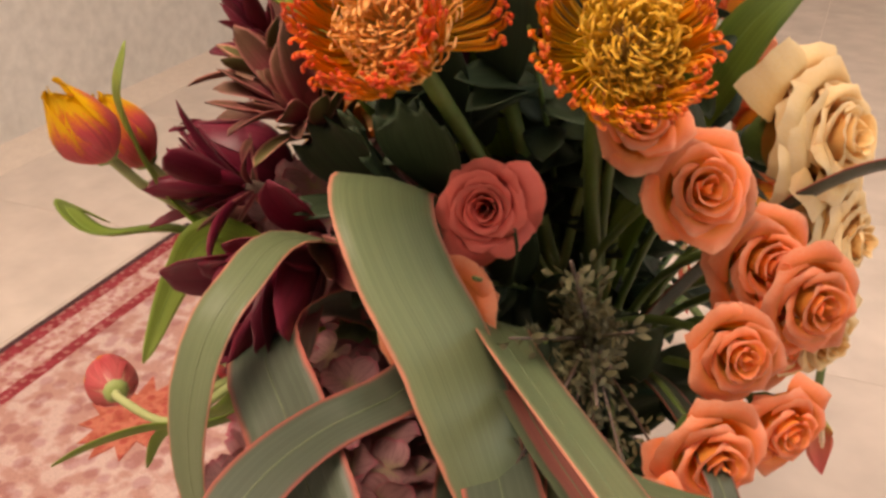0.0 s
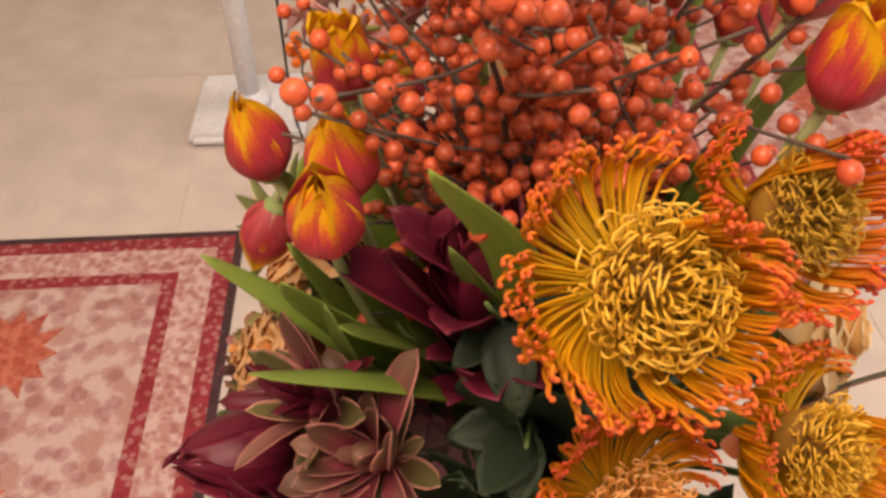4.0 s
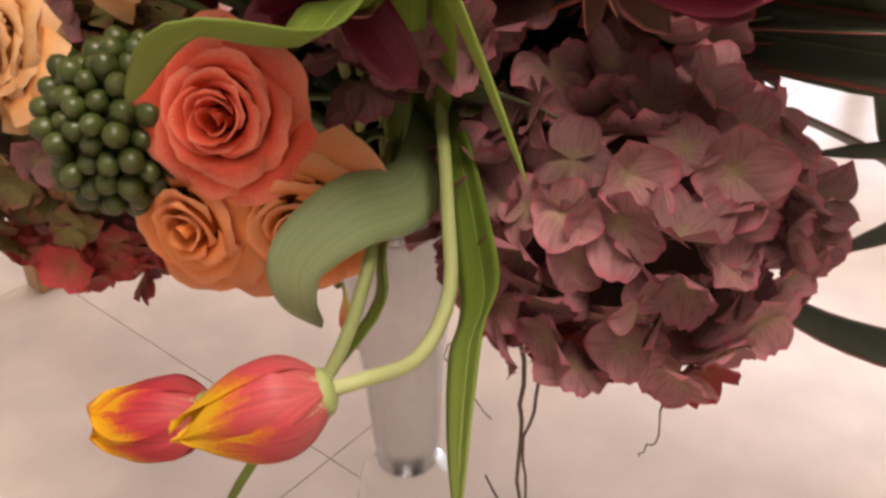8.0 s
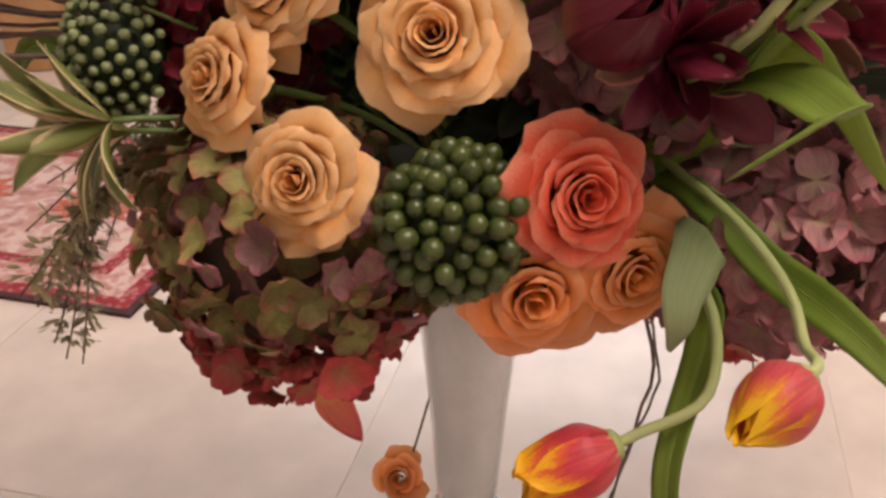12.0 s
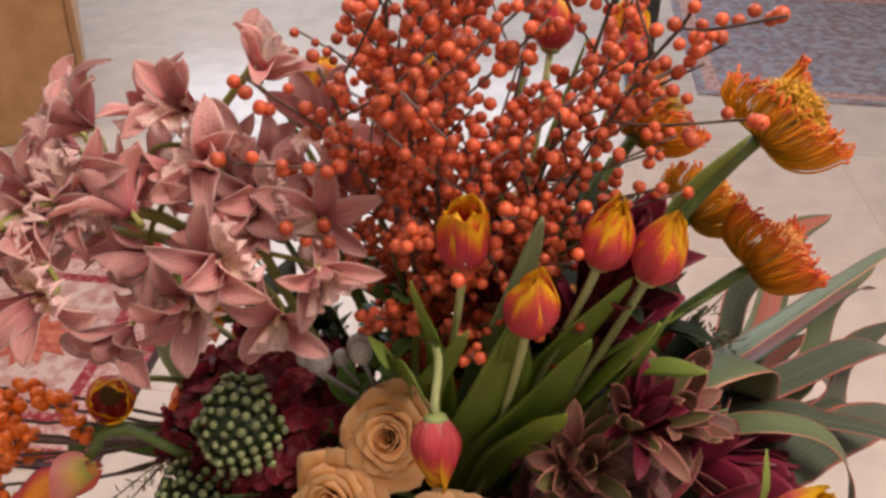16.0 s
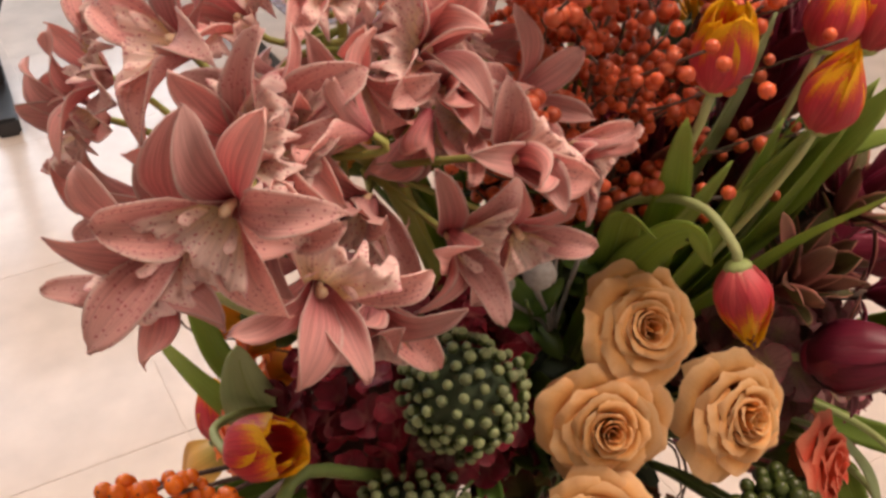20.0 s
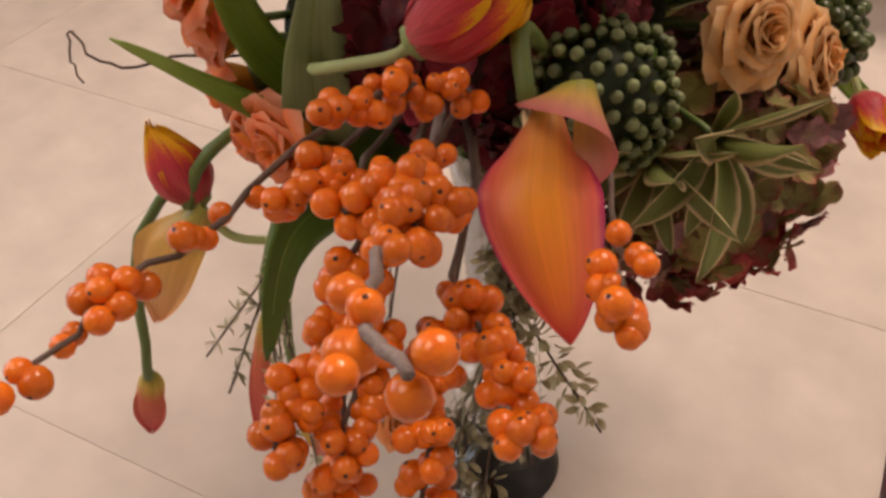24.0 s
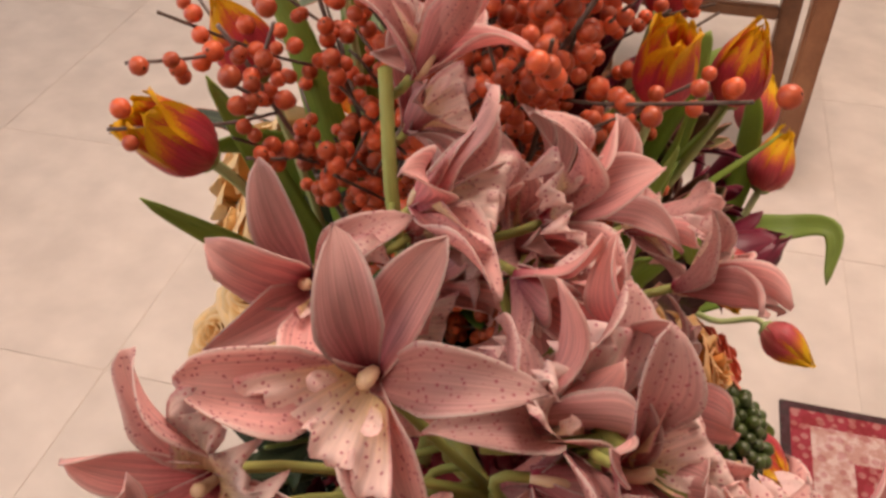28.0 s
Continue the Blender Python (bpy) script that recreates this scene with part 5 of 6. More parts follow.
for base, tip, face, w in (
    ((0.020, -0.130, 0.720), (0.034, -0.172, 0.790), (-0.1, -0.8, 0.3), 0.046),
    ((0.030, -0.150, 0.690), (0.040, -0.205, 0.750), (0.0, -0.8, 0.5), 0.042),
    ((0.030, -0.150, 0.690), (0.030, -0.225, 0.712), (-0.1, -0.5, 0.8), 0.040),
    ((0.050, -0.130, 0.740), (0.066, -0.170, 0.805), (0.2, -0.8, 0.3), 0.040),
    ((0.010, -0.150, 0.680), (0.012, -0.205, 0.740), (0.3, -0.8, 0.3), 0.046),
    ((0.060, -0.150, 0.700), (0.078, -0.190, 0.765), (0.4, -0.8, 0.3), 0.044),
    ((0.020, -0.110, 0.760), (0.028, -0.150, 0.835), (0.1, -0.8, 0.2), 0.042),
    ((0.070, -0.120, 0.760), (0.100, -0.150, 0.830), (0.5, -0.7, 0.3), 0.040),
    ((0.050, -0.120, 0.780), (0.060, -0.150, 0.860), (0.2, -0.8, 0.2), 0.038),
    ((0.090, -0.090, 0.760), (0.125, -0.110, 0.830), (0.7, -0.5, 0.3), 0.038),
):
    protea_leaf(base, tip, face, w)


# ---- green fruit clusters, silver balls ----
def fruit_cluster(label, pos, axis, radius, count, fruit, mat, tip=None, seed=1, squash=0.8):
    """A dense head of round fruits on short stalks."""
    rnd = random.Random(seed)
    ob = thing("green_berry_cluster", label, "berry cluster", "green berry heads", frame_of(pos, axis))
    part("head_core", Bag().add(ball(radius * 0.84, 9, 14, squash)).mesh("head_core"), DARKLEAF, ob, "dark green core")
    v, f, t = ball(1.0, 7, 10, 1.12)
    me = mesh_of("fruit", v, f, t)
    me.materials.append(mat)
    if tip:
        me.materials.append(tip)
        for p in me.polygons:
            p.material_index = 1 if p.center.z > 0.45 else 0
    for k in range(count):
        z = 1 - 1.5 * (k + 0.5) / count
        r, a = math.sqrt(max(0, 1 - z * z)), k * 2.39996
        d = Vector((r * math.cos(a), r * math.sin(a), z * squash))
        p = d * radius * rnd.uniform(0.88, 1.09)
        part("fruit", me, mat, ob, "", frame_of(p, d, 0, fruit * rnd.uniform(0.85, 1.1)))
    stem_for(ob, pos, axis, 0.004, GREENSTEM, 0.05, radius * 0.5)
    return ob


fruit_cluster("dense head of round olive green berries", (-0.166, -0.134, 0.572), (-0.68, -0.70, 0.15), 0.0365, 105, 0.0056, GREENBALL, None, 51)
fruit_cluster("green berry head with pale dotted tips", (-0.178, 0.076, 0.706), (-0.86, 0.25, 0.40), 0.036, 120, 0.0036, GREENBALL, GREENTIP, 52)
fruit_cluster("green berry head with pale dotted tips", (-0.208, 0.104, 0.622), (-0.88, 0.35, 0.15), 0.040, 140, 0.0036, GREENBALL, GREENTIP, 53)
silver = thing("silver_brunia", "grey silver brunia balls on short stalks", "brunia")
for p, r in (((-0.137, 0.030, 0.764), 0.0100), ((-0.108, 0.016, 0.766), 0.0092), ((-0.120, 0.004, 0.772), 0.0085), ((-0.130, 0.050, 0.752), 0.0070), ((-0.112, 0.030, 0.750), 0.0070)):
    ballp = part("silver_ball", Bag().add(ball(r, 10, 14)).mesh("silver_ball"), SILVER, silver, "", Matrix.Translation(p))
    part("stalk", Bag().add(tube(bezier((-0.08, 0.01, 0.66), (-0.09, 0.01, 0.70), (p[0] * 0.9, p[1], p[2] - 0.03), (p[0], p[1], p[2] - r * 0.8), 7), 0.0016, 6)).mesh("stalk"), SILVER, silver)
part("main_stem", Bag().add(tube(bezier((0.01, 0.0, 0.40), (-0.02, 0.01, 0.50), (-0.06, 0.01, 0.60), (-0.08, 0.01, 0.66), 8), 0.0026, 6)).mesh("main_stem"), GREENSTEM, silver)


# ---- berry branches ----
def berry_mesh(mat):
    v, f, t = lathe([(math.sin(a), -math.cos(a)) for a in (0, 0.4, 0.8, 1.2, 1.6, 2.0, 2.4, 2.75, 2.97, 3.1416)], 10)
    me = mesh_of("berry", v, f, t)
    me.materials.append(mat)
    me.materials.append(BERRY_TIP)
    for p in me.polygons:
        p.material_index = 1 if p.center.z > 0.983 else 0
    return me


BERRIES = {m.name: berry_mesh(m) for m in (BERRY, BERRY_DEEP)}


def berry_branch(label, line, count, size, mat, seed, bare=0.35, spread=2.2, twigmat=TWIG, thick=0.0022, sides=0, reach=0.05):
    """A twig with round berries set close along its outer part and along its side twigs."""
    rnd = random.Random(seed)
    ob = thing("ilex_branch", label, "berry branch", "berry branches")
    pts = smooth_line(line, 26)
    pts = [p + np.array([rnd.uniform(-1, 1) for _ in range(3)]) * 0.0018 for p in pts]
    part("twig", Bag().add(tube(pts, np.linspace(thick, thick * 0.5, 26), 6)).mesh("twig"), twigmat, ob)
    runs = [(pts, bare, count if not sides else count // 4)]
    for k in range(sides):
        i = int(26 * (bare + (0.97 - bare) * (k + 0.5) / sides))
        d = pts[i] - pts[i - 1]
        d /= np.linalg.norm(d)
        out = np.array([rnd.gauss(0, 1), rnd.gauss(0, 1), rnd.gauss(0, 0.4)])
        out -= d * (out @ d)
        out /= np.linalg.norm(out)
        far = reach * rnd.uniform(0.6, 1.25)
        sub = smooth_line([pts[i], pts[i] + (d * 0.5 + out * 0.6) * far * 0.5, pts[i] + (d * 0.8 + out * 0.8) * far], 26)
        part("side_twig", Bag().add(tube(sub[::3], thick * 0.4, 5)).mesh("side_twig"), twigmat, ob)
        runs.append((sub, 0.2, 3 * count // (4 * sides) + 1))
    for run, first, n in runs:
        for k in range(n):
            s = first + (1 - first) * (k + rnd.random()) / n
            i = min(s, 0.999) * 25
            j = min(int(i), 24)
            p = run[j] + (run[j + 1] - run[j]) * (i - j)
            d = Vector((rnd.gauss(0, 1), rnd.gauss(0, 1), rnd.gauss(0, 1))).normalized()
            part("berry", BERRIES[mat.name], mat, ob, "", frame_of(Vector(p) + d * size * rnd.uniform(1.0, spread), d, rnd.uniform(0, 6), size * rnd.uniform(0.78, 1.12)))
    return ob


for k, (mid, tip, n) in enumerate((
    ((-0.06, 0.00, 0.82), (-0.105, -0.030, 1.050), 42),
    ((-0.04, 0.03, 0.84), (-0.065, 0.020, 1.100), 40),
    ((-0.01, 0.03, 0.84), (0.000, 0.040, 1.090), 40),
    ((0.02, -0.02, 0.85), (0.045, -0.045, 1.100), 40),
    ((0.01, -0.05, 0.84), (0.030, -0.110, 1.060), 36),
    ((0.00, -0.07, 0.84), (0.010, -0.158, 1.035), 22),
    ((0.04, -0.04, 0.82), (0.130, -0.075, 0.990), 22),
    ((-0.04, -0.03, 0.80), (-0.055, -0.045, 0.935), 26),
    ((-0.05, 0.03, 0.82), (-0.125, 0.025, 0.985), 28),
    ((0.03, 0.03, 0.82), (0.085, 0.050, 1.010), 26),
    ((-0.02, -0.06, 0.80), (-0.025, -0.090, 0.900), 14),
    ((0.03, 0.06, 0.80), (0.035, 0.115, 0.930), 16),
    ((-0.03, 0.00, 0.86), (-0.030, -0.020, 1.120), 34),
)):
    berry_branch("twiggy ilex branch full of orange-red berries", [(0.004 * (k % 3), 0.003 * (k % 4), 0.42), (mid[0] * 0.4, mid[1] * 0.4, 0.64), mid, tip], int(n * 6.2), 0.0047, BERRY_DEEP, 60 + k, 0.44, 2.8, GREYTWIG if k % 4 == 3 else TWIG, 0.0024, 14, 0.095)
LOW, BEND = (0.0, 0.02, 0.42), (-0.11, 0.13, 0.60)
for k, (line, n, s, bare) in enumerate((
    ([(-0.20, 0.245, 0.662), (-0.243, 0.318, 0.668), (-0.262, 0.365, 0.668), (-0.276, 0.400, 0.662)], 17, 0.0053, 0.56),
    ([(-0.230, 0.220, 0.650), (-0.286, 0.274, 0.676), (-0.333, 0.306, 0.704), (-0.374, 0.330, 0.729), (-0.406, 0.338, 0.750)], 13, 0.0053, 0.50),
    ([(-0.20, 0.23, 0.64), (-0.262, 0.280, 0.666), (-0.282, 0.269, 0.681), (-0.307, 0.277, 0.684)], 30, 0.0056, 0.62),
    ([(-0.21, 0.22, 0.63), (-0.267, 0.282, 0.646), (-0.277, 0.296, 0.632), (-0.289, 0.320, 0.616), (-0.300, 0.336, 0.606)], 46, 0.0056, 0.50),
    ([(-0.21, 0.21, 0.63), (-0.278, 0.276, 0.639), (-0.292, 0.291, 0.623), (-0.304, 0.310, 0.597), (-0.31, 0.32, 0.56)], 46, 0.0055, 0.50),
    ([(-0.22, 0.19, 0.62), (-0.278, 0.244, 0.627), (-0.293, 0.246, 0.622), (-0.319, 0.251, 0.622), (-0.336, 0.255, 0.616), (-0.353, 0.265, 0.609)], 50, 0.0055, 0.48),
    ([(-0.23, 0.13, 0.62), (-0.290, 0.170, 0.628), (-0.330, 0.206, 0.655), (-0.353, 0.228, 0.667), (-0.362, 0.234, 0.665)], 13, 0.0055, 0.66),
    ([(-0.18, 0.17, 0.64), (-0.227, 0.196, 0.662), (-0.226, 0.225, 0.679), (-0.227, 0.253, 0.684), (-0.229, 0.271, 0.686)], 34, 0.0050, 0.52),
    ([(-0.19, 0.23, 0.64), (-0.232, 0.295, 0.660), (-0.243, 0.279, 0.670), (-0.250, 0.268, 0.668), (-0.263, 0.268, 0.670)], 34, 0.0053, 0.52),
    ([(-0.20, 0.19, 0.64), (-0.255, 0.239, 0.664), (-0.273, 0.246, 0.659), (-0.284, 0.268, 0.665)], 30, 0.0055, 0.58),
    ([(-0.22, 0.19, 0.62), (-0.293, 0.260, 0.609), (-0.319, 0.283, 0.596), (-0.33, 0.29, 0.55)], 34, 0.0055, 0.55),
    ([(-0.21, 0.22, 0.62), (-0.265, 0.280, 0.615), (-0.285, 0.300, 0.580), (-0.295, 0.310, 0.53)], 36, 0.0054, 0.50),
)):
    berry_branch("ilex branch of glossy orange berries reaching outward", [LOW, BEND, *line], n, s, BERRY, 80 + k, bare, 1.9, GREYTWIG if k == 1 else TWIG, 0.0030 if k == 1 else 0.0020)


# ---- callas ----
def calla(label, base, tip, face, width, mat, stem_from, neck=0.5, bud=False):
    """A rolled spathe from its narrow base to its pointed tip; face: the way its smooth side looks."""
    base, tip = Vector(base), Vector(tip)
    length = (tip - base).length

    def at(u, v):
        grow = min(1.0, v / 0.36)
        hw = width / 2 * (0.22 + 0.78 * math.sin(grow * math.pi / 2) ** 1.4) * max(0.0, 1 - max(0.0, (v - 0.45) / 0.55) ** 1.9) ** 0.85 * (0.75 if bud else 1.0) + 0.0004
        th = 0.55 + (2.4 if bud else 2.2) * (1 - min(1.0, v / (0.75 if bud else 0.48))) ** 1.1
        rc = hw / min(th, 1.5) if th > 1.5 else hw / th
        a = u * th
        curl = 0.16 * width * max(0.0, abs(u) - 0.72) / 0.28 * v * (1.6 - v)
        lean = 0 if bud else width * (0.45 * max(0.0, 0.45 - v) ** 1.2 + 0.34 * max(0.0, v - 0.5) ** 1.6 + 0.10 * u * grow * (1 - v))
        return (rc * math.sin(a) - lean, length * (v - 0.10 * (u * u) * v * (1 - v) * 2), rc * (math.cos(a) - 1) + 0.35 * hw * grow + curl)

    ob = thing("calla_lily", label, "calla", "calla lilies", frame_yz(base, tip - base, face))
    part("spathe", Bag().add(sheet(20, 22, at)).mesh("spathe"), mat, ob)
    if mat is CALLA:

        def rolled(u, v):
            r = width * (0.13 + 0.20 * v**1.2)
            a = 2.6 * u + 0.5
            return (-r * math.sin(a) - width * (0.34 - 0.12 * v), length * (0.0 + v * (0.24 + 0.20 * u)), r * math.cos(a) * 0.75 + width * (0.10 + 0.06 * v))

        part("rolled_throat", Bag().add(sheet(18, 10, rolled)).mesh("rolled_throat"), CALLA_THROAT, ob, "pink rolled throat, yellow green at its foot")
    part("spadix", Bag().add(tube([(0, length * s, -width * 0.10) for s in (0.05, 0.2, 0.4, 0.5)], [0.002, 0.003, 0.003, 0.001], 7)).mesh("spadix"), ORCHID_COL, ob, "yellow spadix")
    d = (tip - base).normalized()
    pts = [Vector(p) for p in stem_from] + [base - d * 0.03, base + d * 0.006]
    st = part("stem", Bag().add(tube(smooth_line([tuple(p) for p in pts], 16), 0.0042, 8)).mesh("stem"), GREENSTEM, ob, "smooth green stem")
    st.matrix_parent_inverse = ob.matrix_basis.inverted()
    return ob


calla("large orange calla with magenta edge and yellow throat", (-0.240, 0.179, 0.668), (-0.316, 0.221, 0.605), (-0.50, 0.30, 0.80), 0.060, CALLA, [(0, 0, 0.42), (-0.10, 0.06, 0.56), (-0.18, 0.12, 0.64)])
calla("peach calla drooping below the coral roses", (-0.030, 0.275, 0.520), (-0.012, 0.315, 0.425), (-0.45, 0.55, 0.4), 0.058, CALLA_PALE, [(0, 0, 0.42), (-0.02, 0.12, 0.55), (-0.03, 0.22, 0.56)])
calla("red and green calla hanging low beside the vase", (0.050, 0.322, 0.310), (0.062, 0.332, 0.230), (-0.5, 0.3, 0.3), 0.046, CALLA_RED, [(0, 0.01, 0.42), (0.02, 0.16, 0.53), (0.045, 0.29, 0.46)], bud=True)
calla("red and green calla hanging low beside the vase", (0.000, 0.213, 0.225), (0.035, 0.190, 0.118), (-0.6, -0.6, 0.2), 0.046, CALLA_RED, [(0, 0.01, 0.42), (-0.01, 0.12, 0.51), (-0.006, 0.21, 0.40)])
calla("long green and yellow calla bud hanging down", (-0.100, 0.262, 0.480), (-0.098, 0.285, 0.370), (-0.5, 0.4, 0.2), 0.022, CALLA_RED, [(0, 0.01, 0.42), (-0.04, 0.14, 0.54), (-0.09, 0.23, 0.54)], bud=True)


# ---- long blades ----
def strap(label, line, width, mat, normal=(0, 0, 1), twist=0.0, name="flax_leaf", group="flax leaves", taper=0.6, blunt=0.3, fold=0.12, cat="leaf", grow=4.0):
    ob = thing(name, label, cat, group)
    blade = part("blade", Bag().add(ribbon(line, width, normal, 30, fold, twist, 0.0007, 6, taper, blunt, grow)).mesh("blade"), mat, ob)
    if name in ("flax_leaf", "tulip_leaf"):
        spine = smooth_line(line, 31)[2:-3]
        part("midrib", Bag().add(tube(spine, np.linspace(0.0005, 0.0003, len(spine)), 5)).mesh("midrib"), RIB if name == "flax_leaf" else GREENRIB, blade, "raised midrib")
    return ob


FL = "long arching sage green flax leaf with pink edges"
FD = "long dark green flax leaf arching outward"
strap(FL, [(0.01, -0.02, 0.44), (0.02, -0.09, 0.60), (0.036, -0.160, 0.695), (0.061, -0.190, 0.725), (0.094, -0.212, 0.726), (0.120, -0.217, 0.704), (0.148, -0.215, 0.674), (0.176, -0.216, 0.630), (0.200, -0.215, 0.575), (0.22, -0.21, 0.51)], 0.052, STRAP, (0.30, -0.75, 0.28))
strap(FL, [(0.01, -0.02, 0.44), (0.045, -0.14, 0.62), (0.048, -0.230, 0.699), (0.074, -0.282, 0.701), (0.085, -0.311, 0.674), (0.093, -0.325, 0.624), (0.112, -0.325, 0.562)], 0.024, STRAP, (0.1, -0.3, 0.9))
strap(FL, [(0.01, -0.02, 0.44), (0.08, -0.13, 0.62), (0.17, -0.195, 0.675), (0.30, -0.250, 0.700), (0.43, -0.285, 0.690), (0.55, -0.30, 0.62)], 0.036, STRAP, (0, 0, 1), 0.5)
strap(FD, [(0.01, -0.02, 0.44), (0.09, -0.14, 0.59), (0.19, -0.22, 0.625), (0.33, -0.28, 0.61), (0.47, -0.31, 0.53)], 0.036, STRAP_DARK, (0, 0, 1), -0.4)
strap(FD, [(0.01, -0.02, 0.44), (0.08, -0.14, 0.575), (0.17, -0.23, 0.60), (0.250, -0.280, 0.595), (0.285, -0.288, 0.570), (0.255, -0.265, 0.545), (0.16, -0.21, 0.53)], 0.026, STRAP_DARK, (0, 0, 1))
strap(FL, [(0.01, -0.02, 0.44), (0.10, -0.14, 0.55), (0.20, -0.215, 0.525), (0.285, -0.245, 0.450), (0.280, -0.240, 0.385), (0.21, -0.205, 0.40), (0.13, -0.17, 0.46)], 0.028, STRAP_DARK, (0.3, 0, 1))
strap("reddish flax leaf with green edges arching outward", [(0.01, -0.02, 0.44), (0.08, -0.13, 0.61), (0.20, -0.205, 0.655), (0.35, -0.25, 0.655), (0.49, -0.27, 0.59)], 0.026, STRAP_RED, (0, -0.3, 1), 0.8)
strap(FD, [(0.01, -0.02, 0.44), (0.10, -0.13, 0.56), (0.21, -0.20, 0.575), (0.36, -0.25, 0.54), (0.46, -0.28, 0.44)], 0.036, STRAP_DARK, (0, 0, 1), 0.3)
strap(FL, [(0.01, -0.02, 0.44), (0.07, -0.14, 0.60), (0.134, -0.240, 0.655), (0.140, -0.280, 0.660), (0.152, -0.317, 0.660), (0.170, -0.350, 0.650), (0.19, -0.38, 0.62)], 0.028, STRAP_DARK, (0.1, -0.1, 1), 0.3)
strap(FD, [(0.02, 0.0, 0.44), (0.10, -0.10, 0.56), (0.22, -0.15, 0.545), (0.31, -0.155, 0.50), (0.33, -0.155, 0.43), (0.27, -0.14, 0.40)], 0.026, STRAP_DARK, (0.2, 0, 1), 0.2)
for tip, mat, w in (((0.50, -0.20, 0.66), STRAP_RED, 0.034), ((0.52, -0.26, 0.60), STRAP, 0.036), ((0.48, -0.30, 0.56), STRAP_DARK, 0.036), ((0.50, -0.16, 0.58), STRAP_DARK, 0.034), ((0.46, -0.22, 0.52), STRAP_RED, 0.032)):
    strap(FD if mat is STRAP_DARK else FL if mat is STRAP else "reddish flax leaf with green edges arching outward", [(0.01, -0.02, 0.44), (0.10, -0.11, 0.57), (tip[0] * 0.45, tip[1] * 0.72 - 0.05, 0.56 + (tip[2] - 0.5) * 0.45), (tip[0] * 0.75, tip[1] * 0.9, tip[2] + 0.02), tip], w, mat, (0, -0.5, 0.8))
for line, w, mat in (
    ([(0.01, -0.02, 0.44), (0.02, -0.17, 0.615), (0.06, -0.262, 0.660), (0.12, -0.285, 0.650), (0.175, -0.300, 0.632), (0.26, -0.325, 0.595), (0.36, -0.35, 0.53)], 0.042, STRAP_DARK),
):
    strap("broad flax leaf with reddish edges reaching outward", line, w, mat, (-0.1, -0.55, 0.8), 0.15)
strap("narrow bronze leaf arching between beige roses", [(0.02, 0.0, 0.44), (0.12, -0.03, 0.62), (0.205, -0.01, 0.725), (0.27, 0.02, 0.735), (0.34, 0.05, 0.70)], 0.013, STRAP_DARK, (0, 0, 1), 0.3)
strap("narrow bronze leaf arching between coral roses", [(0.02, 0.0, 0.44), (0.12, -0.06, 0.58), (0.22, -0.12, 0.62), (0.29, -0.16, 0.58), (0.34, -0.18, 0.50)], 0.014, STRAP_DARK, (0, 0, 1), 0.3)

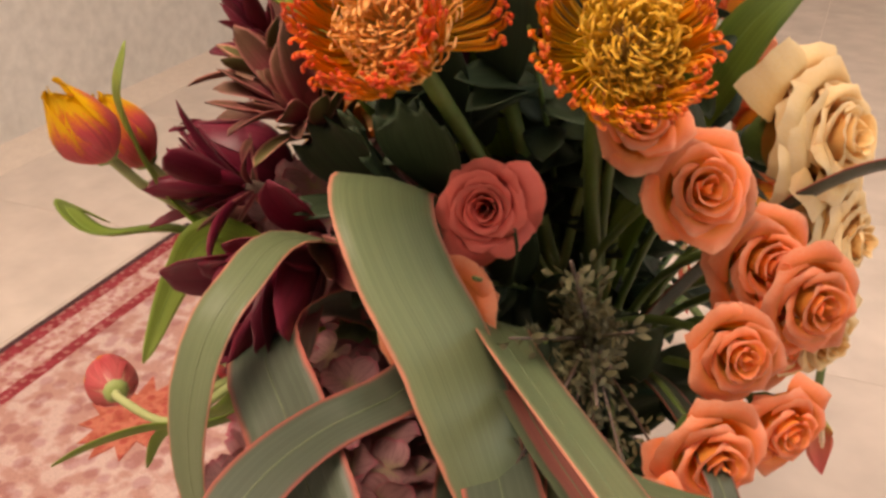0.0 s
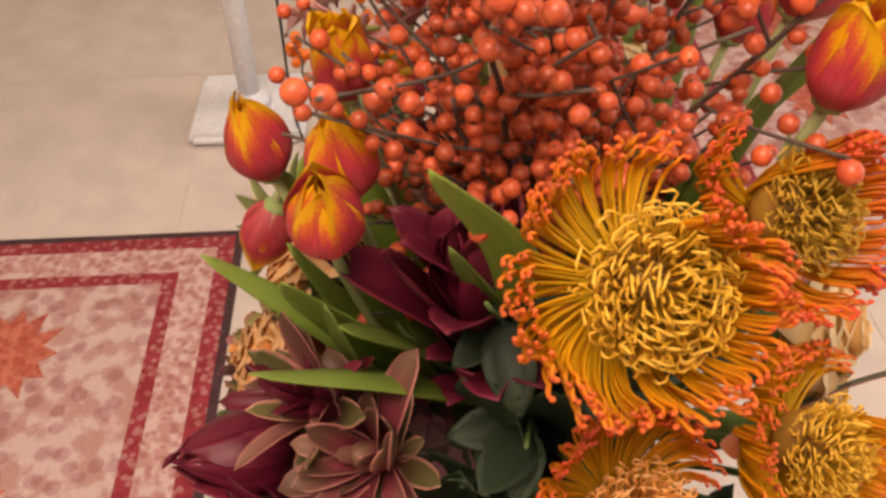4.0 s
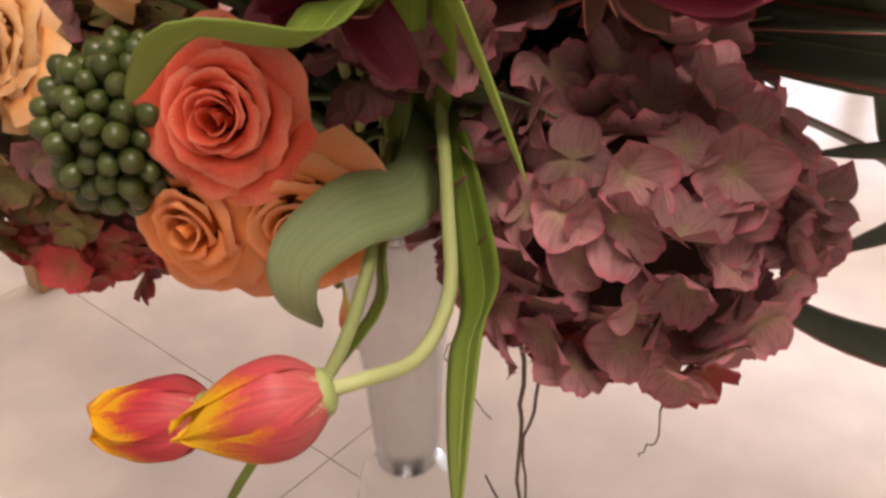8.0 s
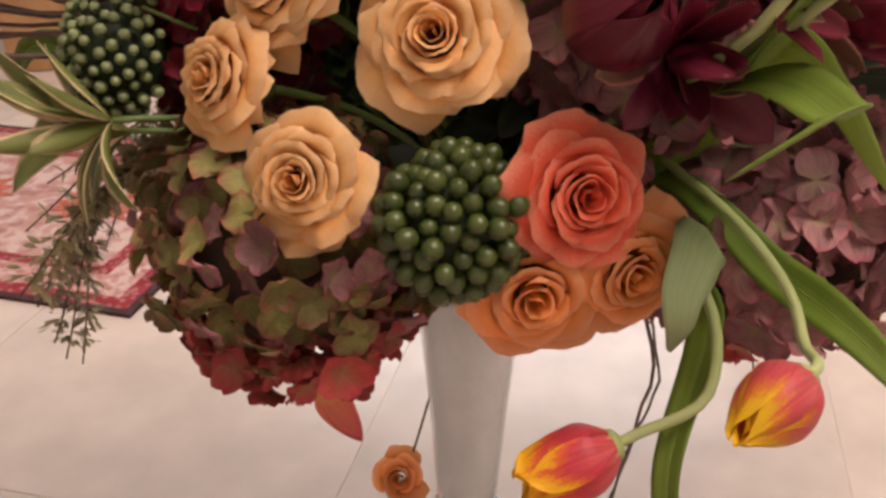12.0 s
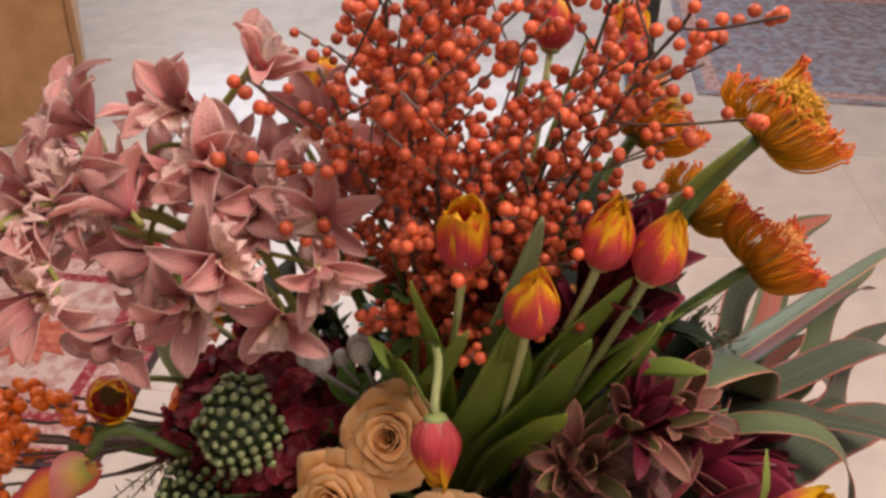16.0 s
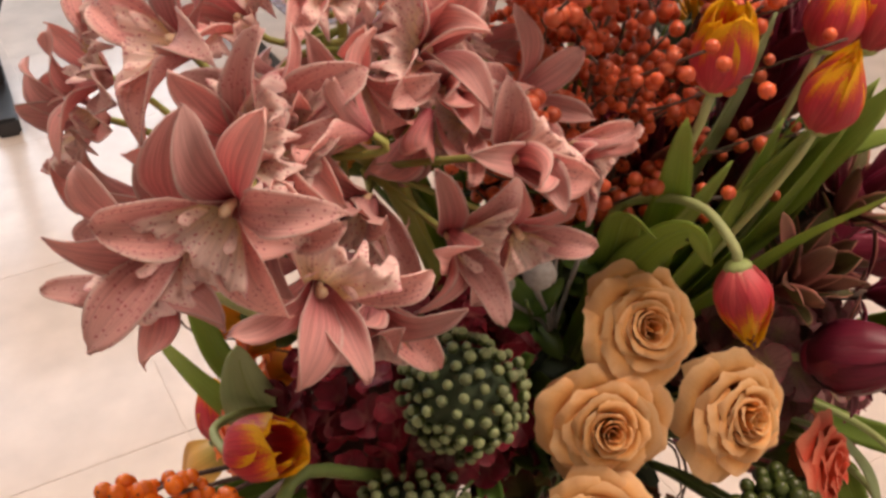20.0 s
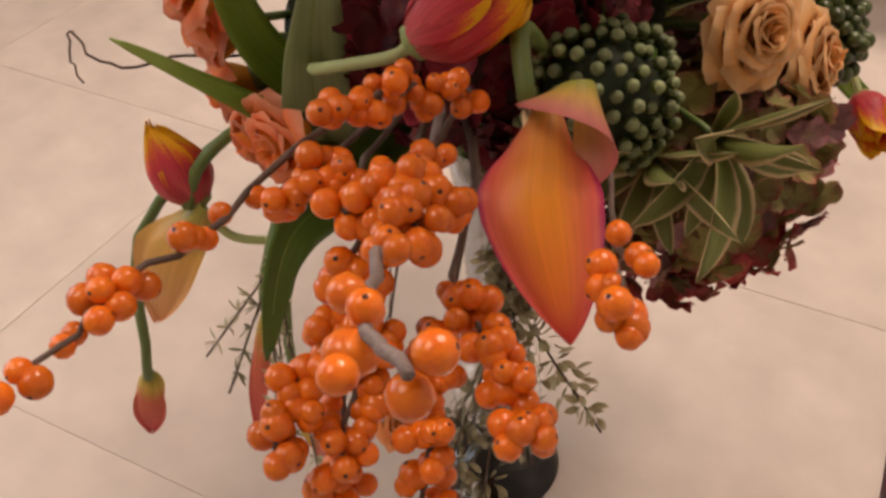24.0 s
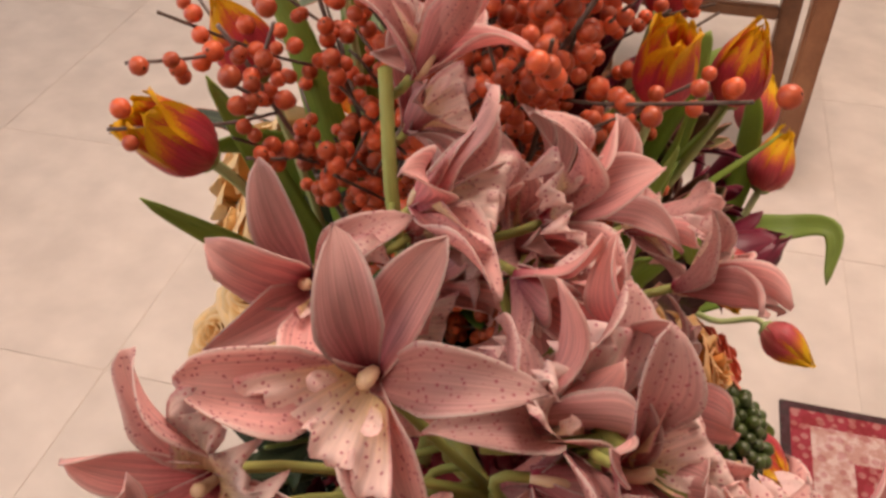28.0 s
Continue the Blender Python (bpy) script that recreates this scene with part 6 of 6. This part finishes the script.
TL = "broad pointed tulip leaf in bright green"
for k, (line, w, mat, nrm) in enumerate((
    ([(0, 0, 0.45), (-0.05, -0.05, 0.65), (-0.085, -0.10, 0.78), (-0.118, -0.118, 0.850)], 0.040, TULEAF, (-0.8, -0.3, 0.2)),
    ([(0, 0, 0.45), (-0.03, -0.06, 0.66), (-0.050, -0.115, 0.78), (-0.055, -0.165, 0.870)], 0.044, TULEAF, (-0.5, -0.6, 0.3)),
    ([(0, 0, 0.45), (-0.02, -0.07, 0.66), (-0.030, -0.135, 0.77), (-0.030, -0.195, 0.840)], 0.046, TULEAF, (-0.2, -0.8, 0.5)),
    ([(0, 0, 0.45), (-0.06, -0.03, 0.66), (-0.095, -0.05, 0.77), (-0.128, -0.045, 0.860)], 0.038, TULEAF, (-0.8, 0.1, 0.3)),
    ([(0, 0, 0.45), (-0.05, -0.07, 0.64), (-0.090, -0.130, 0.75), (-0.135, -0.165, 0.815)], 0.030, TULEAF, (-0.6, -0.4, 0.5)),
    ([(0, 0, 0.45), (-0.01, -0.08, 0.66), (-0.020, -0.160, 0.77), (-0.060, -0.225, 0.825)], 0.042, TULEAF, (-0.1, -0.7, 0.6)),
    ([(0, 0, 0.45), (0.02, -0.06, 0.68), (0.020, -0.125, 0.80), (0.010, -0.165, 0.880)], 0.030, TULEAF, (0.2, -0.8, 0.4)),
    ([(0, 0, 0.45), (-0.06, -0.01, 0.64), (-0.110, -0.030, 0.75), (-0.138, -0.052, 0.795), (-0.140, -0.070, 0.770)], 0.028, TULEAF, (-0.6, 0.2, 0.6)),
    ([(0, 0, 0.45), (-0.05, -0.17, 0.60), (-0.085, -0.245, 0.652), (-0.115, -0.291, 0.655), (-0.148, -0.30, 0.665), (-0.165, -0.271, 0.637)], 0.030, TULEAF, (-0.2, -0.5, 0.8)),
    ([(0, 0, 0.45), (-0.05, -0.18, 0.60), (-0.075, -0.250, 0.680), (-0.070, -0.275, 0.745), (-0.060, -0.27, 0.785)], 0.030, TULEAF, (-0.2, -0.8, 0.3)),
    ([(0, 0, 0.45), (-0.03, -0.17, 0.58), (-0.055, -0.235, 0.655), (-0.055, -0.265, 0.645), (-0.045, -0.300, 0.60)], 0.034, TULEAF, (0.2, -0.7, 0.6)),
    ([(0, 0, 0.45), (-0.01, -0.10, 0.54), (-0.052, -0.208, 0.556), (-0.088, -0.230, 0.562), (-0.114, -0.238, 0.550), (-0.117, -0.240, 0.530), (-0.106, -0.230, 0.508)], 0.035, SAGE, (-0.3, -0.75, 0.5)),
    ([(0, 0, 0.45), (-0.02, -0.15, 0.56), (-0.042, -0.256, 0.536), (-0.066, -0.300, 0.536), (-0.082, -0.332, 0.529), (-0.094, -0.358, 0.518)], 0.025, TULEAF, (-0.5, -0.3, 0.8)),
    ([(0, 0, 0.45), (-0.04, -0.15, 0.55), (-0.072, -0.219, 0.535), (-0.083, -0.238, 0.512), (-0.139, -0.254, 0.470), (-0.163, -0.271, 0.450), (-0.165, -0.285, 0.425)], 0.026, TULEAF, (-0.6, -0.5, 0.6)),
    ([(0, 0, 0.45), (-0.03, -0.13, 0.57), (0.00, -0.195, 0.580), (0.02, -0.235, 0.575)], 0.034, SAGE, (-0.2, -0.7, 0.6)),
    ([(-0.03, 0.09, 0.46), (-0.065, 0.175, 0.53), (-0.090, 0.207, 0.590), (-0.110, 0.217, 0.640), (-0.123, 0.218, 0.675), (-0.132, 0.216, 0.706)], 0.052, SAGE, (-0.8, 0.45, 0.25)),
    ([(0, 0, 0.45), (-0.06, 0.15, 0.53), (-0.078, 0.214, 0.575), (-0.075, 0.255, 0.612), (-0.049, 0.300, 0.648)], 0.030, TULEAF, (-0.5, 0.3, 0.7)),
    ([(0, 0, 0.45), (-0.06, 0.15, 0.55), (-0.080, 0.225, 0.625), (-0.085, 0.250, 0.690), (-0.060, 0.255, 0.745)], 0.028, TULEAF, (-0.5, 0.5, 0.3)),
    ([(0, 0, 0.45), (-0.01, 0.08, 0.68), (0.000, 0.125, 0.800), (0.001, 0.188, 0.885)], 0.026, TULEAF, (-0.6, 0.4, 0.4)),
    ([(0, 0, 0.45), (0.02, 0.06, 0.70), (0.040, 0.090, 0.82), (0.045, 0.120, 0.900)], 0.028, TULEAF, (-0.4, 0.5, 0.4)),
    ([(0, 0, 0.45), (-0.025, -0.10, 0.68), (-0.045, -0.150, 0.780), (-0.058, -0.172, 0.820), (-0.062, -0.190, 0.850)], 0.042, TULEAF, (0.0, -0.7, 0.6)),
    ([(0, 0, 0.45), (0.07, -0.01, 0.66), (0.103, 0.020, 0.757), (0.117, 0.045, 0.790), (0.119, 0.090, 0.808)], 0.038, TULEAF, (0.7, -0.4, 0.6)),
    ([(0, 0, 0.45), (0.06, -0.01, 0.70), (0.090, -0.020, 0.84), (0.125, -0.035, 0.945)], 0.030, TULEAF, (0.5, -0.5, 0.3)),
    ([(0, 0, 0.45), (0.05, 0.02, 0.70), (0.095, 0.020, 0.85), (0.150, 0.020, 0.930)], 0.030, TULEAF, (0.5, -0.5, 0.4)),
    ([(0, 0, 0.45), (0.03, -0.09, 0.72), (0.035, -0.150, 0.87), (0.020, -0.200, 0.950)], 0.034, TULEAF, (0.3, -0.8, 0.2)),
    ([(0, 0, 0.45), (-0.05, 0.10, 0.54), (-0.13, 0.22, 0.565), (-0.185, 0.275, 0.590), (-0.20, 0.30, 0.54)], 0.036, GREENLEAF, (-0.4, 0.4, 0.7)),
    ([(0, 0, 0.45), (-0.06, -0.04, 0.64), (-0.090, -0.085, 0.76), (-0.098, -0.110, 0.845)], 0.036, TULEAF, (-0.8, -0.5, 0.1)),
    ([(0, 0, 0.45), (-0.05, -0.06, 0.64), (-0.075, -0.120, 0.76), (-0.085, -0.155, 0.835)], 0.044, TULEAF, (-0.7, -0.6, 0.1)),
    ([(0, 0, 0.45), (-0.06, -0.02, 0.64), (-0.100, -0.040, 0.74), (-0.112, -0.080, 0.825)], 0.034, TULEAF, (-0.9, -0.2, 0.1)),
    ([(0, 0, 0.45), (-0.03, -0.07, 0.64), (-0.045, -0.150, 0.75), (-0.040, -0.190, 0.845)], 0.036, TULEAF, (-0.3, -0.8, 0.2)),
    ([(0, 0, 0.45), (-0.06, -0.02, 0.66), (-0.105, -0.020, 0.76), (-0.130, -0.020, 0.80), (-0.140, -0.035, 0.79)], 0.030, TULEAF, (-0.7, 0.1, 0.5)),
    ([(0, 0, 0.45), (-0.04, -0.04, 0.68), (-0.060, -0.085, 0.82), (-0.068, -0.105, 0.90)], 0.030, SAGE, (-0.7, -0.6, 0.1)),
)):
    strap(TL, line, w, mat, nrm, 0.0, "tulip_leaf", "tulip leaves", 0.22, 0.62, 0.22, grow=2.2)


# ---- leafy branches ----
LEAVES = {}


def leafy_branch(label, tip, mat, count, length, width, seed, name="leafy_branch", bend=0.5, start=0.35, via=0.5):
    rnd = random.Random(seed)
    ob = thing(name, label, "foliage", "leafy branches")
    line = smooth_line([(0, 0, 0.44), (tip[0] * via * 0.7, tip[1] * via * 0.7, 0.44 + (tip[2] - 0.44) * 0.6), tip], 16)
    part("twig", Bag().add(tube(line, np.linspace(0.0026, 0.0012, 16), 6)).mesh("twig"), GREENSTEM, ob)
    for k in range(count):
        s = start + (1 - start) * (k + 0.6) / count
        i = int(s * 14)
        p, d = Vector(line[i]), Vector(line[i + 1] - line[i]).normalized()
        a = rnd.uniform(0, 6.28)
        side = (d.orthogonal().normalized()).copy()
        side.rotate(Matrix.Rotation(a, 3, d))
        out = (d * rnd.uniform(0.3, 0.9) + side).normalized()
        sz = rnd.uniform(0.75, 1.15)
        w = k % 3
        key = (mat.name, w, length, width)
        if key not in LEAVES:
            LEAVES[key] = Bag().add(leaf_piece(length, width, bend * (0.4, 1.0, -0.5)[w], 0.25, 0.2, 0.04, 0.45, 4, 7, 0.0004)).mesh("leaf")
        part("leaf", LEAVES[key], mat, ob, "", frame_yz(p, out, d + Vector((0, 0, 0.4))) @ Matrix.Diagonal((sz, sz, sz, 1)))
    return ob


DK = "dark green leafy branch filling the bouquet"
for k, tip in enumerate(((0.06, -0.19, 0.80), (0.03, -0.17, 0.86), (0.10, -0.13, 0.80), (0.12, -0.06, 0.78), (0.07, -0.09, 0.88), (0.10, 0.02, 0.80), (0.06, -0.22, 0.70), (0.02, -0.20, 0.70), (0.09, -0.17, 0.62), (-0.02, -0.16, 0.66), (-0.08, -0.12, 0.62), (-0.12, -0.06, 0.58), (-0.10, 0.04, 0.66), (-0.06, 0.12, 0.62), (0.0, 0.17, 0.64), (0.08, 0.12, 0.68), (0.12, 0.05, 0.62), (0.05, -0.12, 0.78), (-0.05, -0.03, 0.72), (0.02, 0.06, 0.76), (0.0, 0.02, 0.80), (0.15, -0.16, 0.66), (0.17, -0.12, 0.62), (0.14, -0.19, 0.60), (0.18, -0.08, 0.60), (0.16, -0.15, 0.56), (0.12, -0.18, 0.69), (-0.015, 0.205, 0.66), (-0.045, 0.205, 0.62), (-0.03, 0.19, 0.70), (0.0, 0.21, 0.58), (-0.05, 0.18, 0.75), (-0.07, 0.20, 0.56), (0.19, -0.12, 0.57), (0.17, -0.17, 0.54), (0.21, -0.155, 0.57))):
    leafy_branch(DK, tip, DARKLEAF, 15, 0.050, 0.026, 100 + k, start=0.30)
for k, tip in enumerate(((-0.125, 0.035, 0.735), (-0.10, 0.01, 0.77), (-0.145, 0.06, 0.690), (-0.06, 0.02, 0.82), (-0.16, 0.06, 0.66), (-0.03, 0.10, 0.80), (-0.205, 0.075, 0.655), (-0.02, -0.09, 0.75))):
    leafy_branch("bright green leafy sprig under the orchids", tip, GREENLEAF, 11, 0.034, 0.018, 140 + k, start=0.45)


def leaf_fan(label, pos, axis, count, length, width, mat, seed, spread=1.2):
    rnd = random.Random(seed)
    ob = thing("variegated_sprig", label, "foliage", "cream edged sprigs", frame_of(pos, axis))
    me = [Bag().add(leaf_piece(length, width, b, 0.3, 0.25, 0.03, 0.5, 4, 8, 0.0004)).mesh("leaf") for b in (0.4, 0.8, -0.2)]
    for k in range(count):
        tilt = spread * math.sqrt((k + 0.5) / count)
        s = rnd.uniform(0.75, 1.2)
        part("leaf", me[k % 3], mat, ob, "", Matrix.Rotation(k * 2.39996, 4, "Z") @ Matrix.Rotation(math.pi / 2 - tilt, 4, "X") @ Matrix.Rotation(rnd.uniform(-0.5, 0.5), 4, "Y") @ Matrix.Diagonal((s, s, s, 1)))
    stem_for(ob, pos, axis, 0.002, GREENSTEM, 0.05, 0.0)
    return ob


leaf_fan("sprig of narrow green leaves with cream edges", (-0.245, 0.055, 0.602), (-0.92, 0.20, 0.05), 10, 0.070, 0.017, CREAMEDGE, 151)
leaf_fan("sprig of narrow green leaves with cream edges", (-0.225, 0.075, 0.585), (-0.75, 0.65, 0.05), 7, 0.075, 0.015, CREAMEDGE, 152, 0.9)


# ---- fine sprigs and twigs ----
def herb(label, line, mat, count, leaf, seed, needle=False, name="herb_sprig"):
    """A fine sprig with many tiny leaves."""
    rnd = random.Random(seed)
    ob = thing(name, label, "foliage", "fine sprigs")
    pts = smooth_line(line, 20)
    part("twig", Bag().add(tube(pts, 0.0008, 5)).mesh("twig"), TWIG, ob)
    bag = Bag()
    piece = leaf_piece(1.0, 0.18 if needle else 0.42, 0.4, 0.2, 0, 0, 0.5, 2, 3)
    for k in range(count):
        s = 0.3 + 0.7 * (k + rnd.random()) / count
        i = min(int(s * 19), 18)
        p, d = Vector(pts[i]), Vector(pts[i + 1] - pts[i]).normalized()
        side = Vector((rnd.gauss(0, 1), rnd.gauss(0, 1), rnd.gauss(0, 1))).normalized()
        out = (d * 0.5 + side).normalized()
        q = p if needle else p + side * rnd.uniform(0, 0.012)
        bag.add(piece, frame_yz(q, out, side.orthogonal()) @ Matrix.Diagonal((leaf, leaf, leaf, 1)))
    tagged(part("leaf_spray", bag.mesh("leaf_spray"), mat, ob), kind="stuff")
    return ob


for k, t in enumerate(((-0.215, 0.250, 0.325), (-0.235, 0.230, 0.350), (-0.250, 0.205, 0.385), (-0.235, 0.225, 0.410), (-0.265, 0.180, 0.435), (-0.285, 0.150, 0.465))):
    herb("feathery grey green sprig hanging below the hydrangea", [(0, 0.01, 0.44), (-0.12, 0.10, 0.54), (-0.205, 0.155, 0.52), t], HERB, 230, 0.0105, 160 + k)
for k, t in enumerate(((-0.075, 0.30, 0.43), (-0.13, 0.305, 0.45), (-0.19, 0.30, 0.47), (-0.16, 0.285, 0.40), (-0.22, 0.29, 0.44))):
    herb("needle leaved green sprig under the berries", [(0, 0.01, 0.44), (-0.06, 0.16, 0.54), (-0.11, 0.25, 0.52), t], HERB, 120, 0.011, 170 + k, True)
for k, t in enumerate(((0.19, -0.19, 0.66), (0.20, -0.155, 0.69), (0.175, -0.17, 0.72), (0.18, -0.21, 0.62), (0.215, -0.17, 0.63), (0.16, -0.15, 0.70), (0.21, -0.13, 0.60), (0.19, -0.16, 0.58), (0.205, -0.18, 0.665), (0.17, -0.20, 0.69), (0.20, -0.20, 0.60), (0.185, -0.15, 0.66))):
    herb("brownish thyme like sprig between the roses", [(0, 0, 0.44), (0.09, -0.08, 0.60), (0.15, -0.13, 0.65), t], BROWNHERB, 150, 0.0075, 180 + k)


def twig(label, line, r, mat=TWIG):
    ob = thing("curly_twig", label, "twig", "thin bare twigs")
    rnd = random.Random(len(line) + int(1000 * line[-1][0]))
    pts = [p + np.array([rnd.uniform(-1, 1) for _ in range(3)]) * 0.0022 for p in smooth_line(line, 30)]
    part("twig_strand", Bag().add(tube(pts, np.linspace(r, r * 0.5, 30), 6)).mesh("twig_strand"), mat, ob)
    return ob


TW = "thin bare brown twig hanging below the bouquet"
twig(TW, [(0, 0, 0.44), (0.02, -0.10, 0.48), (0.029, -0.152, 0.40), (0.035, -0.14, 0.32), (0.045, -0.12, 0.22), (0.05, -0.09, 0.12), (0.08, -0.06, 0.10), (0.06, -0.03, 0.16)], 0.0018)
twig(TW, [(0, 0, 0.44), (0.03, -0.10, 0.47), (0.040, -0.150, 0.39), (0.043, -0.135, 0.30), (0.055, -0.11, 0.20), (0.05, -0.08, 0.08)], 0.0015)
twig(TW, [(0, 0, 0.44), (0.06, -0.13, 0.45), (0.095, -0.19, 0.40), (0.10, -0.20, 0.35), (0.095, -0.19, 0.32)], 0.0010)
twig(TW, [(0, 0, 0.44), (0.05, 0.02, 0.42), (0.10, 0.05, 0.30), (0.07, 0.09, 0.20), (0.11, 0.07, 0.12)], 0.0012)
twig("curly bare twig tip at the bouquet's edge", [(0, 0, 0.44), (0.0, 0.2, 0.58), (0.01, 0.29, 0.60), (0.03, 0.305, 0.62), (0.02, 0.31, 0.59)], 0.0012)
low = thing("orange_bloom", "small frilly orange bloom low beside the vase", "bloom", m=frame_of((0.026, 0.114, 0.118), (-0.5, -0.3, 0.4), 0.4, 0.030))
for me, turn in rose_meshes(12, 1.0, 1.0, 61, 0.7, 0.06, 0.15):
    part("petal", me, ORANGE, low, "", Matrix.Rotation(turn, 4, "Z"))
st = part("stem", Bag().add(tube(smooth_line([(0.02, 0.02, 0.42), (0.045, 0.06, 0.40), (0.055, 0.09, 0.25), (0.040, 0.118, 0.115)], 16), 0.0014, 6)).mesh("stem"), TWIG, low, "thin brown stem")
st.matrix_parent_inverse = low.matrix_basis.inverted()


grow_stems()


# ---- things round about ----
def plain_box(lo, hi, bevel=0.004):
    """A box with softened edges."""
    bm = bmesh.new()
    bmesh.ops.create_cube(bm, size=1.0)
    for v in bm.verts:
        v.co = [(lo[k] + hi[k]) / 2 + v.co[k] * (hi[k] - lo[k]) for k in range(3)]
    bmesh.ops.bevel(bm, geom=bm.edges[:], offset=bevel, segments=2, affect="EDGES")
    me = bpy.data.meshes.new("box")
    bm.to_mesh(me)
    bm.free()
    return me


stand = thing("white_stand", "white pedestal stand with square base on the tiles", "stand", m=Matrix.Translation((-0.97, 0.86, 0)) @ Matrix.Rotation(0.5, 4, "Z"))
part("base_plate", plain_box((-0.12, -0.12, 0.0), (0.12, 0.12, 0.03), 0.012), WHITEPLASTIC, stand)
part("pole", Bag().add(tube([(0, 0, 0.025), (0, 0, 0.3), (0, 0, 0.9)], 0.022, 16)).mesh("pole"), WHITEPLASTIC, stand)
part("collar", Bag().add(lathe([(0.0, 0.028), (0.045, 0.028), (0.040, 0.05), (0.024, 0.06), (0.0, 0.06)], 20)).mesh("collar"), WHITEPLASTIC, stand)
part("power_cable", Bag().add(tube(smooth_line([(0.06, -0.02, 0.5), (0.09, -0.03, 0.3), (0.10, -0.08, 0.06), (0.14, -0.14, 0.004), (0.22, -0.10, 0.004), (0.4, 0.1, 0.004), (0.5, 0.4, 0.004)], 30), 0.003, 6)).mesh("power_cable"), BLACKMETAL, stand, "thin dark cable")

leg = thing("wooden_stool", "light wooden stool leg standing on the tiles", "stool", m=Matrix.Translation((-0.315, 0.70, 0)) @ Matrix.Rotation(0.51, 4, "Z"))
part("leg", plain_box((-0.03, -0.02, 0.0), (0.03, 0.02, 0.46), 0.004), TANWOOD, leg)

chair = thing("wooden_chair", "dark brown wooden chair beside the rug", "chair", m=Matrix.Translation((0.525, -1.345, 0)) @ Matrix.Rotation(0.51, 4, "Z"))
for x in (-0.2, 0.2):
    for y in (-0.2, 0.2):
        part("leg", plain_box((x - 0.022, y - 0.022, 0.0), (x + 0.022, y + 0.022, 0.44), 0.005), SEED, chair)
part("seat", plain_box((-0.24, -0.24, 0.44), (0.24, 0.24, 0.48), 0.012), SEED, chair)
for y in (-0.2, 0.2):
    part("stretcher", plain_box((-0.178, y - 0.012, 0.18), (0.178, y + 0.012, 0.21), 0.004), SEED, chair)

table = thing("metal_table", "black metal trestle table frame near the window", "table", m=Matrix.Translation((1.95, 0.98, 0)) @ Matrix.Rotation(-1.10, 4, "Z"))
for x in (-0.36, 0.36):
    part("foot_bar", plain_box((x - 0.03, -0.28, 0.0), (x + 0.03, 0.28, 0.05), 0.008), BLACKMETAL, table)
    part("leg", plain_box((x - 0.025, -0.04, 0.05), (x + 0.025, 0.04, 0.72), 0.006), BLACKMETAL, table)
    part("brace", Bag().add(tube([(x, 0.24, 0.045), (x * 0.6, 0.12, 0.4), (x * 0.3, 0.0, 0.715)], 0.012, 8)).mesh("brace"), BLACKMETAL, table)
part("tabletop", plain_box((-0.55, -0.32, 0.72), (0.55, 0.32, 0.745), 0.006), WHITEPLASTIC, table)

cab = thing("wooden_cabinet", "tall tan brown cabinet against the wall", "cabinet", m=Matrix.Translation((0.93, 1.86, 0)) @ Matrix.Rotation(0.955, 4, "Z"))
part("body", plain_box((0.0, 0.0, 0.0), (1.1, 0.5, 1.0), 0.006), TANWOOD, cab)
part("plinth", plain_box((0.02, -0.004, 0.002), (1.08, 0.02, 0.07), 0.003), SEED, cab)
for x in (0.01, 0.555):
    leaf_door = part("door", plain_box((x, -0.022, 0.08), (x + 0.535, -0.002, 0.985), 0.004), TANWOOD, cab)
    part("handle", Bag().add(tube([(x + 0.49, -0.03, 0.48), (x + 0.49, -0.045, 0.50), (x + 0.49, -0.045, 0.60), (x + 0.49, -0.03, 0.62)], 0.006, 8)).mesh("handle"), BLACKMETAL, leaf_door, "dark handle")

# Panels for the two added ceiling lamps; no such lamp is in view.
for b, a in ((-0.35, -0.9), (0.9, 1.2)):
    lamp = thing("ceiling_lamp", "added flat square white ceiling lamp panel, out of view", "lamp", "ceiling lamps", Matrix.Translation(room(b, a, CEIL - 0.05)) @ Matrix.Rotation(0.51, 4, "Z"))
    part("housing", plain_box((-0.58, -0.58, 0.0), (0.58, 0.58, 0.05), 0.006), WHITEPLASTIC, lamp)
    part("diffuser", plain_box((-0.55, -0.55, -0.012), (0.55, 0.55, -0.001), 0.004), ADDED_LAMP_FACE, lamp, "softly glowing white face of the added lamp")

# ---- floor tiles ----
TS, A0, B0 = 0.6, 0.072, 0.189
tile_mesh = plain_box((0.0006, 0.0006, -0.006), (TS - 0.0006, TS - 0.0006, 0.0), 0.0004)
tile_mesh.materials.append(TILE)
turn = Matrix(((E1.x, E2.x, 0, 0), (E1.y, E2.y, 0, 0), (0, 0, 1, 0), (0, 0, 0, 1)))
for i in range(-4, 7):
    for j in range(-6, 6):
        a, b = A0 + i * TS, B0 + j * TS
        if a < AX0 - 0.3 or a + TS > AX1 + 0.3 or b < BX0 - 0.3 or b + TS > BX1 + 0.3:
            continue
        part("tile", tile_mesh, TILE, floor, "", turn @ Matrix.Translation((a, b, 0)))
